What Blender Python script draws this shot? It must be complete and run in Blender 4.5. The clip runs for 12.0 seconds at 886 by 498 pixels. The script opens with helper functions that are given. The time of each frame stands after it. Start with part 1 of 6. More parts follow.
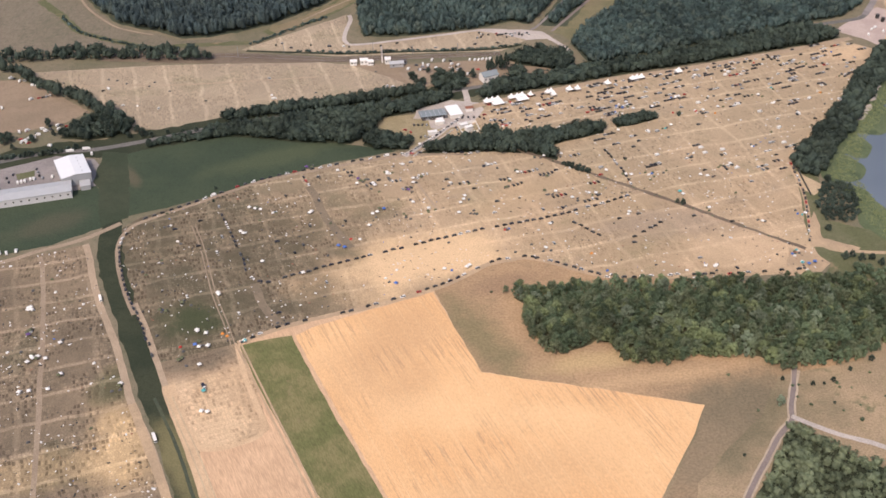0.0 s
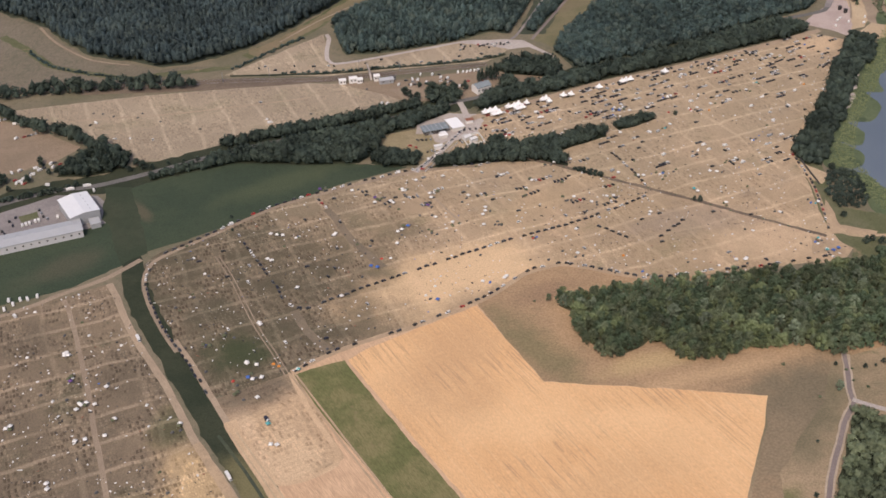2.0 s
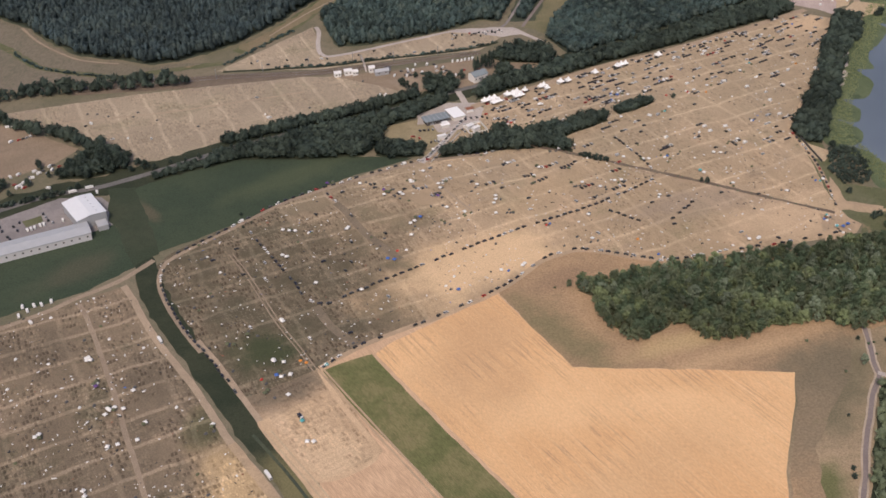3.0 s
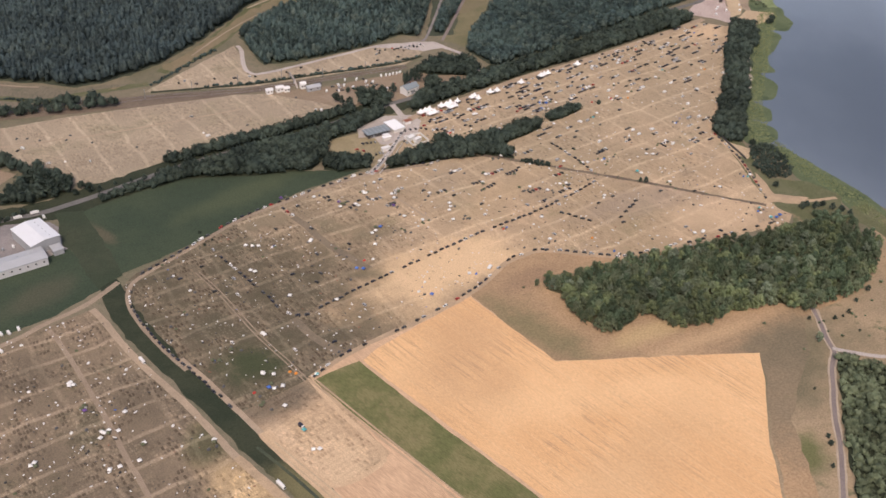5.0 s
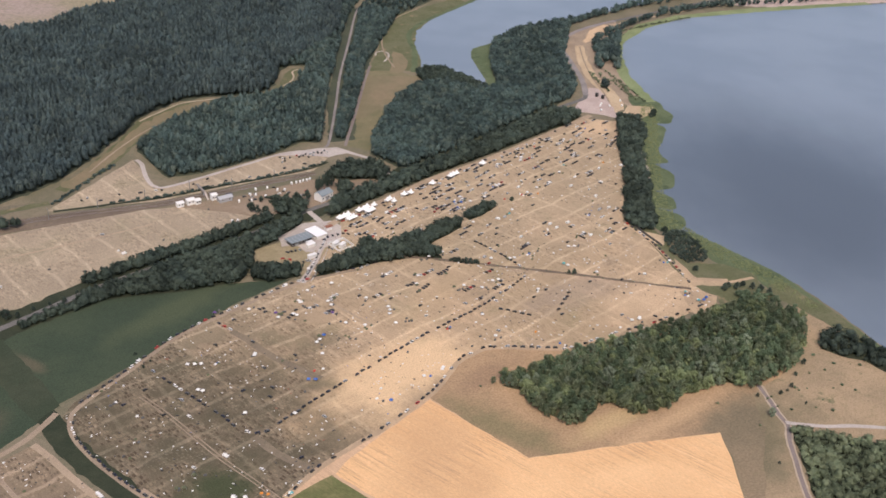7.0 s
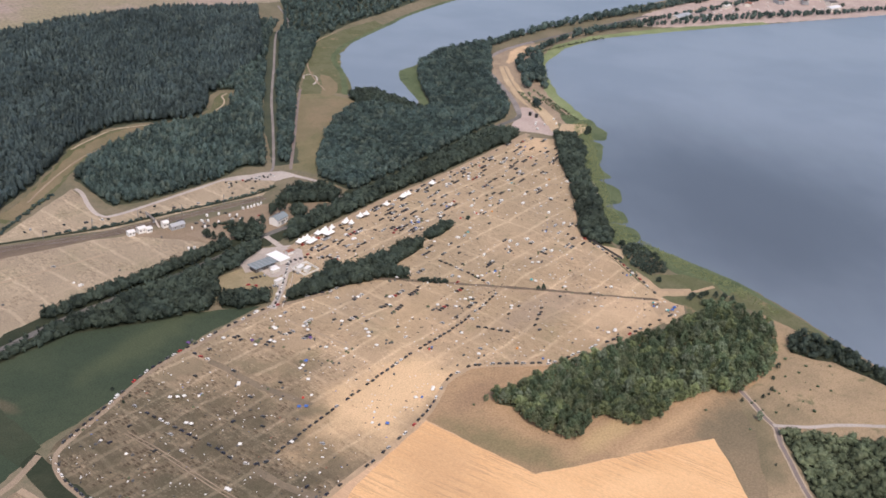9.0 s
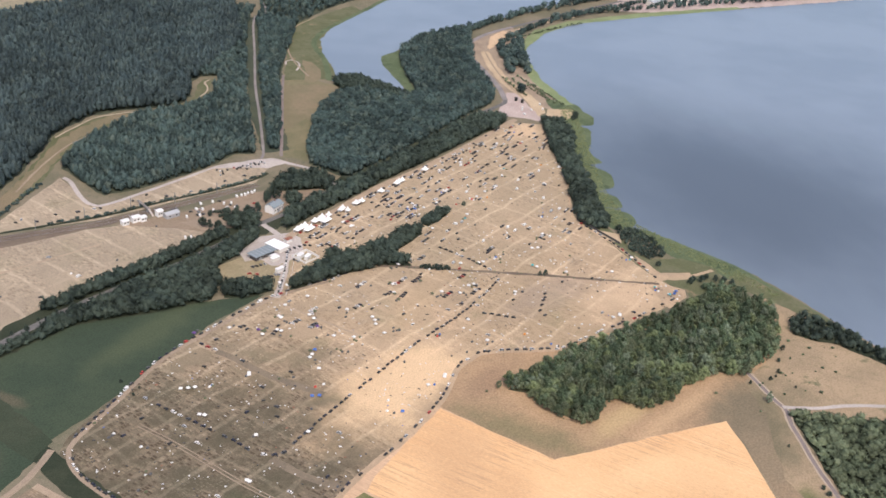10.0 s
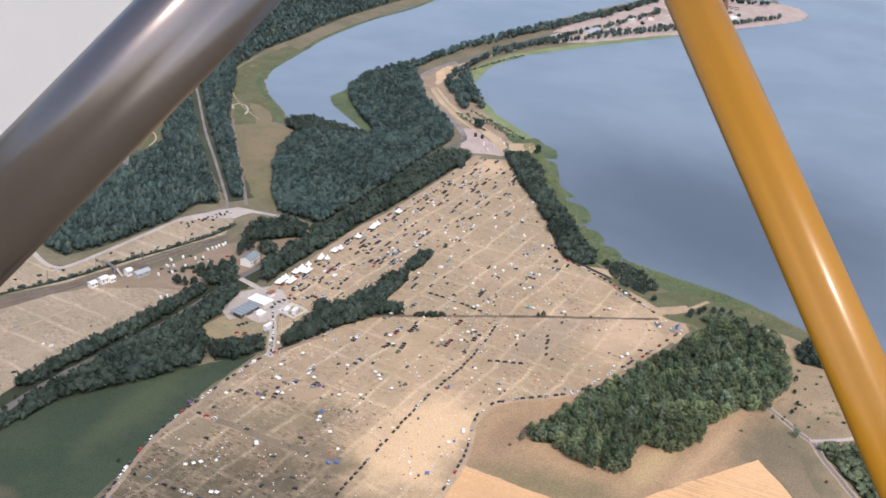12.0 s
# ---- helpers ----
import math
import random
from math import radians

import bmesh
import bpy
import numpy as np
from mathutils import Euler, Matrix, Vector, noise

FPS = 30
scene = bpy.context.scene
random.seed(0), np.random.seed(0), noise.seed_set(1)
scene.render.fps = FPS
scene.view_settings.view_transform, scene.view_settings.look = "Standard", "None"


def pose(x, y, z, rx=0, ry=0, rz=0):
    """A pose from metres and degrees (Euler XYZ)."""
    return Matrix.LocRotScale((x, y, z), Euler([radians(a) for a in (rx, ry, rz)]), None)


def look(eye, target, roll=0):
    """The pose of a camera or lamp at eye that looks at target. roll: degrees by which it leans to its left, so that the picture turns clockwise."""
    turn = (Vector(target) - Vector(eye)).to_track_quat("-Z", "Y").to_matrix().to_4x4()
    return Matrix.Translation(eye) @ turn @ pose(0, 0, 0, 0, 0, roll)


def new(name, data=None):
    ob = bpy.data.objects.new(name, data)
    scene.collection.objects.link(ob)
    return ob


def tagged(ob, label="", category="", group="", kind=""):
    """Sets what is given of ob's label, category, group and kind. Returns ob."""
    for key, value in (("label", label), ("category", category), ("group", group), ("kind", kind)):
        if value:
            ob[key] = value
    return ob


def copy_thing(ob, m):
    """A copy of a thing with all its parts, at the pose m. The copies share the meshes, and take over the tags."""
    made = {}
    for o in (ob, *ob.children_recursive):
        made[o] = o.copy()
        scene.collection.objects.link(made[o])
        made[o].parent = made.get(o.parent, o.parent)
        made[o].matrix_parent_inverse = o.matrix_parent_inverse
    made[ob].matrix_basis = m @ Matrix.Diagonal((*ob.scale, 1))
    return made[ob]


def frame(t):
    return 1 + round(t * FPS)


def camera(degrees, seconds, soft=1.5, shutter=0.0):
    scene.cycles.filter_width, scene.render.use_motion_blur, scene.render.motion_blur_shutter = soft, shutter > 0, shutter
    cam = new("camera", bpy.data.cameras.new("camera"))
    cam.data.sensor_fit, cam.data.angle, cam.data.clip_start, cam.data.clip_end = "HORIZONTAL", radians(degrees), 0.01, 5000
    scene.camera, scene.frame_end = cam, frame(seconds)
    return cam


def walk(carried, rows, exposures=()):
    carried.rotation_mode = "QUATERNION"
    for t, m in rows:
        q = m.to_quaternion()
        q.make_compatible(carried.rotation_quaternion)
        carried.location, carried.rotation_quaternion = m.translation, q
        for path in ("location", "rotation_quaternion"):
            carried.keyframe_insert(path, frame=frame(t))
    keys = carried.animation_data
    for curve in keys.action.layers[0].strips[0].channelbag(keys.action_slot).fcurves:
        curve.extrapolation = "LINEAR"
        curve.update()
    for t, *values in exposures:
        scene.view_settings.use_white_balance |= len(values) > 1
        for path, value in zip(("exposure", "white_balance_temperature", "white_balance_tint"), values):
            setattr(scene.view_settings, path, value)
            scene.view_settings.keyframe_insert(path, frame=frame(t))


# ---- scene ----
cam = camera(44.2, 12.0, 1.65)
EXPOSURES = [(0, 0.31, 6900, 17), (0.5, -0.06, 6850, 17), (1, -0.06, 6950, 18), (1.5, 0.17, 6850, 17), (2, -0.01, 6900, 17), (2.5, 0.16, 6850, 17), (2.7, -0.05, 6850, 17), (4.3, -0.13, 6850, 17), (4.5, -0.13, 6850, 17), (5, 0.09, 6950, 18), (5.5, 0.28, 6850, 17), (6, -0.35, 7100, 19), (6.5, -0.07, 6850, 17), (7, 0.20, 6750, 16), (9, 0.24, 6650, 16), (9.5, 0.39, 6550, 15), (10, 0.42, 6500, 14), (10.5, 0.43, 6600, 16), (11, 0.35, 6700, 16), (11.5, 0.35, 6600, 16), (12, 0.41, 6250, 13)]
PATH = [
    (0, (-5.499, 1.339, 368.148), (-5.48, 2.969, 366.989), -0.0),
    (0.5, (-24.12, 1.771, 368.026), (-24.056, 3.418, 366.893), -0.1),
    (1, (-42.538, 3.154, 367.815), (-42.431, 4.807, 366.694), -0.3),
    (1.5, (-61.128, 5.645, 367.545), (-60.978, 7.29, 366.417), -0.5),
    (2, (-79.398, 9.238, 367.307), (-79.204, 10.869, 366.167), -0.6),
    (2.5, (-97.028, 12.64, 367.17), (-96.791, 14.258, 366.018), -0.8),
    (4.3, (-158.968, 19.687, 367.162), (-158.553, 21.27, 366.012), 0.1),
    (4.5, (-166.235, 18.927, 367.349), (-165.783, 20.504, 366.206), 0.6),
    (5, (-184.816, 16.216, 368.852), (-184.268, 17.777, 367.727), 1.7),
    (5.5, (-201.033, 20.749, 368.896), (-200.405, 22.297, 367.796), 2.2),
    (6, (-216.157, 29.237, 367.733), (-215.449, 30.781, 366.677), 2.6),
    (6.5, (-231.294, 38.072, 365.865), (-230.507, 39.61, 364.857), 3.0),
    (7, (-246.163, 46.494, 364.061), (-245.299, 48.025, 363.107), 3.3),
    (7.2, (-251.685, 50.016, 363.581), (-250.792, 51.544, 362.648), 3.4),
    (8.8, (-294.601, 79.748, 353.297), (-293.541, 81.192, 352.407), 4.6),
    (9, (-300.022, 83.633, 352.784), (-298.948, 85.062, 351.888), 4.8),
    (9.5, (-313.093, 93.752, 350.768), (-311.984, 95.15, 349.863), 5.2),
    (10, (-324.054, 105.665, 348.132), (-322.916, 107.034, 347.221), 5.5),
    (10.5, (-331.794, 120.903, 344.66), (-330.628, 122.243, 343.742), 5.5),
    (11, (-337.989, 136.848, 340.944), (-336.788, 138.156, 340.024), 5.4),
    (11.5, (-343.282, 152.592, 337.635), (-342.039, 153.88, 336.743), 5.3),
    (12, (-347.95, 168.092, 335.457), (-346.662, 169.371, 334.616), 5.0),
]
walk(cam, [(t, look(eye, target, roll)) for t, eye, target, roll in PATH], EXPOSURES)

# ---- light ----
SUN_UP, SUN_TURN = 52.0, 205.0  # degrees over the horizon; compass bearing, clockwise from north
world = bpy.data.worlds.new("summer_sky")
world.use_nodes = True
scene.world = world
sky = world.node_tree.nodes.new("ShaderNodeTexSky")
sky.sky_type = "NISHITA"
sky.sun_disc = False
sky.sun_elevation, sky.sun_rotation = radians(SUN_UP), radians(SUN_TURN)
sky.dust_density = 3.0
world.node_tree.links.new(sky.outputs[0], world.node_tree.nodes["Background"].inputs[0])
world.node_tree.nodes["Background"].inputs[1].default_value = 0.15
sun = new("sun", bpy.data.lights.new("sun", "SUN"))
sun.data.energy, sun.data.angle, sun.data.color = 2.0, radians(5.0), (1.0, 0.91, 0.79)
sun.rotation_euler = (radians(90 - SUN_UP), 0, radians(180 - SUN_TURN))

# ---- materials ----


def wire(nt, kind, props=None, **sockets):
    """A node with its sockets set from values or from other nodes' outputs; names with _ for spaces, i0 for a number."""
    n = nt.nodes.new(kind)
    for k, v in (props or {}).items():
        if k == "operation":
            n.operation = v
        elif k == "use_clamp":
            n.use_clamp = v
        elif k == "data_type":
            n.data_type = v
        elif k == "blend_type":
            n.blend_type = v
        elif k == "clamp_factor":
            n.clamp_factor = v
        elif k == "rotation_type":
            n.rotation_type = v
        elif k == "interpolation_type":
            n.interpolation_type = v
        elif k == "distance":
            n.distance = v
        elif k == "voronoi_dimensions":
            n.voronoi_dimensions = v
    for k, v in sockets.items():
        sock = n.inputs[int(k[1:])] if k[0] == "i" and k[1:].isdigit() else n.inputs[k.replace("_", " ")]
        if isinstance(v, bpy.types.NodeSocket):
            nt.links.new(v, sock)
        else:
            sock.default_value = v
    return n


def rgb(c):
    return (*c, 1.0)


def calc(nt, op, a, b=0.0, clamp=False):
    return wire(nt, "ShaderNodeMath", {"operation": op, "use_clamp": clamp}, i0=a, i1=b).outputs[0]


def blend(nt, fac, a, b, how="MIX"):
    n = wire(nt, "ShaderNodeMix", {"data_type": "RGBA", "blend_type": how, "clamp_factor": True})
    for i, v in ((0, fac), (6, a), (7, b)):
        if isinstance(v, bpy.types.NodeSocket):
            nt.links.new(v, n.inputs[i])
        else:
            n.inputs[i].default_value = v
    return n.outputs[2]


def start(name):
    m = bpy.data.materials.new(name)
    m.use_nodes = True
    nt = m.node_tree
    return m, nt, nt.nodes["Principled BSDF"]


def place(nt, turn=0.0, sx=1.0, sy=1.0):
    """World position, turned about z and scaled."""
    p = nt.nodes.new("ShaderNodeNewGeometry").outputs["Position"]
    a = wire(nt, "ShaderNodeVectorRotate", {"rotation_type": "Z_AXIS"}, Vector=p, Angle=radians(turn)).outputs[0]
    return wire(nt, "ShaderNodeVectorMath", {"operation": "MULTIPLY"}, i0=a, i1=(sx, sy, 1.0)).outputs[0]


def cloud(nt, vec, scale, detail=4.0, rough=0.6):
    return wire(nt, "ShaderNodeTexNoise", Vector=vec, Scale=scale, Detail=detail, Roughness=rough).outputs["Fac"]


def span(nt, v, lo, hi, a=0.0, b=1.0):
    n = wire(nt, "ShaderNodeMapRange", {"interpolation_type": "SMOOTHSTEP"}, i0=v, i1=lo, i2=hi, i3=a, i4=b)
    return n.outputs[0]


def plain(name, c, rough=0.6, metal=0.0, vary=0.12, scale=1.5, coat=0.0, bump=0.0):
    """Paint, metal, cloth: one colour with wear at two scales."""
    m, nt, b = start(name)
    p = place(nt)
    f = calc(nt, "ADD", calc(nt, "MULTIPLY", cloud(nt, p, scale), vary * 1.2), calc(nt, "MULTIPLY", cloud(nt, p, scale * 9), vary * 0.8))
    f = calc(nt, "ADD", f, 1.0 - vary)
    col = blend(nt, 1.0, rgb(c), wire(nt, "ShaderNodeCombineColor", i0=f, i1=f, i2=f).outputs[0], "MULTIPLY")
    nt.links.new(col, b.inputs["Base Color"])
    b.inputs["Roughness"].default_value, b.inputs["Metallic"].default_value = rough, metal
    b.inputs["Coat Weight"].default_value = coat
    if bump:
        nt.links.new(wire(nt, "ShaderNodeBump", Strength=bump, Distance=0.05, Height=cloud(nt, p, scale * 6)).outputs[0], b.inputs["Normal"])
    return m


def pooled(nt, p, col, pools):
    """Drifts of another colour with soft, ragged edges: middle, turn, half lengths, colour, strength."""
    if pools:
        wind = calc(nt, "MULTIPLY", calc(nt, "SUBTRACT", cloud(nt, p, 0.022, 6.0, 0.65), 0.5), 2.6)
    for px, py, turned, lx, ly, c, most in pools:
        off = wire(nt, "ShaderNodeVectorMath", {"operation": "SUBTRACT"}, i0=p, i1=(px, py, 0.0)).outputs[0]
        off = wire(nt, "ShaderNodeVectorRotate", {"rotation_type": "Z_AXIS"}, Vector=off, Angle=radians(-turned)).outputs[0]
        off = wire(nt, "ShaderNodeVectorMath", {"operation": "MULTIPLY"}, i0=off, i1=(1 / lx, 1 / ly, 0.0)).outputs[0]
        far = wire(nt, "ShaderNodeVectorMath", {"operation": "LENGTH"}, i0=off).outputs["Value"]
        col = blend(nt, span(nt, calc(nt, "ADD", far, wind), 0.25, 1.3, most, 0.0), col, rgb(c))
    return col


def earth(name, c1, c2, c3, big=0.02, small=0.5, turn=0.0, streak=1.0, spots=None, fleck=0.5, pools=()):
    """Grass, soil, stubble: two colours in large drifts, a third in flecks; streak over 1 draws the flecks out along one direction."""
    m, nt, b = start(name)
    p = place(nt)
    q = place(nt, turn, 1.0, 1.0 / streak)
    col = blend(nt, span(nt, cloud(nt, p, big, 5.0), 0.38, 0.62), rgb(c1), rgb(c2))
    col = blend(nt, calc(nt, "MULTIPLY", span(nt, cloud(nt, q, small, 5.0, 0.7), 0.45, 0.7), fleck), col, rgb(c3))
    col = pooled(nt, p, col, pools)
    fine = span(nt, cloud(nt, q, small * 5, 3.0, 0.7), 0.3, 0.7, 0.82, 1.18)
    col = blend(nt, 1.0, col, wire(nt, "ShaderNodeCombineColor", i0=fine, i1=fine, i2=fine).outputs[0], "MULTIPLY")
    if spots:
        c4, size, lo = spots
        col = blend(nt, span(nt, cloud(nt, p, size, 6.0, 0.65), lo, lo + 0.1, 0.0, 0.85), col, rgb(c4))
    nt.links.new(col, b.inputs["Base Color"])
    b.inputs["Roughness"].default_value = 0.95
    b.inputs["Specular IOR Level"].default_value = 0.1
    nt.links.new(wire(nt, "ShaderNodeBump", Strength=0.5, Distance=0.3, Height=cloud(nt, p, 1.5)).outputs[0], b.inputs["Normal"])
    return m


def trampled(name, grass, dust, dark, green, turn, pitch, row, mark=0.8, cloud_shade=None, lanes=(0.4, 0.4), pools=(), north=None, under=False):
    """Dry camp meadow: trodden lanes in two directions, the blocky prints left by tents, worn and greener drifts."""
    m, nt, b = start(name)
    p = place(nt)
    wob = wire(nt, "ShaderNodeTexNoise", Vector=p, Scale=0.03, Detail=3.0).outputs["Color"]
    wob = wire(nt, "ShaderNodeVectorMath", {"operation": "SCALE"}, i0=wob, Scale=9.0).outputs[0]
    q = wire(nt, "ShaderNodeVectorMath", {"operation": "ADD"}, i0=place(nt, turn), i1=wob).outputs[0]
    xyz = wire(nt, "ShaderNodeSeparateXYZ", i0=q).outputs
    drift = cloud(nt, p, 0.012, 5.0)
    col = blend(nt, span(nt, drift, 0.4, 0.6), rgb(grass), rgb(dust))
    col = blend(nt, span(nt, cloud(nt, p, 0.024, 6.0, 0.7), 0.5, 0.68, 0.0, 0.8), col, rgb(green))
    if north:
        # brown and greenish drifts, drawn out along the lanes
        col = blend(nt, span(nt, cloud(nt, place(nt, turn, 0.6, 1.0), 0.03, 5.0, 0.65), 0.5, 0.66, 0.0, 0.75), col, rgb((0.285, 0.222, 0.155)))
        col = blend(nt, span(nt, cloud(nt, place(nt, turn + 90, 0.6, 1.0), 0.02, 5.0, 0.65), 0.54, 0.68, 0.0, 0.75), col, rgb((0.50, 0.36, 0.235)))
    if cloud_shade:
        # towards the west cloud shade is put into a darker, greener meadow colour
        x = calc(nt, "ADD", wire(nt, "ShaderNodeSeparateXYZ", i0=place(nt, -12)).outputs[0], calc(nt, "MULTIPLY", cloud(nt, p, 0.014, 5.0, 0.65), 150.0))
        mix = blend(nt, span(nt, cloud(nt, p, 0.05, 6.0, 0.7), 0.38, 0.62), rgb(cloud_shade[0]), rgb(cloud_shade[1]))
        west = span(nt, x, cloud_shade[2], cloud_shade[3], 0.93, 0.0)
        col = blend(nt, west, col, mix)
    if north:
        # towards the north haze is put into the colour as a greyer tint
        y = calc(nt, "ADD", wire(nt, "ShaderNodeSeparateXYZ", i0=p).outputs[1], calc(nt, "MULTIPLY", cloud(nt, p, 0.014, 5.0, 0.65), 90.0))
        col = blend(nt, span(nt, y, north[1], north[2], 0.0, 0.5), col, rgb(north[0]))
    if under:
        col = pooled(nt, p, col, pools)
    # prints of tents and cars
    cell = wire(nt, "ShaderNodeVectorMath", {"operation": "MULTIPLY"}, i0=q, i1=(1 / 1.7, 1 / 3.6, 0.0)).outputs[0]
    print_ = wire(nt, "ShaderNodeTexVoronoi", {"distance": "CHEBYCHEV", "voronoi_dimensions": "2D"}, Vector=cell, Scale=1.0, Randomness=0.3)
    tone = wire(nt, "ShaderNodeSeparateColor", i0=print_.outputs["Color"]).outputs[0]
    edge = span(nt, print_.outputs["Distance"], 0.30, 0.38, 1.0, 0.0)
    where = span(nt, cloud(nt, p, 0.05, 4.0), 0.4, 0.56)
    fade = calc(nt, "MULTIPLY", calc(nt, "MULTIPLY", edge, where), mark)
    if cloud_shade:
        # prints strong where the cloud shade is painted, faint on the paler ground
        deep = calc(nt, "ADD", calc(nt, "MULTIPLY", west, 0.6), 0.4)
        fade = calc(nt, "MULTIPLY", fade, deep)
    col = blend(nt, calc(nt, "MULTIPLY", fade, span(nt, tone, 0.6, 0.75)), col, blend(nt, 1.0, col, rgb(dark), "MULTIPLY"))
    bleached = blend(nt, 1.0, col, rgb((1.36, 1.33, 1.29)), "MULTIPLY")
    col = blend(nt, calc(nt, "MULTIPLY", fade, span(nt, tone, 0.45, 0.35, 0.0, 0.8)), col, bleached)
    small = wire(nt, "ShaderNodeVectorMath", {"operation": "MULTIPLY"}, i0=q, i1=(1 / 1.3, 1 / 2.3, 0.0)).outputs[0]
    small = wire(nt, "ShaderNodeTexVoronoi", {"distance": "CHEBYCHEV", "voronoi_dimensions": "2D"}, Vector=small, Scale=1.0, Randomness=0.5)
    tone = wire(nt, "ShaderNodeSeparateColor", i0=small.outputs["Color"]).outputs[1]
    edge = calc(nt, "MULTIPLY", span(nt, small.outputs["Distance"], 0.26, 0.36, 1.0, 0.0), span(nt, cloud(nt, p, 0.04, 5.0), 0.45, 0.6))
    bleached = blend(nt, 1.0, blend(nt, 1.0, col, rgb((1.2, 1.2, 1.2)), "MULTIPLY"), rgb((0.045, 0.038, 0.028)), "ADD")
    col = blend(nt, calc(nt, "MULTIPLY", edge, span(nt, tone, 0.5, 0.4, 0.0, 0.8 * mark)), col, bleached)
    # lanes
    la = span(nt, calc(nt, "PINGPONG", xyz[0], pitch / 2), 0.6, 1.9, lanes[0], 0.0)
    lb = span(nt, calc(nt, "PINGPONG", xyz[1], row / 2), 0.6, 1.8, lanes[1], 0.0)
    worn = calc(nt, "MULTIPLY", calc(nt, "MAXIMUM", la, lb), span(nt, cloud(nt, p, 0.028, 5.0, 0.7), 0.36, 0.58, 0.4, 1.0))
    dusty = blend(nt, 1.0, blend(nt, 1.0, col, rgb((1.2, 1.2, 1.2)), "MULTIPLY"), rgb((0.078, 0.062, 0.045)), "ADD")
    col = blend(nt, worn, col, dusty)
    if not under:
        col = pooled(nt, p, col, pools)
    fine = span(nt, cloud(nt, p, 1.2, 4.0, 0.75), 0.3, 0.7, 0.78, 1.2)
    col = blend(nt, 1.0, col, wire(nt, "ShaderNodeCombineColor", i0=fine, i1=fine, i2=fine).outputs[0], "MULTIPLY")
    nt.links.new(col, b.inputs["Base Color"])
    b.inputs["Roughness"].default_value = 0.95
    b.inputs["Specular IOR Level"].default_value = 0.1
    nt.links.new(wire(nt, "ShaderNodeBump", Strength=0.5, Distance=0.3, Height=cloud(nt, p, 1.5)).outputs[0], b.inputs["Normal"])
    return m


def stubble_field():
    """Pale straw in drill rows: long thin streaks of bare soil, a few bright swaths, tram lines of the combine."""
    m, nt, b = start("stubble")
    p = place(nt)
    col = blend(nt, span(nt, cloud(nt, p, 0.012, 5.0), 0.36, 0.64), rgb((0.64, 0.39, 0.20)), rgb((0.71, 0.455, 0.245)))
    thin = cloud(nt, place(nt, -24, 1.0, 0.035), 0.9, 4.0, 0.7)
    where = span(nt, cloud(nt, p, 0.022, 4.0), 0.42, 0.66)
    col = blend(nt, calc(nt, "MULTIPLY", span(nt, thin, 0.50, 0.64), calc(nt, "ADD", calc(nt, "MULTIPLY", where, 0.6), 0.12)), col, rgb((0.36, 0.235, 0.14)))
    pale = cloud(nt, place(nt, -24, 1.0, 0.012), 0.45, 3.0, 0.6)
    col = blend(nt, span(nt, pale, 0.6, 0.72, 0.0, 0.6), col, rgb((0.78, 0.53, 0.30)))
    x = wire(nt, "ShaderNodeSeparateXYZ", i0=place(nt, -24)).outputs[0]
    tram = span(nt, calc(nt, "PINGPONG", x, 4.5), 0.15, 0.5, 0.28, 0.0)
    col = blend(nt, tram, col, rgb((0.72, 0.51, 0.30)))
    # first pool darkens the straw as a cloud shadow over the field's upper left
    col = pooled(nt, p, col, ((-28, 430, 65, 50, 30, (0.50, 0.32, 0.18), 0.55), (40, 380, 0, 55, 16, (0.74, 0.49, 0.27), 0.5), (20, 330, 30, 60, 20, (0.55, 0.355, 0.195), 0.45)))
    fine = span(nt, cloud(nt, place(nt, -24, 1.0, 0.2), 2.5, 3.0, 0.7), 0.3, 0.7, 0.88, 1.12)
    col = blend(nt, 1.0, col, wire(nt, "ShaderNodeCombineColor", i0=fine, i1=fine, i2=fine).outputs[0], "MULTIPLY")
    nt.links.new(col, b.inputs["Base Color"])
    b.inputs["Roughness"].default_value = 0.95
    b.inputs["Specular IOR Level"].default_value = 0.1
    return m


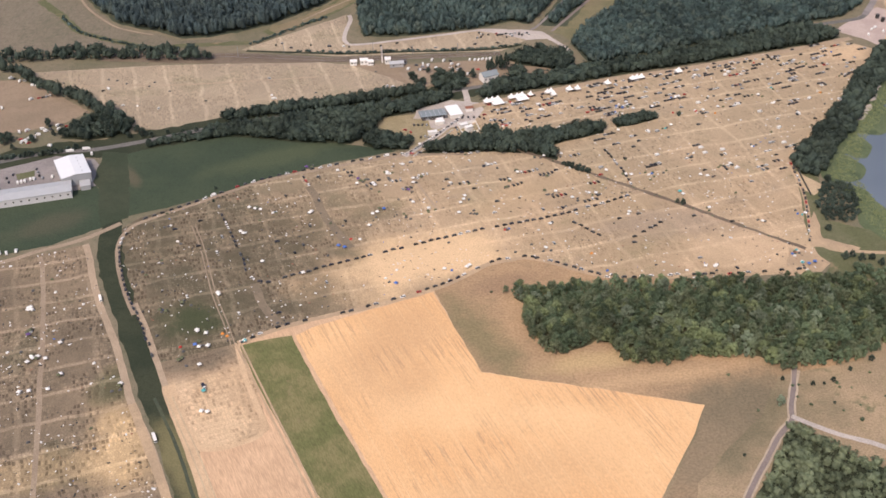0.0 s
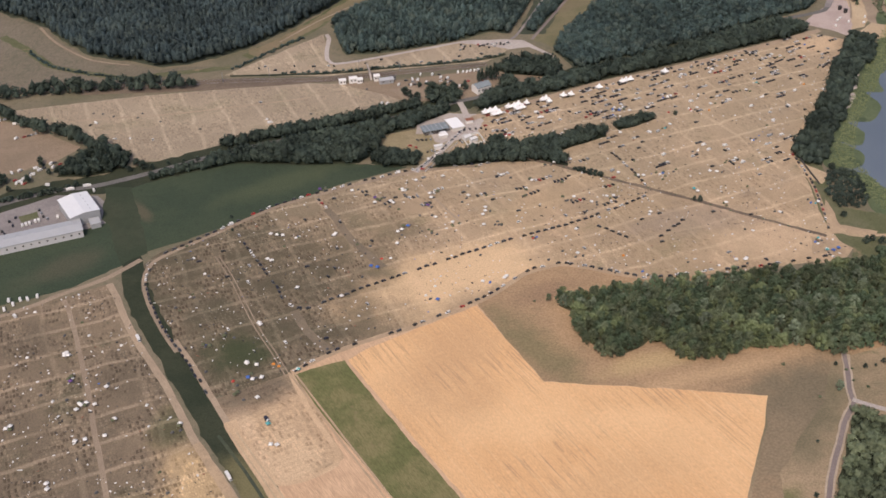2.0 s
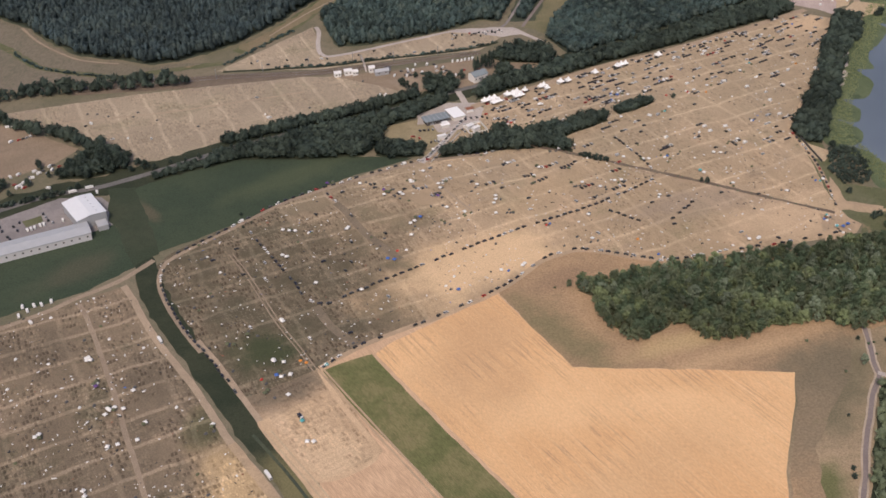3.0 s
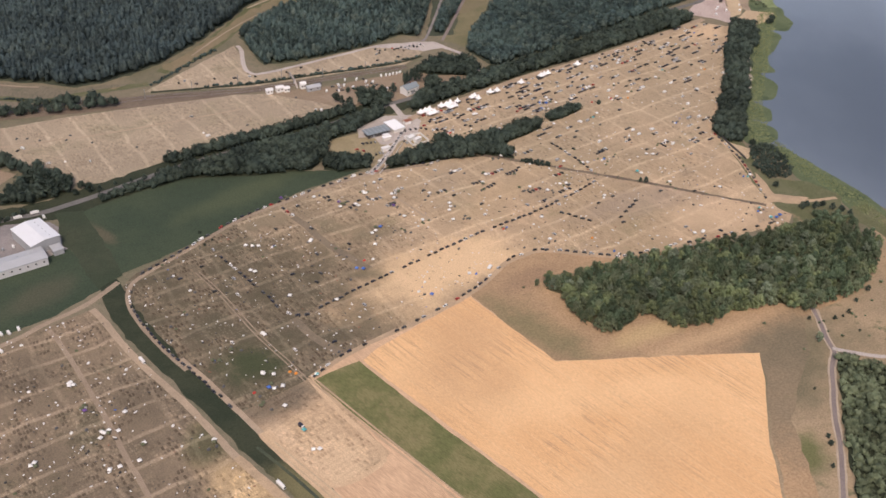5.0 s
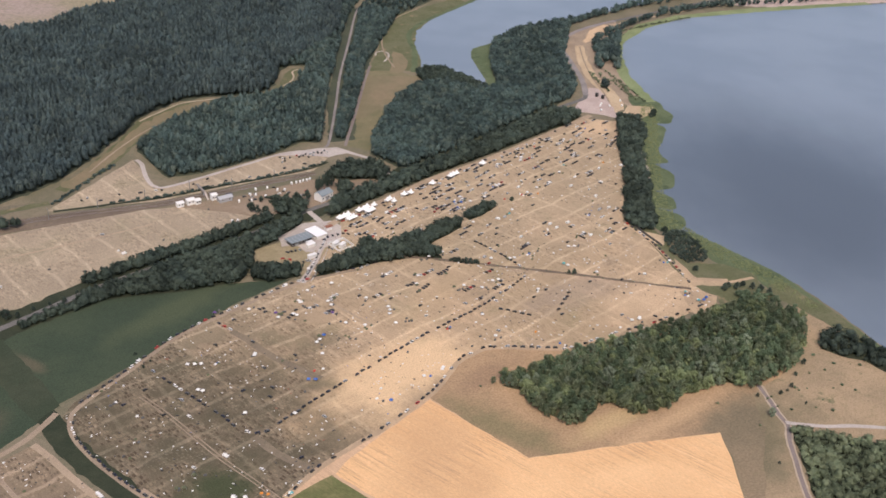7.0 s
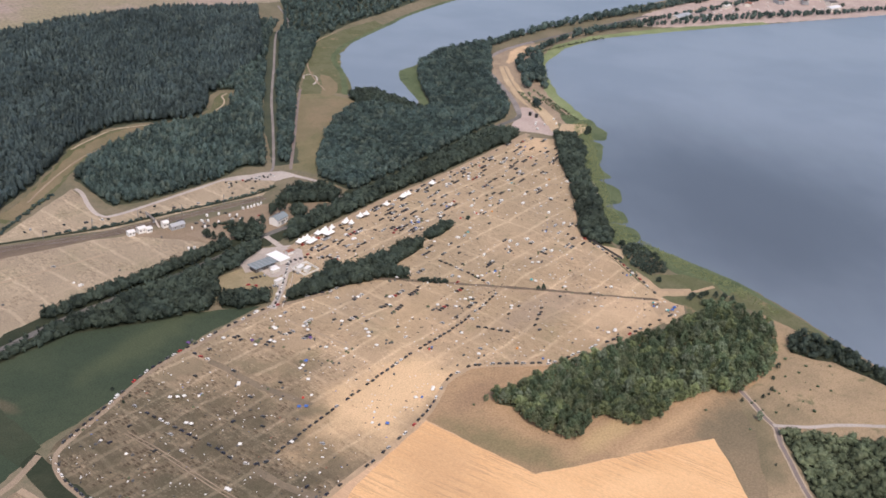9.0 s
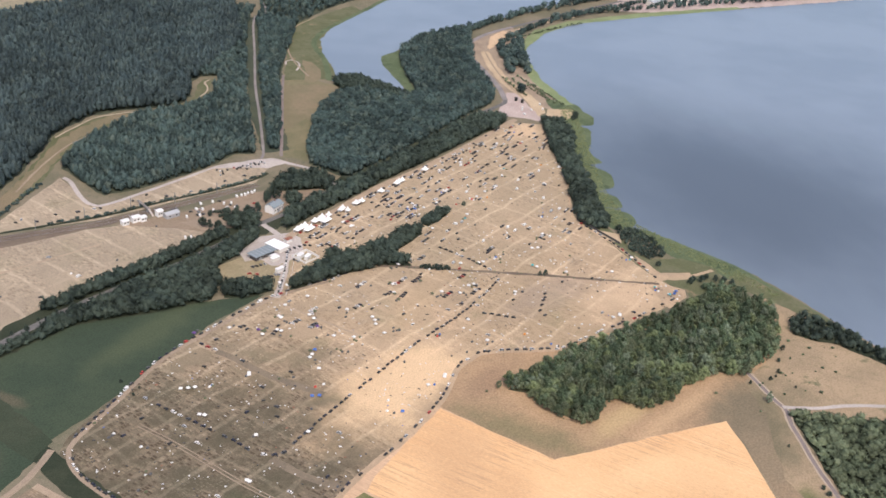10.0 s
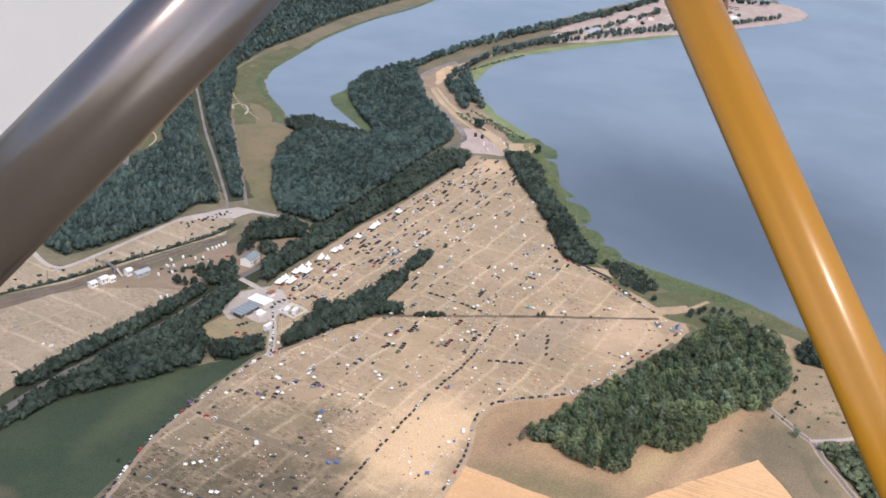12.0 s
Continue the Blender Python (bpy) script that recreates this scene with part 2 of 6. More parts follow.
def leaves(name, c1, c2, c3, vary=0.28, pale=-0.2):
    """Foliage: shade from tree to tree and clump to clump, leaf grain in colour and relief."""
    m, nt, b = start(name)
    p = place(nt)
    isl = nt.nodes.new("ShaderNodeNewGeometry").outputs["Random Per Island"]
    obj = nt.nodes.new("ShaderNodeObjectInfo").outputs["Random"]
    col = blend(nt, span(nt, cloud(nt, p, 0.06, 4.0), 0.35, 0.65), rgb(c1), rgb(c2))
    big = span(nt, cloud(nt, p, 0.018, 4.0, 0.65), 0.35, 0.65, 0.8, 1.22)
    col = blend(nt, 1.0, col, wire(nt, "ShaderNodeCombineColor", i0=big, i1=big, i2=big).outputs[0], "MULTIPLY")
    # tone from tree to tree: cells of a tree's width, a few of them pale
    wob = wire(nt, "ShaderNodeTexNoise", Vector=p, Scale=0.4, Detail=2.0).outputs["Color"]
    wob = wire(nt, "ShaderNodeVectorMath", {"operation": "SCALE"}, i0=wob, Scale=2.5).outputs[0]
    flat = wire(nt, "ShaderNodeVectorMath", {"operation": "ADD"}, i0=p, i1=wob).outputs[0]
    cell = wire(nt, "ShaderNodeTexVoronoi", {"voronoi_dimensions": "2D"}, Vector=flat, Scale=0.2, Randomness=1.0).outputs["Color"]
    hue = wire(nt, "ShaderNodeSeparateColor", i0=cell).outputs
    tone = span(nt, hue[0], 0.0, 1.0, 1.0 - vary, 1.0 + vary)
    col = blend(nt, 1.0, col, wire(nt, "ShaderNodeCombineColor", i0=tone, i1=tone, i2=tone).outputs[0], "MULTIPLY")
    col = blend(nt, span(nt, calc(nt, "ADD", hue[1], calc(nt, "MULTIPLY", cloud(nt, p, 0.02, 3.0), 0.25)), 1.0 - pale, 1.06 - pale, 0.0, 0.75), col, rgb(c3))
    col = blend(nt, span(nt, calc(nt, "FRACT", calc(nt, "ADD", isl, obj)), 0.6, 1.0, 0.0, 0.3), col, rgb(c3))
    fine = span(nt, cloud(nt, p, 2.2, 3.0, 0.8), 0.3, 0.7, 0.8, 1.2)
    col = blend(nt, 1.0, col, wire(nt, "ShaderNodeCombineColor", i0=fine, i1=fine, i2=fine).outputs[0], "MULTIPLY")
    nt.links.new(col, b.inputs["Base Color"])
    b.inputs["Roughness"].default_value = 0.8
    b.inputs["Specular IOR Level"].default_value = 0.2
    nt.links.new(wire(nt, "ShaderNodeBump", Strength=0.7, Distance=0.4, Height=cloud(nt, p, 2.5, 3.0, 0.8)).outputs[0], b.inputs["Normal"])
    # thin leaves let some light through
    through_leaf = wire(nt, "ShaderNodeBsdfTranslucent", Color=col).outputs[0]
    both = wire(nt, "ShaderNodeMixShader", i0=0.4, i1=b.outputs[0], i2=through_leaf).outputs[0]
    nt.links.new(both, nt.nodes["Material Output"].inputs["Surface"])
    return m


def lake_water():
    m, nt, b = start("lake_water")
    p = place(nt, 20, 1.0, 0.35)
    col = blend(nt, span(nt, cloud(nt, place(nt), 0.006, 3.0), 0.35, 0.65), rgb((0.182, 0.226, 0.274)), rgb((0.212, 0.258, 0.306)))
    # darker in the bight beside the camp: weaker sky reflection painted into the water
    dist = wire(nt, "ShaderNodeVectorMath", {"operation": "DISTANCE"}, i0=place(nt, 0, 1.0, 0.8), i1=(395.0, 475.0, 0.0)).outputs["Value"]
    dist = calc(nt, "ADD", dist, calc(nt, "MULTIPLY", cloud(nt, place(nt, 25, 1.0, 0.5), 0.008, 4.0), 120.0))
    col = blend(nt, span(nt, dist, 90.0, 330.0, 0.9, 0.0), col, rgb((0.083, 0.103, 0.128)))
    nt.links.new(col, b.inputs["Base Color"])
    b.inputs["Roughness"].default_value = 0.22
    b.inputs["IOR"].default_value = 1.33
    nt.links.new(wire(nt, "ShaderNodeBump", Strength=0.35, Distance=0.15, Height=cloud(nt, p, 0.8, 4.0)).outputs[0], b.inputs["Normal"])
    return m


M = dict(
    # base ground, far meadow and brown field greyed: haze put into their colours
    ground=earth("dry_heath", (0.21, 0.178, 0.125), (0.155, 0.142, 0.095), (0.11, 0.112, 0.07), 0.02, 0.25),
    # first pool: pale sand, brightened by sunlight from a cloud gap painted in
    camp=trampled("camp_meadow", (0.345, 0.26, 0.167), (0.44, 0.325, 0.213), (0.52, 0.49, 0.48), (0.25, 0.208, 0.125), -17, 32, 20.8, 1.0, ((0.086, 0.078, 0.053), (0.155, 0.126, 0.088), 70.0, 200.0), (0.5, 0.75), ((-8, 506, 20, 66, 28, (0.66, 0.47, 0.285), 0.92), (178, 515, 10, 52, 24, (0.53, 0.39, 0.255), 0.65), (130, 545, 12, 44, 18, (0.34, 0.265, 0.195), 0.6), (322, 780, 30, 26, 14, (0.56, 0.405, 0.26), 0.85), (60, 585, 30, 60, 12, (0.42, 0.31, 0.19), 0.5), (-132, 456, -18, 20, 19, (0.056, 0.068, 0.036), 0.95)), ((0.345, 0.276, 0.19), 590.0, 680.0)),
    # last pool carries the painted cloud shade of the west across the seam
    camp_end=trampled("camp_meadow_sandy", (0.42, 0.30, 0.19), (0.50, 0.36, 0.23), (0.5, 0.47, 0.45), (0.22, 0.17, 0.11), -26, 11, 3.4, 0.6, None, (0.25, 0.28), ((-110, 374, 100, 40, 18, (0.54, 0.395, 0.255), 0.85), (-130, 402, 113, 30, 6, (0.52, 0.38, 0.25), 0.8), (-124, 424, 25, 36, 14, (0.15, 0.12, 0.086), 0.95)), None, True),
    camp_left=trampled("camp_meadow_worn", (0.155, 0.124, 0.088), (0.238, 0.183, 0.127), (0.55, 0.54, 0.54), (0.09, 0.084, 0.055), -17, 40, 19.2, 1.0, None, (0.5, 1.0), ((-150, 362, 105, 42, 17, (0.50, 0.36, 0.205), 0.9), (-196, 345, 20, 40, 14, (0.36, 0.27, 0.16), 0.6), (-163, 402, 0, 12, 15, (0.07, 0.076, 0.044), 0.8)), None, True),
    far_camp=trampled("far_meadow", (0.305, 0.248, 0.18), (0.365, 0.295, 0.212), (0.72, 0.7, 0.68), (0.24, 0.208, 0.14), -15, 23, 90, 0.7, None, (0.6, 0.2)),
    roadgrey=earth("old_asphalt", (0.205, 0.168, 0.158), (0.24, 0.20, 0.185), (0.17, 0.145, 0.135), 0.05, 0.6),
    yard_grass=earth("dry_yard_grass", (0.32, 0.262, 0.165), (0.265, 0.222, 0.135), (0.195, 0.17, 0.10), 0.06, 0.3),
    yard=earth("worn_concrete", (0.27, 0.245, 0.235), (0.22, 0.20, 0.195), (0.18, 0.165, 0.16), 0.05, 0.4),
    rough=earth("grey_green_grass", (0.112, 0.12, 0.063), (0.142, 0.14, 0.082), (0.08, 0.095, 0.05), 0.05, 0.3, 0, 1.0, ((0.28, 0.205, 0.13), 0.06, 0.58)),
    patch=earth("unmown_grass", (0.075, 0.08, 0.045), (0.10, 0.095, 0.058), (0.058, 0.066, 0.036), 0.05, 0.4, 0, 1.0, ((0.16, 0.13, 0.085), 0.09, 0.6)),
    lane=earth("worn_lane", (0.40, 0.31, 0.222), (0.34, 0.265, 0.19), (0.28, 0.218, 0.155), 0.05, 0.5),
    stubble=stubble_field(),
    bare=earth("tilled_soil", (0.52, 0.352, 0.225), (0.58, 0.395, 0.255), (0.44, 0.3, 0.193), 0.03, 0.5, -26, 14.0),
    # second pool: dark soil by the road with cloud shade painted in
    verge=earth("dry_verge", (0.40, 0.27, 0.16), (0.335, 0.23, 0.14), (0.26, 0.188, 0.115), 0.02, 0.15, 0, 1.0, ((0.21, 0.175, 0.10), 0.03, 0.60), 0.5, ((18, 440, -62, 44, 15, (0.172, 0.155, 0.085), 0.75), (138, 376, 40, 58, 30, (0.17, 0.142, 0.095), 0.95), (118, 340, 66, 40, 24, (0.235, 0.182, 0.12), 1.0), (100, 406, 12, 60, 6, (0.47, 0.325, 0.19), 0.7), (70, 418, 10, 30, 8, (0.46, 0.34, 0.18), 0.7), (34, 486, 20, 22, 9, (0.22, 0.145, 0.10), 0.45))),
    fallow=earth("fallow_heath", (0.225, 0.178, 0.115), (0.18, 0.155, 0.095), (0.14, 0.135, 0.075), 0.03, 0.25, 0, 1.0, ((0.13, 0.135, 0.07), 0.04, 0.62)),
    farm=earth("grey_farmland", (0.19, 0.162, 0.122), (0.165, 0.145, 0.105), (0.12, 0.12, 0.08), 0.012, 0.15, 20, 3.0),
    brown=earth("brown_field", (0.235, 0.182, 0.13), (0.275, 0.212, 0.152), (0.20, 0.155, 0.11), 0.02, 0.2),
    green=earth("green_strip", (0.132, 0.14, 0.06), (0.2, 0.18, 0.088), (0.1, 0.108, 0.047), 0.05, 0.3, -24, 4.0, ((0.22, 0.18, 0.10), 0.06, 0.6)),
    meadow=earth("green_meadow", (0.045, 0.064, 0.042), (0.055, 0.074, 0.047), (0.038, 0.054, 0.035), 0.02, 0.2, 0, 1.0, ((0.10, 0.098, 0.062), 0.012, 0.62), 0.5, ((-199, 602, -62, 16, 5, (0.15, 0.12, 0.082), 0.5), (-238, 545, 30, 26, 13, (0.12, 0.105, 0.072), 0.4), (-115, 622, 24, 70, 12, (0.085, 0.102, 0.058), 0.6))),
    meadow_dark=earth("rank_meadow", (0.044, 0.058, 0.037), (0.056, 0.066, 0.043), (0.038, 0.05, 0.031), 0.03, 0.25),
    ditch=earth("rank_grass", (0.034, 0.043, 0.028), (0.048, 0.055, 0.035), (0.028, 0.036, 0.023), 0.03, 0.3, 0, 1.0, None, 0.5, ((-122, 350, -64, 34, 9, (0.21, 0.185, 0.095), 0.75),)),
    reed=earth("reed_bed", (0.118, 0.145, 0.08), (0.09, 0.118, 0.064), (0.07, 0.095, 0.052), 0.03, 0.3, 0, 1.0, ((0.062, 0.088, 0.05), 0.05, 0.55)),
    sand=earth("sandy_track", (0.47, 0.345, 0.225), (0.38, 0.285, 0.19), (0.29, 0.22, 0.15), 0.05, 0.5),
    bright_sand=earth("bright_sand", (0.57, 0.41, 0.265), (0.50, 0.36, 0.23), (0.41, 0.30, 0.195), 0.06, 0.5),
    pale=earth("pale_track", (0.45, 0.37, 0.285), (0.38, 0.31, 0.235), (0.31, 0.25, 0.185), 0.05, 0.5),
    dust=earth("faint_dust", (0.225, 0.178, 0.128), (0.18, 0.146, 0.106), (0.135, 0.114, 0.08), 0.06, 0.4),
    track=earth("dusty_track", (0.33, 0.26, 0.19), (0.275, 0.215, 0.158), (0.22, 0.172, 0.125), 0.05, 0.5),
    gravel=earth("pale_gravel", (0.46, 0.41, 0.37), (0.40, 0.355, 0.32), (0.33, 0.295, 0.26), 0.05, 0.5),
    beach=earth("sand", (0.50, 0.39, 0.26), (0.44, 0.335, 0.22), (0.36, 0.28, 0.19), 0.03, 0.3),
    asphalt=earth("asphalt", (0.14, 0.135, 0.13), (0.17, 0.163, 0.155), (0.08, 0.078, 0.075), 0.05, 0.6),
    ballast=earth("rail_ballast", (0.15, 0.115, 0.088), (0.19, 0.15, 0.112), (0.11, 0.09, 0.07), 0.04, 0.5),
    clearing=earth("dry_clearing", (0.20, 0.172, 0.103), (0.15, 0.142, 0.082), (0.115, 0.122, 0.062), 0.02, 0.2),
    reed_pale=earth("pale_reed", (0.23, 0.27, 0.14), (0.18, 0.22, 0.11), (0.13, 0.17, 0.08), 0.03, 0.3),
    pink=earth("pink_gravel", (0.46, 0.375, 0.335), (0.40, 0.32, 0.285), (0.34, 0.27, 0.24), 0.06, 0.5),
    far_pale=earth("far_fields", (0.33, 0.265, 0.225), (0.27, 0.235, 0.16), (0.20, 0.19, 0.12), 0.006, 0.05),
    # first pool continues that dark soil and its painted cloud shade
    heath=earth("brown_heath", (0.36, 0.268, 0.172), (0.30, 0.228, 0.148), (0.21, 0.18, 0.105), 0.03, 0.2, 0, 1.0, ((0.13, 0.135, 0.075), 0.05, 0.6), 0.5, ((136, 372, 40, 56, 30, (0.165, 0.142, 0.09), 0.95), (108, 315, 60, 20, 11, (0.12, 0.13, 0.056), 0.9))),
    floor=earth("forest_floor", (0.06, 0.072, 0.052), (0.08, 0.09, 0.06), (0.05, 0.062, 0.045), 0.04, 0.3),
    water=lake_water(),
    leaf=leaves("broad_leaves", (0.160, 0.200, 0.125), (0.202, 0.239, 0.146), (0.269, 0.302, 0.188)),
    leaf_deep=leaves("deep_green_leaves", (0.116, 0.166, 0.104), (0.151, 0.203, 0.121), (0.200, 0.253, 0.151)),
    leaf_light=leaves("light_green_leaves", (0.200, 0.249, 0.130), (0.238, 0.284, 0.151), (0.296, 0.336, 0.186)),
    leaf_dark=leaves("dark_leaves", (0.056, 0.08, 0.066), (0.074, 0.1, 0.078), (0.108, 0.136, 0.1)),
    # blue tint of far leaves and pines: distance haze mixed into the base colour
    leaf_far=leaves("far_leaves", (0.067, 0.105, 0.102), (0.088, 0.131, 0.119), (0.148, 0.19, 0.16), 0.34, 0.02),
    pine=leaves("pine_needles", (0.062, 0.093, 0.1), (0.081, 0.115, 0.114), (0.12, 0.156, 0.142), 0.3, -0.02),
    reed_green=plain("reed_stalks", (0.22, 0.26, 0.13), 0.9, 0.0, 0.25, 0.2),
    silver=leaves("silver_leaves", (0.22, 0.27, 0.19), (0.26, 0.31, 0.22), (0.19, 0.24, 0.155)),
    bark=plain("bark", (0.10, 0.08, 0.06), 0.9, bump=0.5),
    white=plain("white_sheet", (0.70, 0.69, 0.67), 0.6),
    canvas=plain("marquee_canvas", (0.82, 0.82, 0.81), 0.5, vary=0.06),
    roof_white=plain("white_metal_roof", (0.74, 0.75, 0.76), 0.4, 0.1, 0.1, 0.3),
    roof_grey=plain("grey_metal_roof", (0.42, 0.43, 0.44), 0.45, 0.1, 0.15, 0.3),
    roof_teal=plain("grey_green_roof", (0.20, 0.235, 0.25), 0.7, 0.0, 0.15, 0.4),
    roof_dark=plain("dark_roof", (0.09, 0.08, 0.08), 0.7),
    roof_red=plain("red_roof", (0.25, 0.10, 0.06), 0.8),
    wall=plain("rendered_wall", (0.62, 0.59, 0.54), 0.8),
    wall_pale=plain("pale_grey_cladding", (0.48, 0.48, 0.49), 0.6),
    wall_grey=plain("grey_cladding", (0.32, 0.33, 0.34), 0.6),
    glass=plain("tinted_glass", (0.02, 0.025, 0.03), 0.08),
    tyre=plain("tyre_rubber", (0.02, 0.02, 0.02), 0.9),
    steel=plain("galvanised_steel", (0.35, 0.36, 0.37), 0.45, 0.8),
    black=plain("black_paint", (0.026, 0.025, 0.025), 0.55),
    grey=plain("grey_paint", (0.075, 0.075, 0.078), 0.5),
    silver_paint=plain("silver_paint", (0.42, 0.43, 0.44), 0.35, 0.3, coat=0.4),
    red=plain("red_paint", (0.45, 0.035, 0.025), 0.35, coat=0.4),
    blue=plain("blue_cloth", (0.05, 0.13, 0.40), 0.6),
    navy=plain("navy_paint", (0.02, 0.022, 0.04), 0.5),
    teal=plain("teal_cloth", (0.08, 0.35, 0.36), 0.7),
    orange=plain("orange_cloth", (0.65, 0.24, 0.04), 0.7),
    olive=plain("olive_cloth", (0.10, 0.11, 0.06), 0.8),
    purple=plain("purple_cloth", (0.12, 0.06, 0.20), 0.8),
    yellow=plain("yellow_enamel", (0.33, 0.152, 0.004), 0.3, 0.0, 0.1, 6.0, coat=0.3),
    fabric=plain("wing_fabric", (0.37, 0.37, 0.37), 0.7, 0.0, 0.08, 3.0),
    alloy=plain("grey_alloy_tube", (0.24, 0.21, 0.20), 0.28, 0.85, 0.15, 20.0),
)

# ---- mesh helpers ----


def mesh(name, verts, faces, material, smooth=False):
    me = bpy.data.meshes.new(name)
    me.from_pydata(verts, [], faces)
    me.materials.append(material)
    if smooth:
        me.shade_smooth()
    return me


def part(name, data, material, parent, label="", at=None):
    """Links a bmesh or a mesh as one object under a thing or a part."""
    if isinstance(data, bmesh.types.BMesh):
        me = bpy.data.meshes.new(name)
        data.to_mesh(me)
        data.free()
        me.materials.append(material)
        data = me
    ob = new(name, data)
    ob.parent = parent
    if at is not None:
        ob.matrix_basis = at
    return tagged(ob, label)


def thing(name, x, y, z=0.0, turn=0.0, label="", category="", group=""):
    ob = new(name)
    ob.matrix_basis = pose(x, y, z, 0, 0, turn)
    return tagged(ob, label, category, group)


def box(bm, x, y, z, sx, sy, sz, bevel=0.0):
    """A box with its foot's middle at x, y, z."""
    r = bmesh.ops.create_cube(bm, size=1.0, matrix=Matrix.Translation((x, y, z + sz / 2)) @ Matrix.Diagonal((sx, sy, sz, 1)))
    if bevel:
        edges = {e for v in r["verts"] for e in v.link_edges}
        bmesh.ops.bevel(bm, geom=list(edges), offset=bevel, segments=1, affect="EDGES")
    return bm


def gable(bm, sx, sy, z, rise, over=0.4, thick=0.2):
    """A gable roof with its ridge along x, its eaves at z."""
    w, l = sy / 2 + over, sx / 2 + over
    prof = [(-w, z), (0, z + rise), (w, z), (w, z + thick), (0, z + rise + thick), (-w, z + thick)]
    a = [bm.verts.new((-l, y, h)) for y, h in prof]
    b = [bm.verts.new((l, y, h)) for y, h in prof]
    bm.faces.new(a[::-1])
    bm.faces.new(b)
    for i in range(6):
        bm.faces.new((a[i], a[(i + 1) % 6], b[(i + 1) % 6], b[i]))
    bmesh.ops.recalc_face_normals(bm, faces=bm.faces)
    return bm


def glide(points, step=4.0, closed=False):
    """Points along a smooth line through the given ones."""
    p = [Vector((*q, 0)) for q in points]
    n, out = len(p), []
    for i in range(n if closed else n - 1):
        a, b, c, d = ((p[(i + k) % n] for k in (-1, 0, 1, 2)) if closed else (p[max(i - 1, 0)], p[i], p[i + 1], p[min(i + 2, n - 1)]))
        m = max(1, int((c - b).length / step))
        for j in range(m):
            t = j / m
            out.append(0.5 * (2 * b + (c - a) * t + (2 * a - 5 * b + 4 * c - d) * t * t + (3 * b - a - 3 * c + d) * t ** 3))
    if not closed:
        out.append(p[-1])
    return out


def rim(points, rough=0.6, step=4.0, smooth=False):
    """A field's outline: edges drawn a little uneven."""
    if smooth:
        line = glide(points, step, True)
    else:
        line = []
        for i, a in enumerate(points):
            a, b = Vector((*a, 0)), Vector((*points[(i + 1) % len(points)], 0))
            m = max(1, int((b - a).length / step))
            line += [a.lerp(b, j / m) for j in range(m)]
    out = []
    for v in line:
        k = Vector((noise.noise((v.x * 0.11, v.y * 0.11, 3)), noise.noise((v.x * 0.11, v.y * 0.11, 9)), 0))
        k += 0.5 * Vector((noise.noise((v.x * 0.4, v.y * 0.4, 5)), noise.noise((v.x * 0.4, v.y * 0.4, 7)), 0))
        out.append(v + k * rough)
    return out


def sheet(name, points, z, material, label, category, rough=0.8, smooth=False, step=4.0):
    """A piece of ground lying on the ground sheet."""
    from mathutils.geometry import tessellate_polygon
    line = [Vector((v.x, v.y, z)) for v in rim(points, rough, step, smooth)]
    me = mesh(name, line, [t for t in tessellate_polygon([line])], material)
    bm = bmesh.new()
    bm.from_mesh(me)
    for f in bm.faces:
        if f.normal.z < 0:
            f.normal_flip()
    bm.to_mesh(me)
    bm.free()
    return tagged(new(name, me), label, category, kind="structure")


def strip(name, points, width, z, material, label, category, rough=0.25):
    """A road or track of a given width along a line."""
    line = glide(points, 4.0)
    verts, faces = [], []
    for i, v in enumerate(line):
        d = (line[min(i + 1, len(line) - 1)] - line[max(i - 1, 0)]).normalized()
        s = Vector((-d.y, d.x, 0)) * (width / 2)
        w1, w2 = (1 + rough * noise.noise((v.x * 0.15, v.y * 0.15, k)) for k in (1, 4))
        verts += [(v + s * w1).to_tuple()[:2] + (z,), (v - s * w2).to_tuple()[:2] + (z,)]
        if i:
            faces.append((2 * i - 2, 2 * i - 1, 2 * i + 1, 2 * i))
    return tagged(new(name, mesh(name, verts, faces, material)), label, category, kind="structure")


def inside(points, xy):
    """Which rows of xy lie in the polygon."""
    p = np.array(points, float)
    x, y = xy[:, 0], xy[:, 1]
    hit = np.zeros(len(xy), bool)
    for (x1, y1), (x2, y2) in zip(p, np.roll(p, -1, 0)):
        cross = (y1 > y) != (y2 > y)
        with np.errstate(divide="ignore", invalid="ignore"):
            hit ^= cross & (x < (x2 - x1) * (y - y1) / (y2 - y1 + 1e-12) + x1)
    return hit


def scatter(points, gap, seed, jitter=0.42):
    """Uneven points over a polygon, about gap apart."""
    rnd = np.random.default_rng(seed)
    p = np.array(points, float)
    lo, hi = p.min(0), p.max(0)
    nx, ny = (int(v) + 2 for v in (hi - lo) / gap)
    g = np.stack(np.meshgrid(np.arange(nx), np.arange(ny)), -1).reshape(-1, 2).astype(float)
    g[:, 0] += 0.5 * (g[:, 1] % 2)
    g = lo + (g + rnd.uniform(-jitter, jitter, g.shape)) * gap
    return g[inside(points, g)]


def along(points, gap):
    """Points and headings every gap metres along a smooth line."""
    line, out, left = glide(points, 1.0), [], 0.0
    for a, b in zip(line, line[1:]):
        d = (b - a).length
        while left <= d:
            q = a.lerp(b, left / d)
            out.append((q.x, q.y, math.degrees(math.atan2(b.y - a.y, b.x - a.x))))
            left += gap
        left -= d
    return out


# ---- ground and fields ----
G = 4600
cells = [-G, -1500, -600, 0, 600, 1500, G]
verts = [(x, y, 0) for y in cells for x in cells]
faces = [(r * 7 + c, r * 7 + c + 1, r * 7 + c + 8, r * 7 + c + 7) for r in range(6) for c in range(6)]
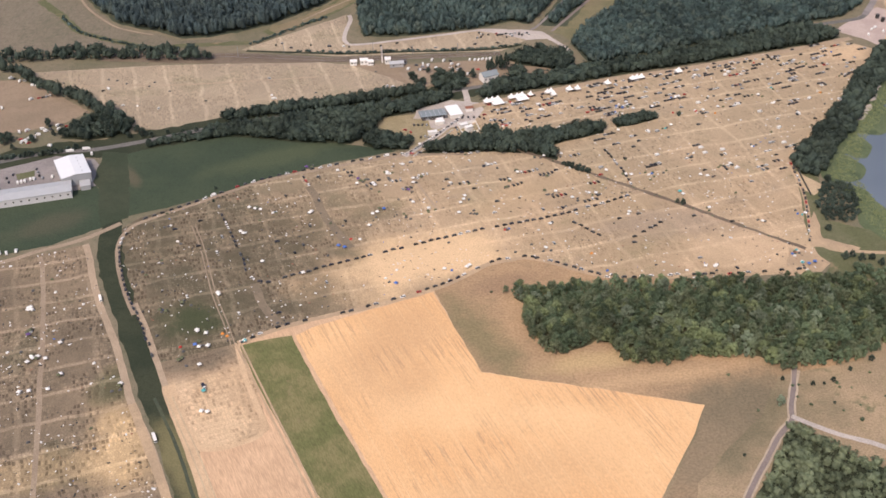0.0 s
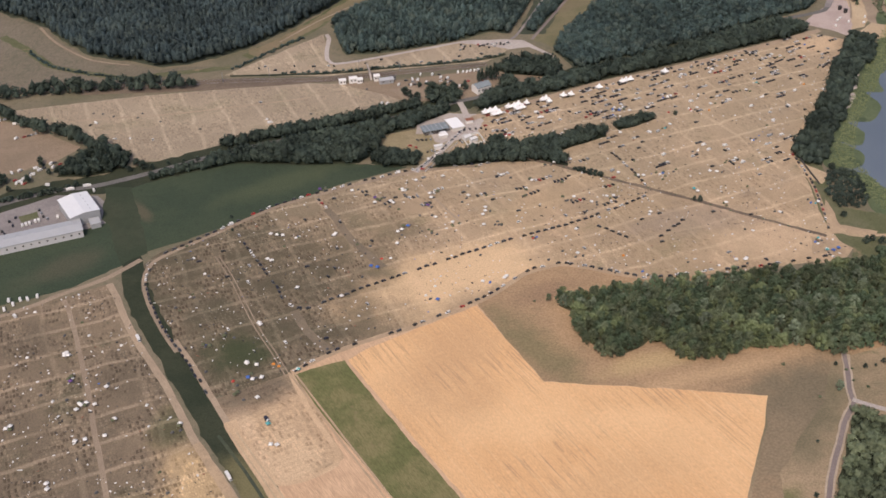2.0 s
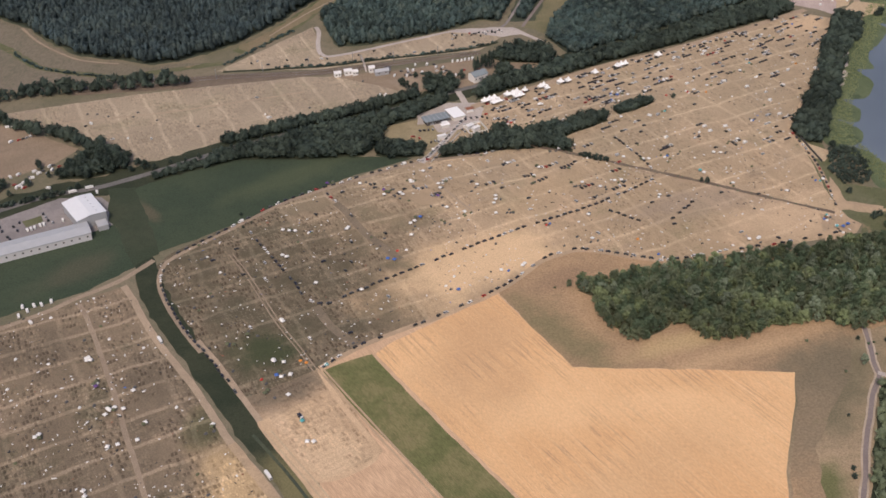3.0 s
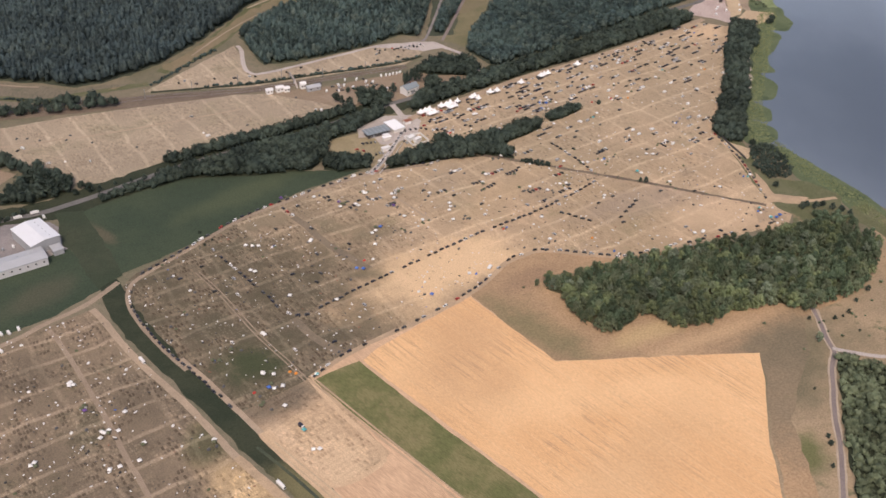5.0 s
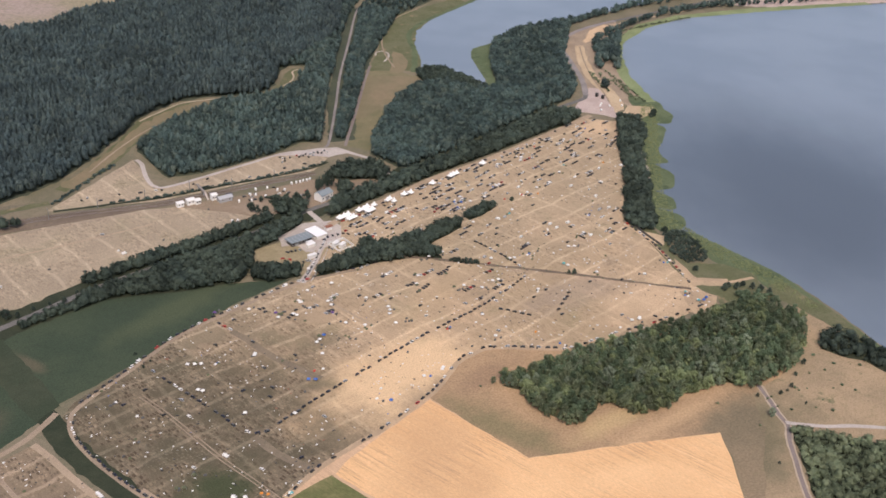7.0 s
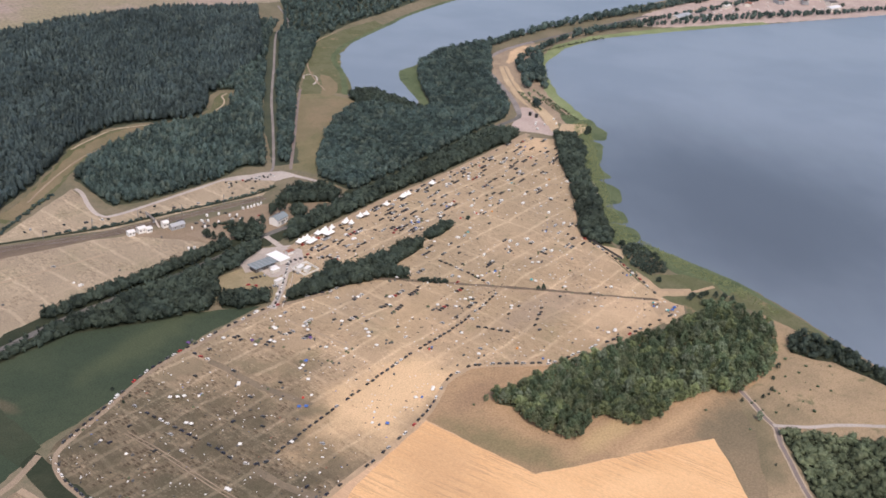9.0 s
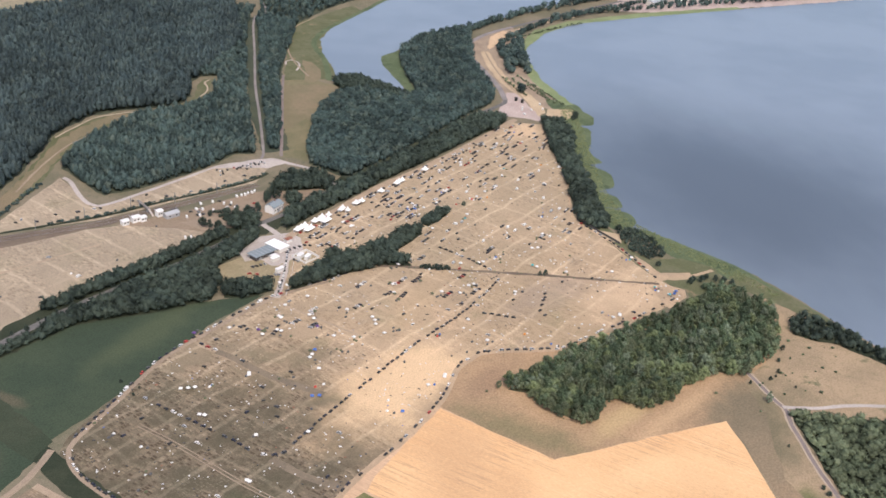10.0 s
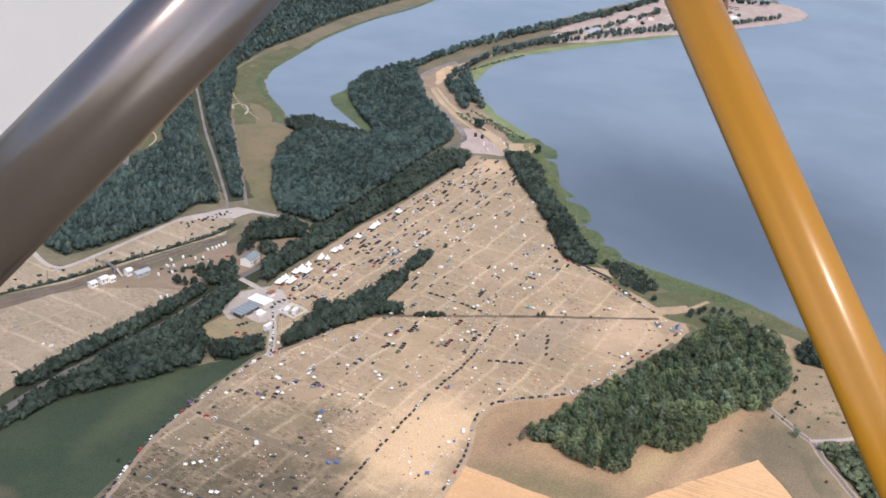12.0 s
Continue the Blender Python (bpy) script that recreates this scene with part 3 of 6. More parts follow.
tagged(new("ground", mesh("ground", verts, faces, M["ground"])), "dry heath and grassland reaching to the horizon", "ground", kind="structure")

CAMP = [(-25, 624), (-85, 606), (-120, 587), (-165, 564), (-189, 546), (-190, 527), (-185, 506), (-176, 484), (-162, 454), (-149, 426), (-136, 420),
        (-106, 436), (-84, 449), (-40, 465), (-3, 482), (10, 491), (26, 504), (40, 509), (53, 509), (96, 488), (151, 489), (208, 494), (220, 502), (218, 520),
        (227, 574), (229, 618), (245, 641), (286, 692), (323, 757), (343, 786), (322, 801), (271, 784), (214, 763), (132, 734), (74, 713), (34, 696), (9, 661)]
LEFT = [(-269, 504), (-237, 515), (-209, 526), (-204, 517), (-189, 477), (-171, 434), (-157, 404), (-145, 373), (-135, 351), (-118, 320), (-100, 270), (-340, 270), (-340, 480)]
STUBBLE = [(-78, 442), (-68, 449), (-39, 463), (-5, 478), (4, 452), (19, 412), (59, 403), (94, 395), (126, 387), (115, 364), (95, 329), (70, 270), (0, 270), (-26, 330), (-55, 392), (-71, 427)]
VERGE = [(-5, 481), (10, 493), (25, 507), (40, 512), (54, 512), (96, 491), (170, 485), (215, 420), (167, 407), (151, 379), (130, 357), (113, 336), (90, 270), (72, 270), (97, 329), (116, 364), (126, 387), (94, 395), (59, 403), (19, 412), (4, 452)]
WOOD = [(34, 477), (62, 479), (79, 481), (102, 483), (132, 482), (178, 484), (223, 486), (248, 475), (256, 465), (248, 449), (235, 436), (217, 421), (202, 416), (181, 413), (169, 411), (162, 417), (154, 420), (135, 421), (120, 419), (112, 415), (92, 417), (88, 424), (86, 431), (77, 434), (69, 428), (58, 423), (49, 428), (46, 437), (44, 450), (44, 465)]
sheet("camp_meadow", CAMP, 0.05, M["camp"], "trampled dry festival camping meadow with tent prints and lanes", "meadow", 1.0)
sheet("camp_meadow_west", LEFT, 0.05, M["camp_left"], "worn brown camping meadow with faint lanes", "meadow", 1.0)
sheet("camp_meadow_end", [(-145, 421), (-127, 428), (-107, 436), (-100, 421), (-83, 373), (-87, 368), (-113, 359), (-118, 367), (-133, 394)], 0.08, M["camp_end"], "dry end of the camping meadow with a rounded track", "meadow")
sheet("field_margin", [(-118, 440), (-84, 452), (-40, 468), (-2, 485), (20, 450), (30, 420), (124, 390), (108, 350), (76, 274), (-104, 272), (-112, 340)], 0.03, M["bare"], "bare soil along the field edges", "field", 1.0)
sheet("stubble_field", STUBBLE, 0.05, M["stubble"], "harvested pale straw stubble field with drill lines", "field", 0.6)
sheet("tilled_field", [(-113, 358), (-87, 368), (-82, 371), (-62, 330), (-40, 270), (-80, 270), (-104, 330)], 0.06, M["bare"], "bare tan tilled field with faint rows", "field", 0.4)
sheet("dry_verge", VERGE, 0.04, M["verge"], "brown dry grass strip round the wood", "verge", 1.5)
sheet("dry_heath", [(167, 411), (217, 424), (237, 439), (250, 452), (258, 467), (262, 480), (276, 470), (277, 420), (277, 340), (290, 250), (56, 250), (86, 330), (104, 372), (112, 396), (151, 400)], 0.035, M["heath"], "dry brown heath with scattered shrubs", "heath", 2.0)
sheet("green_strip", [(-106, 434), (-80, 442), (-65, 408), (-52, 380), (-36, 347), (-28, 330), (0, 270), (-28, 270), (-56, 330), (-71, 361), (-89, 396)], 0.08, M["green"], "strip of green crop between tan fields", "field", 0.8)
sheet("green_meadow", [(-197, 553), (-169, 565), (-137, 581), (-103, 601), (-68, 619), (-28, 632), (-55, 640), (-85, 646), (-120, 652), (-167, 655), (-206, 642), (-217, 630), (-207, 588)], 0.05, M["meadow"], "dark green mown meadow", "meadow", 1.2)
sheet("green_meadow_west", [(-290, 505), (-257, 516), (-227, 526), (-202, 545), (-212, 578), (-222, 597), (-236, 590), (-285, 562), (-330, 540)], 0.05, M["meadow"], "dark green meadow beside the factory", "meadow", 1.2)
sheet("ditch_bank", [(-204, 546), (-193, 552), (-186, 520), (-175, 488), (-157, 448), (-137, 400), (-118, 358), (-107, 330), (-85, 270), (-98, 270), (-120, 330), (-133, 362), (-148, 393), (-166, 436), (-186, 480), (-199, 512)], 0.09, M["ditch"], "rank dark grass along a ditch", "ditch", 2.2)
sheet("ditch_bank_north", [(-224, 633), (-208, 632), (-198, 592), (-190, 554), (-205, 545), (-214, 578), (-222, 600)], 0.07, M["meadow_dark"], "rank dark grass between two meadows", "ditch", 2.0)
strip("roadside_grass", [(-300, 616), (-261, 632), (-232, 637), (-200, 648), (-172, 659), (-139, 672), (-96, 684), (-53, 695), (-9, 711), (20, 722), (48, 730), (89, 746), (125, 757), (200, 786), (290, 826)], 24.0, 0.056, M["ditch"], "dark rank grass beside the road", "grass", 0.4)
sheet("far_meadow", [(-308, 752), (-208, 764), (-96, 768), (-40, 758), (-22, 728), (-34, 719), (-75, 706), (-121, 689), (-152, 680), (-192, 662), (-214, 667), (-247, 698), (-279, 724)], 0.05, M["far_camp"], "pale dry meadow with faint lanes", "meadow")
sheet("brown_field", [(-360, 735), (-313, 740), (-282, 720), (-247, 689), (-261, 673), (-281, 663), (-303, 657), (-350, 650)], 0.05, M["brown"], "reddish brown bare field", "field")
sheet("upper_meadow", [(-155, 790), (-76, 857), (-74, 830), (-75, 800), (-61, 798), (3, 816), (41, 826), (72, 818), (74, 809), (49, 785), (7, 784), (-75, 777)], 0.05, M["far_camp"], "pale dry meadow beside the railway", "meadow")
sheet("railway_bed", [(-260, 771), (-260, 786), (-156, 784), (-75, 776), (6, 781), (48, 783), (49, 778), (2, 774), (-70, 768), (-119, 766), (-173, 766)], 0.06, M["ballast"], "brown ballast of a railway yard", "railway")
sheet("station_yard", [(-71, 765), (-16, 763), (38, 771), (80, 762), (91, 749), (73, 738), (46, 734), (27, 725), (-4, 725), (-20, 726), (-39, 743)], 0.06, M["brown"], "dusty yard round the station", "yard")
sheet("hall_yard", [(-43, 678), (-18, 683), (-5, 697), (13, 704), (30, 696), (9, 661), (-21, 630), (-19, 645), (-42, 665)], 0.07, M["yard_grass"], "dry yard beside the hall", "yard")
sheet("hall_apron", [(-18, 676), (-16, 690), (8, 704), (28, 700), (32, 690), (22, 668), (8, 664), (2, 676)], 0.09, M["gravel"], "pale gravel apron round the hall", "yard")
sheet("forest_clearing", [(200, 1005), (145, 908), (93, 823), (106, 805), (129, 831), (141, 859), (163, 892), (206, 923), (238, 925), (245, 935), (221, 962), (212, 983)], 0.075, M["clearing"], "dry grassy clearing in the forest", "clearing", 2.0)
sheet("clearing_heath", [(179, 972), (211, 962), (245, 935), (218, 933), (196, 917), (177, 901), (160, 883), (150, 886), (132, 874), (122, 873), (156, 934)], 0.085, M["fallow"], "brown dry heath in the upper clearing", "clearing", 2.0)
sheet("monument_ground", [(205, 975), (224, 1006), (236, 1032), (242, 1024), (238, 1000), (226, 978), (214, 968)], 0.088, M["fallow"], "bare trodden ground by the upper lake", "ground", 1.5)
strip("railway_bank", [(-150, 788), (-75, 782), (-30, 785), (20, 787), (50, 791), (66, 797)], 3.0, 0.11, M["ditch"], "dark grassy bank beside the railway", "bank", 0.5)
strip("curved_path", [(214, 1006), (222, 1014), (227, 1022), (229, 1030), (226, 1037), (219, 1035), (214, 1026)], 2.0, 0.11, M["gravel"], "pale curved path above the lake", "path")
strip("bank_track", [(216, 985), (226, 1030), (246, 1078), (284, 1132), (330, 1162)], 1.6, 0.12, M["track"], "narrow track along the lake bank", "track")
sheet("shore_heath", [(229, 607), (243, 596), (239, 577), (231, 563), (234, 546), (256, 536), (262, 515), (255, 500), (260, 486), (226, 488), (214, 490), (222, 501), (217, 512), (218, 541), (225, 573)], 0.102, M["rough"], "dry greenish grass between fence and reeds", "heath", 1.5)
sheet("dry_slope", [(-142, 825), (-109, 858), (-78, 898), (-52, 936), (-37, 946), (-18, 959), (-6, 965), (15, 966), (34, 963), (58, 959), (78, 966), (92, 979), (108, 1006), (120, 1018), (129, 1014), (127, 1011), (117, 998), (107, 981), (96, 969), (73, 955), (56, 955), (31, 956), (4, 941), (-9, 933), (-31, 919), (-47, 908), (-62, 892), (-69, 883), (-98, 845), (-136, 817)], 0.078, M["rough"], "rough grassy embankment through the forest", "slope", 1.5)
sheet("far_farmland", [(-346, 792), (-292, 786), (-234, 786), (-216, 790), (-160, 797), (-150, 806), (-185, 810), (-206, 807), (-226, 821), (-247, 828), (-262, 837), (-284, 864), (-297, 883), (-330, 960), (-600, 960), (-600, 800)], 0.04, M["farm"], "distant dry farmland", "field", 2.0)
strip("hedge_bank", [(-340, 890), (-312, 857), (-301, 840), (-284, 822), (-249, 804), (-222, 795), (-186, 800), (-150, 803)], 7.0, 0.075, M["rough"], "rank green bank between far fields", "bank", 0.6)
sheet("sand_gate", [(372, 868), (386, 857), (372, 818), (348, 792), (338, 806), (321, 821), (345, 845)], 0.08, M["pink"], "pinkish gravel square at the neck of land", "square", 1.5)
sheet("causeway_ground", [(362, 866), (394, 925), (407, 966), (421, 997), (456, 1027), (530, 1044), (512, 1006), (488, 982), (457, 941), (427, 888), (410, 844), (402, 808), (378, 812), (372, 850)], 0.072, M["track"], "dry dusty ground of the causeway", "ground", 1.0)
sheet("causeway_sand", [(432, 984), (442, 981), (417, 937), (398, 892), (391, 858), (379, 823), (369, 808), (356, 802), (375, 847), (380, 875), (390, 905), (406, 941)], 0.09, M["beach"], "strip of bright sand along the causeway", "sand", 1.5)
sheet("causeway_sand", [(449, 993), (481, 1026), (510, 1039), (516, 1030), (491, 1011), (470, 1001), (449, 987)], 0.10, M["bright_sand"], "patch of bright sand on the causeway", "sand", 1.5)
sheet("shore_grass", [(266, 516), (260, 500), (262, 486), (240, 492), (232, 500), (236, 514), (246, 522), (256, 534)], 0.106, M["rough"], "rough green grass beside the reeds", "grass", 2.0)
sheet("shore_grass", [(262, 470), (258, 486), (264, 500), (276, 500), (281, 462), (277, 425), (270, 420)], 0.107, M["rough"], "rough green grass between wood and lake", "grass", 2.0)
sheet("shore_sand", [(230, 603), (243, 586), (233, 574), (225, 586)], 0.11, M["beach"], "sandy patch between meadow and shrubs", "sand", 1.5)
sheet("shore_sand", [(228, 556), (227, 540), (224, 528), (244, 518), (239, 511), (217, 519), (219, 540)], 0.11, M["sand"], "sandy strip beside the shore path", "sand", 1.5)
for x, y, s in ((321, 719, 5), (313, 705, 6), (305, 690, 5), (296, 677, 6), (284, 660, 5)):
    sheet("shore_sand", [(x - s, y - s), (x + 0.2 * s, y - 0.7 * s), (x + s, y + s), (x - 0.1 * s, y + 0.6 * s)], 0.13, M["gravel"], "pale bare bank among the shore trees", "sand", 2.0, True, 1.5)
sheet("sandy_corner", [(203, 518), (224, 505), (214, 494), (193, 490)], 0.09, M["sand"], "bare sandy corner of the camping meadow", "sand", 2.0)
sheet("reed_spit", [(320, 1012), (305, 988), (297, 962), (290, 937), (282, 914), (278, 900), (288, 902), (297, 925), (307, 950), (322, 976), (338, 1006), (350, 1022)], 0.12, M["reed"], "reed-covered spit in the upper lake", "reeds", 1.5)
sheet("lake_bank", [(188, 985), (236, 1062), (300, 1150), (400, 1192), (398, 1162), (330, 1124), (290, 1085), (268, 1044), (257, 1010), (238, 968), (206, 980)], 0.079, M["rough"], "dry grassy bank of the upper lake", "bank", 2.0)
sheet("far_fields", [(-700, 1250), (-140, 1215), (-60, 1232), (50, 1305), (190, 1325), (330, 1305), (520, 1440), (400, 1900), (-700, 1900)], 0.05, M["far_pale"], "distant pale fields behind the forest", "field", 4.0)
sheet("station_square", [(-30, 748), (-6, 752), (6, 738), (-8, 726), (-22, 730)], 0.10, M["track"], "dusty bare square beside the station", "square", 1.0)
sheet("sand_beach", [(355, 794), (378, 814), (399, 802), (386, 786), (367, 783)], 0.13, M["beach"], "small patch of bright sand by the lake", "beach", 1.5)
sheet("factory_yard", [(-330, 590), (-286, 611), (-254, 628), (-228, 624), (-216, 606), (-216, 592), (-228, 586), (-277, 574), (-330, 560)], 0.06, M["yard"], "grey concrete yard of a factory", "yard", 0.3)
sheet("yard_island", [(-274, 605), (-263, 610), (-261, 603), (-270, 598)], 0.075, M["rough"], "grass island in the factory yard", "grass", 0.6)
sheet("hall_paving", [(-8, 675), (4, 675), (8, 668), (-1, 661), (-6, 663)], 0.115, M["gravel"], "pale paving in front of the hall", "paving", 0.6)
sheet("peninsula", [(726, 1046), (761, 1096), (929, 1134), (1084, 1169), (1250, 1060), (1200, 975), (1023, 985), (862, 1012)], 0.10, M["pink"], "pale sandy peninsula in the lake", "peninsula", 5.0, True)

# ---- lakes ----
REED_EDGE = [(283, 510), (279, 531), (274, 552), (270, 568), (265, 584), (252, 591), (263, 590), (272, 596), (276, 610), (268, 625), (280, 619), (290, 635), (285, 653), (302, 650), (319, 672), (318, 693), (331, 693), (338, 715),
             (359, 735), (377, 755), (375, 768), (388, 763), (404, 779), (406, 794), (412, 812)]
LAKE = [(300, 200), (284, 330), (277, 385), (279, 415), (284, 456), (284, 492), (276, 520), (255, 560), (250, 590), (270, 630), (300, 680), (340, 740), (370, 780), (405, 815), (428, 884), (460, 942), (485, 975),
        (552, 1016), (616, 1031), (693, 1026), (793, 1016), (896, 1001), (1015, 985), (1200, 970), (1260, 1060), (1700, 1500), (3000, 2400), (4000, 600), (2500, -600), (900, -400), (330, 0)]
LAKE2 = [(228, 967), (249, 1002), (263, 1031), (270, 1057), (282, 1080), (305, 1104), (330, 1122), (368, 1145), (410, 1170), (454, 1198), (555, 1246), (708, 1295), (900, 1400), (1300, 1500), (1700, 1500), (1260, 1070), (1090, 1175), (998, 1165), (844, 1145), (614, 1097), (495, 1069),
         (398, 1054), (344, 1019), (320, 1012), (305, 988), (297, 962), (290, 937), (282, 914), (274, 903), (267, 929), (251, 945), (238, 954)]
sheet("lake_water", LAKE, 0.06, M["water"], "grey-blue lake with faint ripples", "lake", 1.6, False, 4.0)
sheet("upper_lake_water", LAKE2, 0.06, M["water"], "grey-blue arm of the lake behind the causeway", "lake", 2.0, False, 10.0)
sheet("reed_bed", [(276, 400), (281, 456), (283, 492), *REED_EDGE, (394, 835), (371, 785), (340, 745), (300, 685), (265, 632), (245, 600), (252, 584), (255, 560), (252, 540), (262, 515), (262, 490), (268, 470), (270, 400)], 0.09, M["reed"], "green reed bed along the shore", "reeds", 1.0, True, 2.0)
sheet("reed_fringe", [(410, 812), (431, 882), (463, 940), (488, 972), (554, 1013), (617, 1028), (693, 1023), (793, 1013), (900, 998), (900, 1010), (735, 1036), (616, 1040), (548, 1026), (484, 984), (454, 946), (422, 890), (404, 840), (402, 815)], 0.12, M["reed_pale"], "light green reed fringe along the causeway", "reeds", 2.0)
strip("reed_fringe_north", [(228, 967), (247, 1002), (261, 1031), (269, 1059), (281, 1082), (304, 1106), (330, 1125), (370, 1149), (412, 1174), (455, 1200), (556, 1244), (708, 1293), (900, 1398)], 6.0, 0.12, M["reed"], "narrow green reed fringe of the upper lake", "reeds", 0.5)

strip("slope_ridge", [(-134, 824), (-92, 868), (-55, 914), (-30, 937), (-4, 951), (20, 960)], 12.0, 0.10, M["fallow"], "bare brown ridge of the embankment", "slope", 0.6)
strip("slope_track", [(-112, 846), (-80, 884), (-46, 916), (-10, 936), (8, 944), (31, 957), (58, 957), (76, 960)], 1.8, 0.125, M["track"], "worn track along the embankment", "track", 0.5)
strip("slope_edge", [(-52, 934), (-36, 945), (-18, 957), (-6, 963), (15, 964), (34, 961), (56, 957)], 1.8, 0.135, M["pale"], "pale stony edge of the embankment", "track", 0.7)
strip("slope_end", [(94, 974), (106, 984), (113, 996), (116, 1008), (124, 1013)], 1.6, 0.13, M["pale"], "pale track at the end of the embankment", "track", 0.5)
sheet("forest_corridor", [(82, 834), (118, 925), (190, 1066), (255, 1185), (310, 1200), (232, 1060), (165, 953), (104, 830)], 0.082, M["floor"], "weedy ground beside the forest road", "forest floor", 2.0)

# ---- roads and tracks ----
road = lambda name, pts, w, z, m, label: strip(name, pts, w, z, M[m], label, "track" if m in ("sand", "gravel", "lane", "track", "beach", "pale", "bright_sand") else "road")
road("main_road", [(-420, 570), (-301, 616), (-261, 632), (-232, 636), (-200, 647), (-172, 659), (-139, 672), (-96, 684), (-53, 695), (-9, 711), (20, 722), (48, 730), (89, 746), (125, 757), (200, 786), (290, 826), (342, 842), (356, 852), (372, 879), (386, 910), (399, 944), (411, 976), (416, 991), (430, 1007), (462, 1026), (493, 1038), (531, 1047), (607, 1062), (761, 1090)], 4.8, 0.14, "asphalt", "grey asphalt country road")
road("north_road", [(20, 690), (32, 698), (73, 714), (131, 737), (182, 751), (264, 780), (330, 806)], 6.0, 0.16, "lane", "dusty service road along white tents")
road("cross_road", [(-24, 625), (-7, 646), (7, 666), (21, 685), (20, 705), (19, 720)], 4.5, 0.18, "gravel", "pale gravel road with parked vehicles")
road("forest_road", [(75, 825), (85, 839), (124, 917), (155, 981), (202, 1069), (263, 1182), (292, 1206), (320, 1290)], 2.3, 0.147, "yard", "straight grey road through the forest")
road("sand_road", [(-74, 856), (-72, 847), (-75, 819), (-73, 803), (-60, 799), (3, 816), (41, 826), (68, 820)], 3.5, 0.14, "gravel", "winding white gravel road")
sheet("gravel_square", [(30, 824), (68, 826), (84, 822), (92, 808), (70, 806), (55, 815)], 0.13, M["gravel"], "pale gravel parking square", "square", 0.8)
road("town_road", [(84, 815), (100, 790), (100, 762), (108, 748)], 4.0, 0.17, "gravel", "pale road between trees")
strip("camp_margin", [(20, 627), (-14, 626), (-40, 621), (-78, 608), (-114, 594), (-149, 570), (-181, 548), (-187, 538), (-188, 522), (-182, 500), (-174, 479), (-161, 452), (-147, 421)], 10.0, 0.045, M["camp"], "trampled margin of the camping meadow", "meadow")
road("perimeter_track", [(20, 627), (-14, 627), (-40, 622), (-78, 609), (-114, 595), (-149, 571), (-181, 549), (-188, 538), (-189, 522), (-183, 500), (-175, 479), (-166, 460)], 2.8, 0.12, "track", "sandy track round the camping meadow")
road("north_track", [(-193, 548), (-212, 531), (-235, 519), (-252, 509), (-300, 488)], 3.5, 0.147, "track", "sandy track along the meadow")
road("west_track", [(-209, 526), (-204, 515), (-190, 477), (-170, 435), (-152, 391), (-136, 360), (-108, 296)], 3.8, 0.14, "lane", "broad sandy track")
road("west_track_sand", [(-152, 391), (-138, 362), (-122, 328), (-108, 296)], 4.2, 0.145, "sand", "bright sandy stretch of the broad track")
road("inner_track", [(-232, 514), (-227, 502), (-218, 472), (-212, 450), (-206, 428), (-201, 406), (-194, 380), (-175, 300)], 2.6, 0.12, "track", "faint worn track")
for off in (-1.1, 1.1):
    road("wheel_track", [(-149 + off, 545), (-140 + off, 522), (-126 + off, 478), (-116 + off, 453), (-109 + off, 434)], 0.7, 0.11, "track", "pale wheel track across the camping meadow")
    road("wheel_track", [(-135 + 1.5 * off, 396), (-125 + 1.5 * off, 376), (-114 + 1.5 * off, 354), (-97 + 1.5 * off, 316)], 0.8, 0.157, "beach", "pale wheel track on the sandy lane")
road("clearing_track", [(195, 998), (172, 960), (141, 906), (119, 868), (92, 822)], 2.6, 0.14, "roadgrey", "grey-brown track beside the clearing")
strip("stream", [(-142, 395), (-135, 382), (-123, 358), (-108, 322)], 1.6, 0.15, M["floor"], "narrow dark stream in the ditch", "stream")
for pts in ([(-90, 599), (-84, 588)], [(-26, 620), (-17, 596), (-2, 560)]):
    road("meadow_lane", pts, 1.5, 0.10, "lane", "worn lane across the camping meadow")
for pts in ([(-84, 588), (-79, 578), (-72, 557), (-62, 537), (-53, 521)], [(-105, 487), (-98, 468), (-85, 447)]):
    road("meadow_lane", pts, 5.0, 0.096, "dust", "broad dusty lane across the camping meadow")
for off in (-1.3, 1.3):
    road("field_track", [(-107 + off, 436), (-85 + off, 388), (-58 + off, 330), (-32 + off, 270)], 1.0, 0.136, "sand", "wheel track beside the green strip")
road("sandy_lane", [(-137, 404), (-133, 393), (-116, 356), (-100, 316)], 6.0, 0.115, "bright_sand", "broad bare sandy lane beside the ditch")
road("sandy_lane", [(-168, 470), (-158, 450), (-147, 424), (-138, 403)], 3.2, 0.11, "lane", "bare sandy lane beside the ditch")
road("meadow_loop", [(-133, 394), (-118, 366), (-113, 360), (-100, 362), (-87, 369), (-86, 376), (-99, 408), (-107, 434)], 2.8, 0.13, "bright_sand", "sandy loop at the meadow's end")
strip("road_verge", [(177, 412), (172, 398), (167, 384), (166, 377), (156, 365), (147, 351), (136, 334), (124, 312), (107, 286), (98, 270)], 4.2, 0.13, M["pale"], "pale sandy verge of a narrow road", "verge", 0.3)
road("wood_road", [(177, 414), (172, 398), (167, 384), (166, 377), (156, 365), (147, 351), (136, 334), (124, 312), (107, 286), (98, 270)], 2.3, 0.15, "roadgrey", "narrow grey road beside the wood")
road("branch_road", [(166, 379), (174, 373), (186, 366), (204, 358), (240, 335)], 3.0, 0.16, "gravel", "pale branching track")
road("far_path", [(-312, 905), (-299, 880), (-286, 861), (-264, 836), (-247, 826), (-229, 819)], 2.2, 0.12, "track", "dusty path through far fields")
road("far_lane", [(-278, 729), (-228, 730), (-184, 731), (-92, 742)], 1.8, 0.10, "lane", "worn lane across the far meadow")
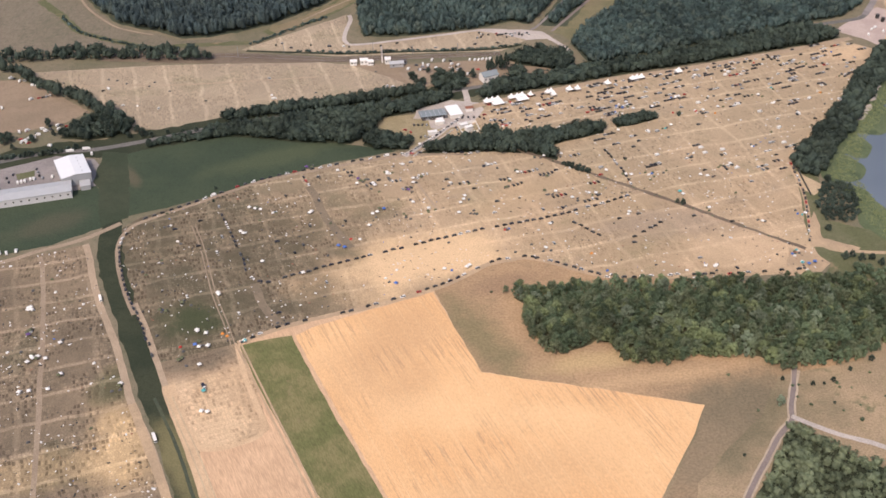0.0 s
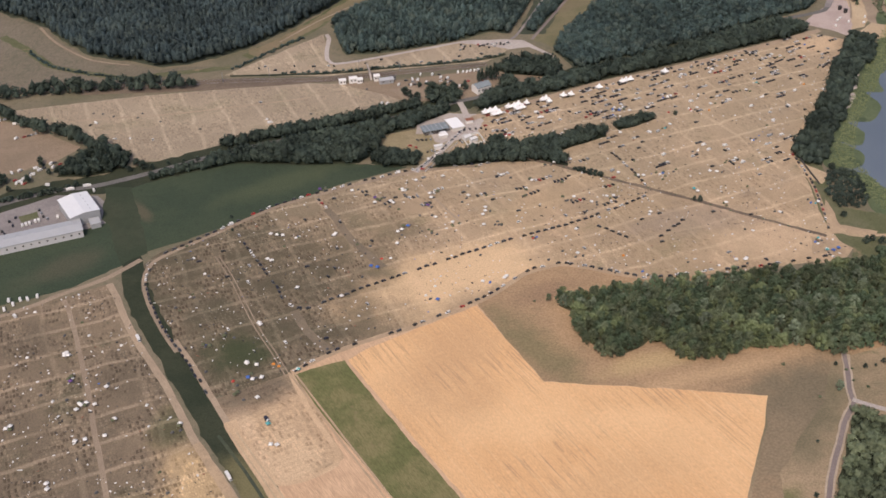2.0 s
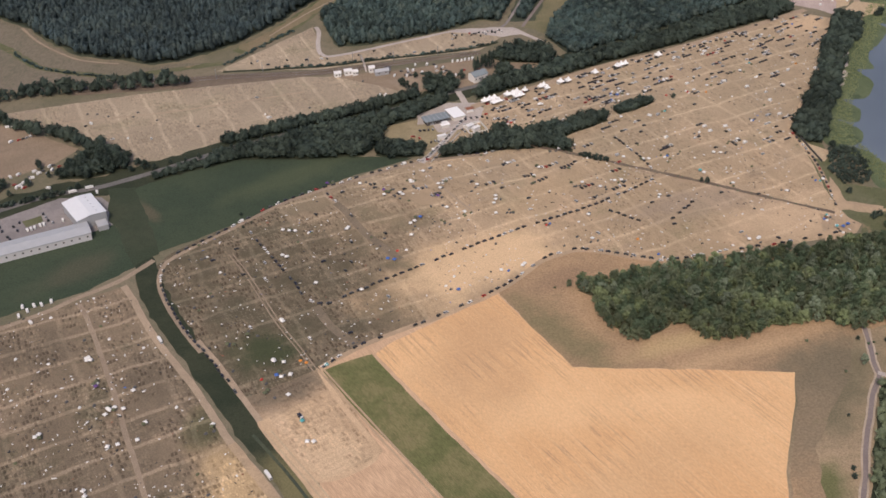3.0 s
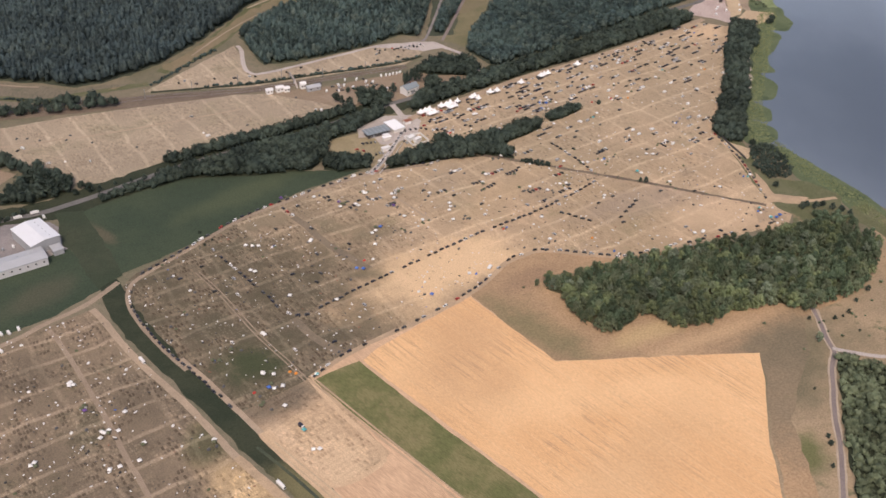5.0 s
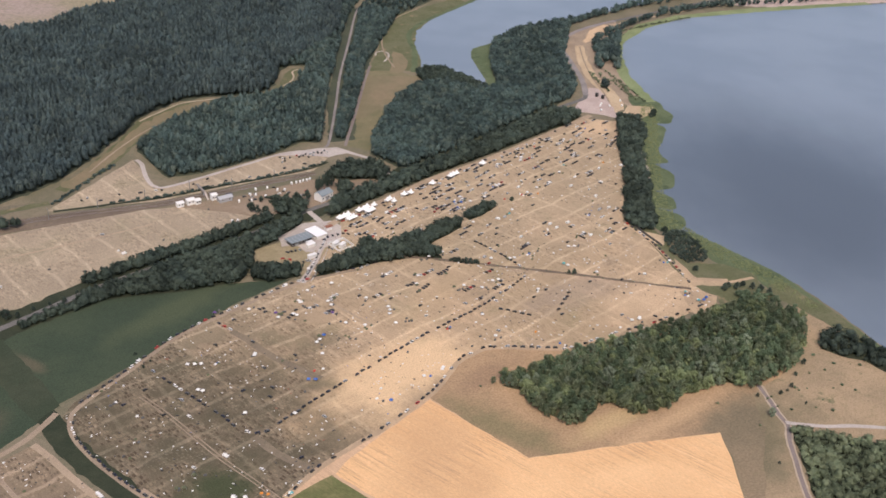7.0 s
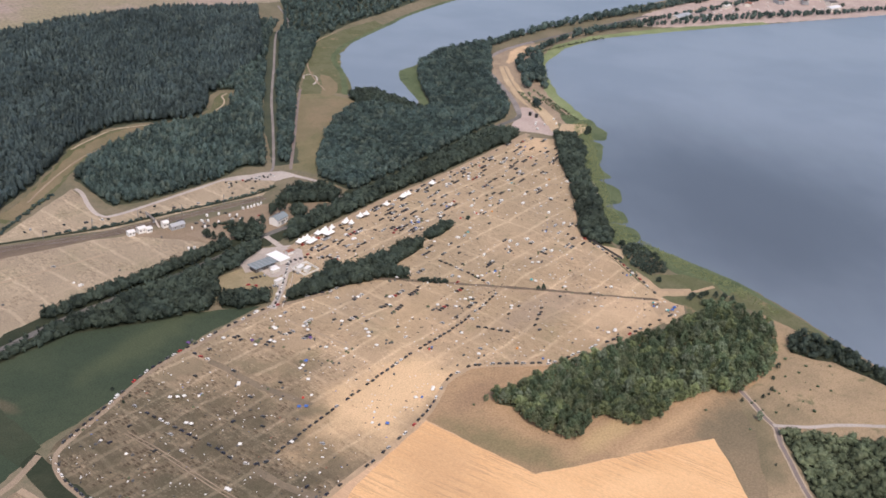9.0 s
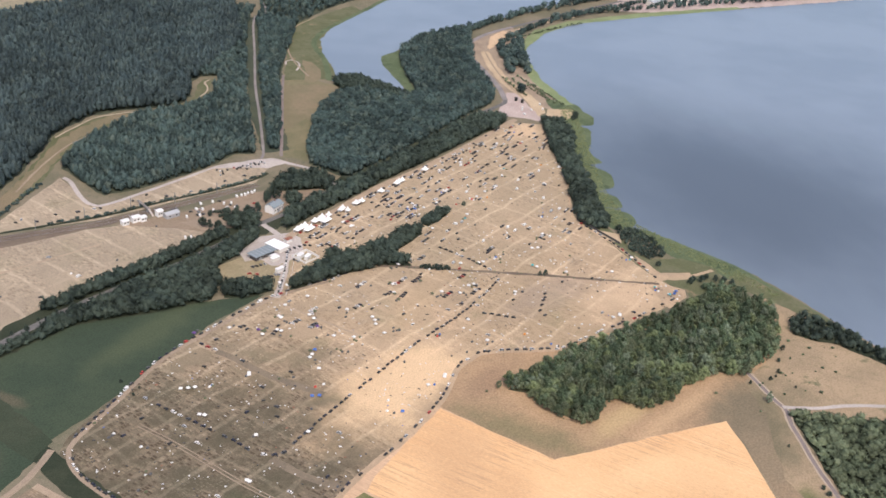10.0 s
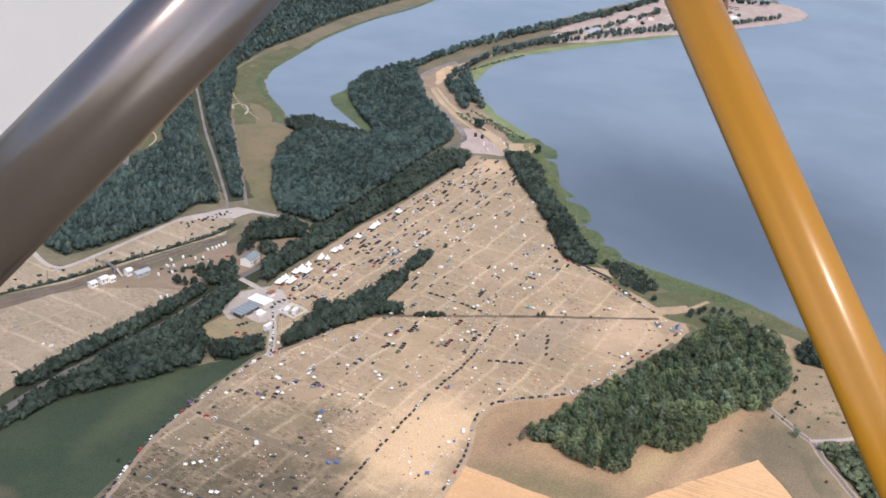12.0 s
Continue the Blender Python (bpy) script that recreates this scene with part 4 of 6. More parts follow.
road("field_edge_track", [(-107, 436), (-84, 449), (-59, 459), (-40, 465), (-3, 482), (14, 494), (27, 504), (40, 508), (53, 509), (84, 494), (96, 489)], 3.4, 0.125, "sand", "sandy track between meadow and fields")
road("shore_path", [(343, 786), (323, 757), (286, 692), (245, 641), (230, 618), (227, 574), (217, 519)], 2.5, 0.13, "sand", "path along the fence by the shore")
road("shore_branch", [(217, 521), (230, 520), (241, 514), (262, 512)], 3.0, 0.12, "sand", "sandy path to the lake")
road("causeway_track", [(366, 826), (377, 852), (388, 884), (402, 916), (418, 948), (436, 980)], 1.6, 0.155, "track", "pale track between square and causeway")
road("neck_road", [(356, 852), (372, 879), (386, 910), (399, 944), (411, 976), (416, 991), (430, 1007), (462, 1026), (493, 1038), (531, 1047)], 5.5, 0.155, "yard", "pale grey road over the neck of land")
road("causeway_road", [(510, 1030), (560, 1043), (620, 1050), (761, 1074), (900, 1095), (1031, 1110)], 4.0, 0.17, "sand", "sandy road along the causeway")

# ---- trees ----


def lump(rnd, detail=1, rough=0.28):
    """A clump of leaves: an uneven ball of radius 1."""
    bm = bmesh.new()
    bmesh.ops.create_icosphere(bm, subdivisions=detail, radius=1.0)
    seed = Vector(rnd.uniform(-50, 50, 3))
    v = np.array([(w.co * (1 + rough * 1.7 * noise.noise(w.co * 1.7 + seed) + rough * noise.noise(w.co * 4.1 + seed)))[:] for w in bm.verts])
    f = np.array([[w.index for w in g.verts] for g in bm.faces])
    bm.free()
    return v, f


def join(bits):
    """Vertex and triangle arrays put together."""
    vs, fs, n = [], [], 0
    for v, f in bits:
        vs.append(v)
        fs.append(f + n)
        n += len(v)
    return np.concatenate(vs), np.concatenate(fs)


def tri_mesh(name, v, f, material, smooth=False):
    me = bpy.data.meshes.new(name)
    me.vertices.add(len(v))
    me.vertices.foreach_set("co", np.asarray(v, np.float32).ravel())
    me.loops.add(3 * len(f))
    me.loops.foreach_set("vertex_index", np.asarray(f, np.int32).ravel())
    me.polygons.add(len(f))
    me.polygons.foreach_set("loop_start", np.arange(0, 3 * len(f), 3, dtype=np.int32))
    me.update(calc_edges=True)
    me.materials.append(material)
    if smooth:
        me.shade_smooth()
    return me


def sprays(rnd, centre, radius, count, size, tall=1.0):
    """Leaf sprays over a clump: small triangles that face roughly outwards and break its outline."""
    d = rnd.normal(size=(count, 3))
    d[:, 2] = np.abs(d[:, 2]) * 1.1 - 0.35
    d /= np.linalg.norm(d, axis=1)[:, None]
    c = centre + d * radius * rnd.uniform(0.5, 1.2, (count, 1)) * [1, 1, tall]
    a = np.cross(d, rnd.normal(size=(count, 3)))
    a /= np.linalg.norm(a, axis=1)[:, None] + 1e-9
    e = np.cross(d, a)
    tilt = rnd.normal(0, 0.6, (count, 3)) * size
    s = size * rnd.uniform(0.6, 1.3, (count, 1))
    v = np.stack([c + s * a + tilt, c - 0.6 * s * a + 0.8 * s * e, c - 0.6 * s * a - 0.8 * s * e - tilt], 1).reshape(-1, 3)
    return v, np.arange(3 * count).reshape(-1, 3)


def broad_crown(rnd, h, r, clumps=12, leafy=58):
    """A broadleaf crown: small clumps set round a rising axis, their outline broken by leaf sprays."""
    bits = []
    for i in range(clumps):
        t = (i + 0.5) / clumps
        a, out = i * 2.4 + rnd.uniform(-0.5, 0.5), r * (0.70 * math.sin(math.pi * (0.22 + 0.72 * t)) + rnd.uniform(-0.16, 0.12))
        c = np.array([out * math.cos(a), out * math.sin(a), h * (0.24 + 0.66 * t + rnd.uniform(-0.06, 0.06))])
        s = r * rnd.uniform(0.28, 0.46)
        v, f = lump(rnd, 1, 0.5)
        bits.append((v * [0.55 * s, 0.55 * s, s * rnd.uniform(0.6, 0.85)] + c, f))
        bits.append(sprays(rnd, c, s, leafy, 0.115 * r, 1.3))
    return join(bits)


def pine_crown(rnd, h, r):
    """A pine crown: a rough spindle with needle sprays round it."""
    v, f = lump(rnd, 1, 0.5)
    v = v * [0.7 * r, 0.7 * r, 0.4 * h]
    v[:, :2] *= np.clip(1.1 - 0.5 * (v[:, 2:] / (0.4 * h)), 0.3, 1.6)
    c = np.array([rnd.uniform(-0.15, 0.15) * r, rnd.uniform(-0.15, 0.15) * r, 0.6 * h])
    return join([(v + c, f), sprays(rnd, c, 0.9 * r, 34, 0.3 * r, 1.7)])


def far_crown(rnd, h, r):
    """A simpler broadleaf crown for woods seen from far off."""
    v, f = lump(rnd, 1, 0.5)
    c = np.array([0.15 * r * rnd.normal(), 0.15 * r * rnd.normal(), 0.55 * h])
    return join([(v * [0.72 * r, 0.72 * r, 0.4 * h] + c, f), sprays(rnd, c, 0.95 * r, 42, 0.26 * r, 0.42 * h / r)])


def trunk_mesh(h, r):
    """A tapered, slightly bent trunk with three limbs."""
    bm = bmesh.new()

    def limb(a, b, ra, rb):
        d = b - a
        bmesh.ops.create_cone(bm, segments=7, radius1=ra, radius2=rb, depth=d.length, cap_ends=True,
                              matrix=Matrix.Translation((a + b) / 2) @ d.to_track_quat("Z", "Y").to_matrix().to_4x4())
    top = Vector((0.04 * h, 0.02 * h, 0.55 * h))
    limb(Vector((0, 0, -0.1)), top, r, 0.55 * r)
    for a in (0.4, 2.5, 4.6):
        limb(top * 0.8, Vector((0.2 * h * math.cos(a), 0.2 * h * math.sin(a), 0.75 * h)), 0.45 * r, 0.15 * r)
    me = bpy.data.meshes.new("trunk")
    bm.to_mesh(me)
    bm.free()
    me.materials.append(M["bark"])
    return me


TREES = []
for k in range(9):
    rnd = np.random.default_rng(100 + k)
    h, r = 9.0 + 0.6 * k % 4, 3.4 + 0.25 * (k % 4)
    v, f = broad_crown(rnd, h, r)
    m = M[("leaf", "leaf_deep", "leaf_deep", "leaf_light", "leaf_deep", "leaf", "silver", "leaf_dark", "leaf_dark")[k]]
    TREES.append((tri_mesh("crown", v, f, m, True), trunk_mesh(h, 0.22)))


def tree(kind, x, y, size, turn, label, group=""):
    ob = thing("tree", x, y, 0, turn, label, "tree", group)
    ob.scale = (size, size, size)
    part("trunk", TREES[kind][1], None, ob)
    part("crown", TREES[kind][0], None, ob)
    return ob


def woods(name, spots, maker, material, label, category, low, high, seed, wide=0.36):
    """Trees past counting: one object with all their crowns."""
    rnd = np.random.default_rng(seed)
    base = [maker(rnd, 1.0, wide) for _ in range(6)]
    vs, fs, n = [], [], 0
    for x, y in spots:
        v, f = base[rnd.integers(6)]
        s, a, st = rnd.uniform(low, high), rnd.uniform(0, 6.3), rnd.uniform(0.85, 1.2)
        c, d = math.cos(a), math.sin(a)
        w = v * [s * st, s * st, s]
        vs.append(np.stack([w[:, 0] * c - w[:, 1] * d + x, w[:, 0] * d + w[:, 1] * c + y, w[:, 2]], 1))
        fs.append(f + n)
        n += len(v)
    return tagged(new(name, tri_mesh(name, np.concatenate(vs), np.concatenate(fs), material, True)), label, category, kind="stuff")


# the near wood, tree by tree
# dark sheet closes the pale gaps between the trees
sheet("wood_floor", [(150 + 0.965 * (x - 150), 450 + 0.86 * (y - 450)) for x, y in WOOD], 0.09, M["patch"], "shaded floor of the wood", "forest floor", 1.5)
rnd = np.random.default_rng(5)
LABELS = ["broadleaf tree with a rounded green crown in the wood", "dark green tree in the dense wood"]
behind = {k: [] for k in range(7)}
for x, y in scatter(WOOD, 3.7, 11):
    sunny = y < 440 and 70 < x < 150  # sunlight on the south edge imitated by choosing paler leaf colours
    k = int(rnd.choice(7, p=[0.27, 0.08, 0.08, 0.33, 0.06, 0.14, 0.04] if sunny else [0.18, 0.16, 0.17, 0.12, 0.15, 0.16, 0.06]))
    s, turn = rnd.choice([0.5, 0.62, 0.72, 0.85]) * rnd.uniform(0.85, 1.12), rnd.uniform(0, 360)
    if y < 431:
        tree(k, x, y, s, turn, "silvery grey-green tree in the wood" if k == 6 else LABELS[k in (1, 2, 4)], "trees of the wood")
    else:
        behind[k].append((x, y, s, turn))
for k, spots in behind.items():
    bits = []
    for x, y, s, turn in spots:
        for me in TREES[k]:
            v = np.array([w.co[:] for w in me.vertices])
            me.calc_loop_triangles()
            f = np.array([t.vertices[:] for t in me.loop_triangles])
            a, d = math.cos(radians(turn)), math.sin(radians(turn))
            if me.name.startswith("crown"):
                bits.append((np.stack([(v[:, 0] * a - v[:, 1] * d) * s + x, (v[:, 0] * d + v[:, 1] * a) * s + y, v[:, 2] * s], 1), f))
    if bits:
        v, f = join(bits)
        tagged(new("wood_canopy", tri_mesh("wood_canopy", v, f, TREES[k][0].materials[0])), "closed canopy of the wood towards the meadow", "trees", kind="stuff")

FOREST_A = [(-112, 862), (-75, 905), (-52, 938), (-37, 950), (-18, 962), (-6, 968), (15, 969), (36, 966), (60, 962), (76, 968), (88, 980), (105, 1010), (118, 1024), (205, 1101), (255, 1210), (285, 1276), (175, 1305), (50, 1290), (-40, 1255), (-72, 1222), (-140, 1208), (-420, 1245), (-420, 1000), (-308, 906), (-297, 887), (-284, 868), (-262, 841), (-247, 832), (-226, 825), (-206, 811), (-185, 813), (-163, 822), (-137, 838)]
FOREST_B = [(-65, 844), (-69, 872), (-60, 888), (-45, 905), (-8, 930), (6, 938), (33, 952), (58, 952), (76, 952), (100, 966), (112, 980), (121, 997), (136, 965), (75, 836), (60, 842), (29, 827), (-27, 813), (-60, 813)]
FOREST_B2 = [(122, 990), (138, 966), (150, 990), (190, 1066), (236, 1152), (284, 1222), (262, 1222), (205, 1101), (120, 1026), (136, 1020)]
FOREST_C = [(105, 799), (121, 829), (138, 851), (157, 879), (177, 901), (196, 917), (218, 930), (243, 926), (256, 896), (283, 897), (297, 922), (306, 948), (321, 974), (337, 1003), (352, 1022), (400, 1050), (481, 1063), (433, 1001), (395, 950), (362, 876), (335, 848), (298, 835), (206, 794), (150, 772), (116, 762)]
FOREST_S = [(90, 838), (130, 917), (161, 981), (208, 1069), (268, 1180), (300, 1150), (236, 1062), (192, 1003), (165, 953), (137, 904), (118, 870), (96, 834)]
FOREST_D = [(250, 1160), (290, 1215), (330, 1300), (593, 1450), (760, 1380), (700, 1325), (548, 1275), (440, 1222), (366, 1190), (296, 1146), (255, 1100), (240, 1110)]
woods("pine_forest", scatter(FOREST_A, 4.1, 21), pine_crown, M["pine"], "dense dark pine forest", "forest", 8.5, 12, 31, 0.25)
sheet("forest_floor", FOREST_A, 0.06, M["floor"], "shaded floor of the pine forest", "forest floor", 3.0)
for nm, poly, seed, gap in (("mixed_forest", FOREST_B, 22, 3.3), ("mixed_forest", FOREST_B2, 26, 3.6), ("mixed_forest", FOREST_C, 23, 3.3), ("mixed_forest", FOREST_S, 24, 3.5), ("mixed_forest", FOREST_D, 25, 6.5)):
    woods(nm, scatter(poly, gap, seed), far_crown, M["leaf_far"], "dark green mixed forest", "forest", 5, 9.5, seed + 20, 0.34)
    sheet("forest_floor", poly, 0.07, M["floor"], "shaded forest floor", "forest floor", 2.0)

BELT1 = [(-170, 646), (-143, 653), (-125, 651), (-101, 645), (-60, 642), (-45, 660), (-42, 677), (-14, 689), (8, 704), (6, 712), (-40, 690), (-88, 680), (-121, 669), (-149, 660)]
BELT1N = [(-150, 675), (-96, 688), (-53, 700), (-12, 716), (-14, 722), (-56, 707), (-100, 696), (-152, 681)]
BELT1B = [(-48, 654), (-22, 645), (-21, 634), (-38, 633), (-52, 640)]
BELT2 = [(28, 704), (51, 714), (90, 727), (147, 747), (200, 763), (264, 786), (300, 797), (322, 808), (300, 824), (264, 811), (200, 782), (147, 761), (90, 742), (44, 726)]
HEDGE = [(-13, 630), (-4, 628), (25, 631), (60, 628), (71, 622), (76, 618), (78, 622), (72, 630), (74, 637), (84, 643), (112, 655), (113, 662), (101, 663), (86, 655), (58, 650), (50, 646), (40, 656), (30, 655), (24, 646), (-4, 637)]
SHORE = [(349, 788), (363, 781), (350, 748), (320, 718), (303, 688), (292, 668), (263, 628), (243, 597), (233, 600), (230, 616), (262, 659), (289, 698), (309, 735)]
SHORE2 = [(241, 586), (250, 589), (260, 585), (258, 566), (252, 546), (242, 543), (231, 546), (231, 562)]
SHORE3 = [(240, 427), (250, 437), (262, 440), (272, 428), (273, 380), (276, 345), (266, 345), (262, 375), (255, 405), (246, 415)]
STATION_CLUMP = [(54, 770), (65, 780), (77, 783), (93, 780), (103, 770), (101, 758), (94, 750), (86, 754), (75, 758), (61, 761)]
STATION_ROW = [(-3, 722), (6, 736), (15, 741), (20, 735), (21, 724), (15, 718), (4, 714)]
STATION_HEDGE = [(-3, 753), (1, 754), (5, 737), (6, 731), (0, 730), (-3, 741)]
VILLA_CLUMP = [(52, 748), (60, 752), (66, 747), (60, 738), (53, 738)]
HEDGE_TAIL = [(79, 613), (82, 616), (90, 611), (98, 604), (96, 600), (87, 606)]
NORTH_CLUMP = [(122, 662), (138, 667), (153, 675), (151, 681), (136, 676), (121, 669)]
SHORE4 = [(236, 497), (248, 497), (257, 488), (253, 478), (238, 484), (226, 488)]
WEST_CLUMP = [(-258, 652), (-240, 648), (-214, 655), (-212, 668), (-228, 692), (-240, 692), (-246, 672)]
ROAD_HEDGE = [(-300, 618), (-282, 624), (-263, 628), (-243, 634), (-243, 638), (-263, 632), (-282, 628), (-300, 622)]
CLUMP = [(226, 958), (242, 968), (254, 967), (261, 955), (265, 935), (269, 918), (273, 903), (256, 894), (243, 922), (226, 942)]
ROADTREES = [(-197, 637), (-163, 648), (-145, 653), (-119, 651), (-120, 667), (-145, 661), (-164, 655), (-198, 645)]
for level, (nm, poly, seed, gap, low, high, mat, label) in enumerate((
        ("tree_belt", BELT1, 41, 3.4, 5.5, 9.5, "leaf_dark", "dense dark tree belt along the road"),
        ("tree_belt", BELT1N, 42, 2.8, 4.5, 8, "leaf_dark", "row of trees beside the country road"),
        ("tree_belt", BELT1B, 43, 3.4, 5, 8.5, "leaf_dark", "dark trees at the meadow's corner"),
        ("tree_belt", BELT2, 44, 3.6, 6, 9.5, "leaf_dark", "dark tree belt behind white tents"),
        ("tree_belt", HEDGE, 45, 3.0, 5, 9, "leaf_dark", "thick hedge of trees between camping meadows"),
        ("shore_trees", SHORE, 46, 3.6, 4.5, 8.5, "leaf_dark", "dark trees between fence and lake"),
        ("shore_trees", SHORE3, 52, 3.8, 2.5, 6.5, "leaf_dark", "dark trees on the lake shore"),
        ("shore_trees", CLUMP, 51, 3.4, 5, 8, "leaf_dark", "clump of trees on the upper lake's shore"),
        ("shore_shrubs", SHORE2, 47, 2.4, 2, 3.6, "leaf_dark", "shrubs on the shore"),
        ("shore_shrubs", SHORE4, 56, 3.2, 2, 5, "leaf_deep", "mixed green shrubs at the shore path"),
        ("tree_clump", WEST_CLUMP, 58, 4.6, 4, 9, "leaf_dark", "big dark trees beside the country road"),
        ("hedge", ROAD_HEDGE, 59, 2.6, 2, 4, "leaf_dark", "dark hedge between factory and road"),
        ("tree_clump", STATION_ROW, 57, 4.0, 4, 8, "leaf_dark", "loose trees beside the station square"),
        ("hedge", HEDGE_TAIL, 73, 1.8, 1.6, 3.0, "leaf_dark", "low dark hedge in the camping meadow"),
        ("hedge", STATION_HEDGE, 71, 2.4, 1.5, 3.5, "leaf_dark", "straggling hedge beside the station square"),
        ("tree_clump", VILLA_CLUMP, 72, 3.2, 4, 7, "leaf_dark", "dark trees behind the white house"),
        ("tree_clump", STATION_CLUMP, 54, 3.4, 5, 9, "leaf_dark", "dark clump of trees beside the station"),
        ("tree_clump", NORTH_CLUMP, 55, 2.6, 4, 6.5, "leaf_dark", "dense dark clump of bushes in the camping meadow"),
        ("tree_belt", ROADTREES, 53, 3.0, 3, 6, "leaf_dark", "low trees between road and meadow"))):
    woods(nm, scatter(poly, gap, seed), far_crown, M[mat], label, "trees", low, high, seed + 30, 0.48)
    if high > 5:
        # dark sheet covers the paler ground that shows through under taller groves
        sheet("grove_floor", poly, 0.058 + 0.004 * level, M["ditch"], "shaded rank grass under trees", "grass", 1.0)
CAUSE = []
for pts, gap in (([(474, 996), (456, 980), (438, 950), (420, 922), (412, 908)], 3.2), ([(466, 980), (448, 952), (430, 924)], 3.4), ([(500, 1000), (478, 970), (446, 928), (428, 900)], 3.2), ([(490, 996), (464, 960), (436, 920)], 3.8), ([(387, 866), (384, 856)], 3.0),
                 ([(487, 1003), (540, 1026), (600, 1045), (740, 1062), (900, 1082), (1000, 1100)], 6.0), ([(470, 1050), (560, 1078), (620, 1088), (780, 1108), (900, 1125), (1060, 1150)], 5.0),
                 ([(500, 1062), (620, 1096), (780, 1116), (900, 1133)], 6.0), ([(600, 1052), (640, 1056), (760, 1044), (900, 1024), (1020, 1004), (1150, 989)], 7.0), ([(780, 1052), (900, 1034), (1020, 1012)], 7.0)):
    CAUSE += [q[:2] for q in along(pts, gap)]
rnd = np.random.default_rng(8)
SCRUB = [q[:2] for pts in ([(397, 903), (386, 869), (383, 850)], [(404, 900), (400, 883), (403, 871), (397, 843), (396, 821)], [(411, 874), (405, 846), (400, 815)], [(511, 1009), (556, 1018), (626, 1027)], [(415, 900), (408, 872), (400, 840)]) for q in along(pts, 2.4)]
woods("causeway_scrub", [(x + rnd.uniform(-1.6, 1.6), y + rnd.uniform(-1.6, 1.6)) for x, y in SCRUB], far_crown, M["leaf"], "olive green scrub along the causeway", "scrub", 1.0, 3.0, 95, 0.6)
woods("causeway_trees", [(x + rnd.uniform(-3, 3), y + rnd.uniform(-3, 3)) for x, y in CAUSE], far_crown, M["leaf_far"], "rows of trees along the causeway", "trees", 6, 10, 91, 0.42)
HEDGE_LINES = ([(-110, 786), (-75, 783), (-30, 786), (20, 788), (50, 792), (66, 798)], [(-312, 855), (-301, 838), (-284, 820), (-249, 802), (-222, 793)], [(-150, 800), (-144, 804), (-127, 819), (-110, 836), (-92, 852)])
HEDGEROW = [q[:2] for pts in ([(-345, 767), (-297, 774), (-241, 776), (-209, 773), (-170, 773)], [(-326, 755), (-308, 742), (-294, 729), (-279, 716), (-268, 709), (-256, 702), (-244, 690), (-231, 678)], [(-310, 745), (-281, 720), (-258, 706), (-236, 684)], [(-345, 775), (-280, 782), (-190, 782)]) for q in along(pts, 5.5)]
woods("hedgerow", [(x + rnd.uniform(-2, 2), y + rnd.uniform(-2, 2)) for x, y in HEDGEROW], far_crown, M["leaf_dark"], "dark hedgerows between far fields", "hedge", 4, 10, 92, 0.5)
LOW_HEDGE = [q[:2] for pts in HEDGE_LINES for q in along(pts, 1.7)]
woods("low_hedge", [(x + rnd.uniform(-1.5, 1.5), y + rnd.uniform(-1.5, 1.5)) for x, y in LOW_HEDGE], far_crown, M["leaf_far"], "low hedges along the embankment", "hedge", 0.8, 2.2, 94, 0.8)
SE = [(163, 373), (174, 366), (190, 351), (220, 331), (260, 270), (106, 270), (119, 296), (135, 326), (148, 345), (156, 358)]
woods("roadside_scrub", scatter(SE, 3.3, 50), far_crown, M["leaf"], "dense green scrub beside the road", "scrub", 2, 5.5, 93, 0.55)
sheet("scrub_floor", SE, 0.115, M["ditch"], "rank grass under roadside scrub", "grass", 1.5)
for x, y in ((40, 751), (44, 754), (47, 756), (51, 760), (52, 754), (37, 749)):
    ob = tree(int(rnd.choice([7, 8])), x, y, 1.0, rnd.uniform(0, 360), "tall slender poplar beside a house", "poplars by the villa")
    ob.scale = (0.42, 0.42, 1.15)
# single trees and bushes
WEST_TREES = [(-228, 669, 1.2), (-221, 665, 1.15), (-234, 676, 1.1), (-225, 661, 1.0), (-231, 664, 1.0), (-251, 663, 0.85), (-246, 656, 0.8), (-255, 655, 0.7), (-271, 670, 0.6), (-296, 647, 0.8), (-290, 648, 0.7), (-275, 646, 0.6), (-207, 659, 0.6), (-203, 657, 0.55), (-241, 675, 0.7), (-246, 668, 0.6), (-270, 667, 0.5), (-293, 651, 0.6), (-302, 654, 0.6), (-263, 655, 0.5)]
FACTORY_TREES = [(-271, 627, 0.5), (-285, 636, 0.5), (-211, 652, 0.5), (-202, 653, 0.75), (-196, 652, 0.5), (-225, 655, 1.15), (-218, 658, 1.2), (-215, 662, 1.0), (-233, 655, 0.9), (-244, 672, 0.7), (-250, 656, 0.9), (-256, 653, 0.8), (-247, 660, 0.8), (-275, 647, 0.6), (-293, 644, 0.9), (-282, 625, 0.4), (-274, 627, 0.45), (-263, 629, 0.45), (-255, 632, 0.4), (-243, 637, 0.5)]
STATION_TREES = [(13, 727, 1.1), (-3, 727, 1.0), (8, 727, 1.0), (4, 732, 1.0), (-20, 736, 0.8), (-17, 731, 0.7), (-12, 728, 0.7), (1, 740, 0.9), (16, 737, 0.9), (25, 739, 0.8), (10, 742, 0.7), (-8, 748, 0.5), (40, 752, 0.8), (48, 752, 0.9), (60, 745, 0.7), (73, 740, 0.7), (-22, 722, 0.5), (384, 783, 0.8), (380, 781, 0.6)]
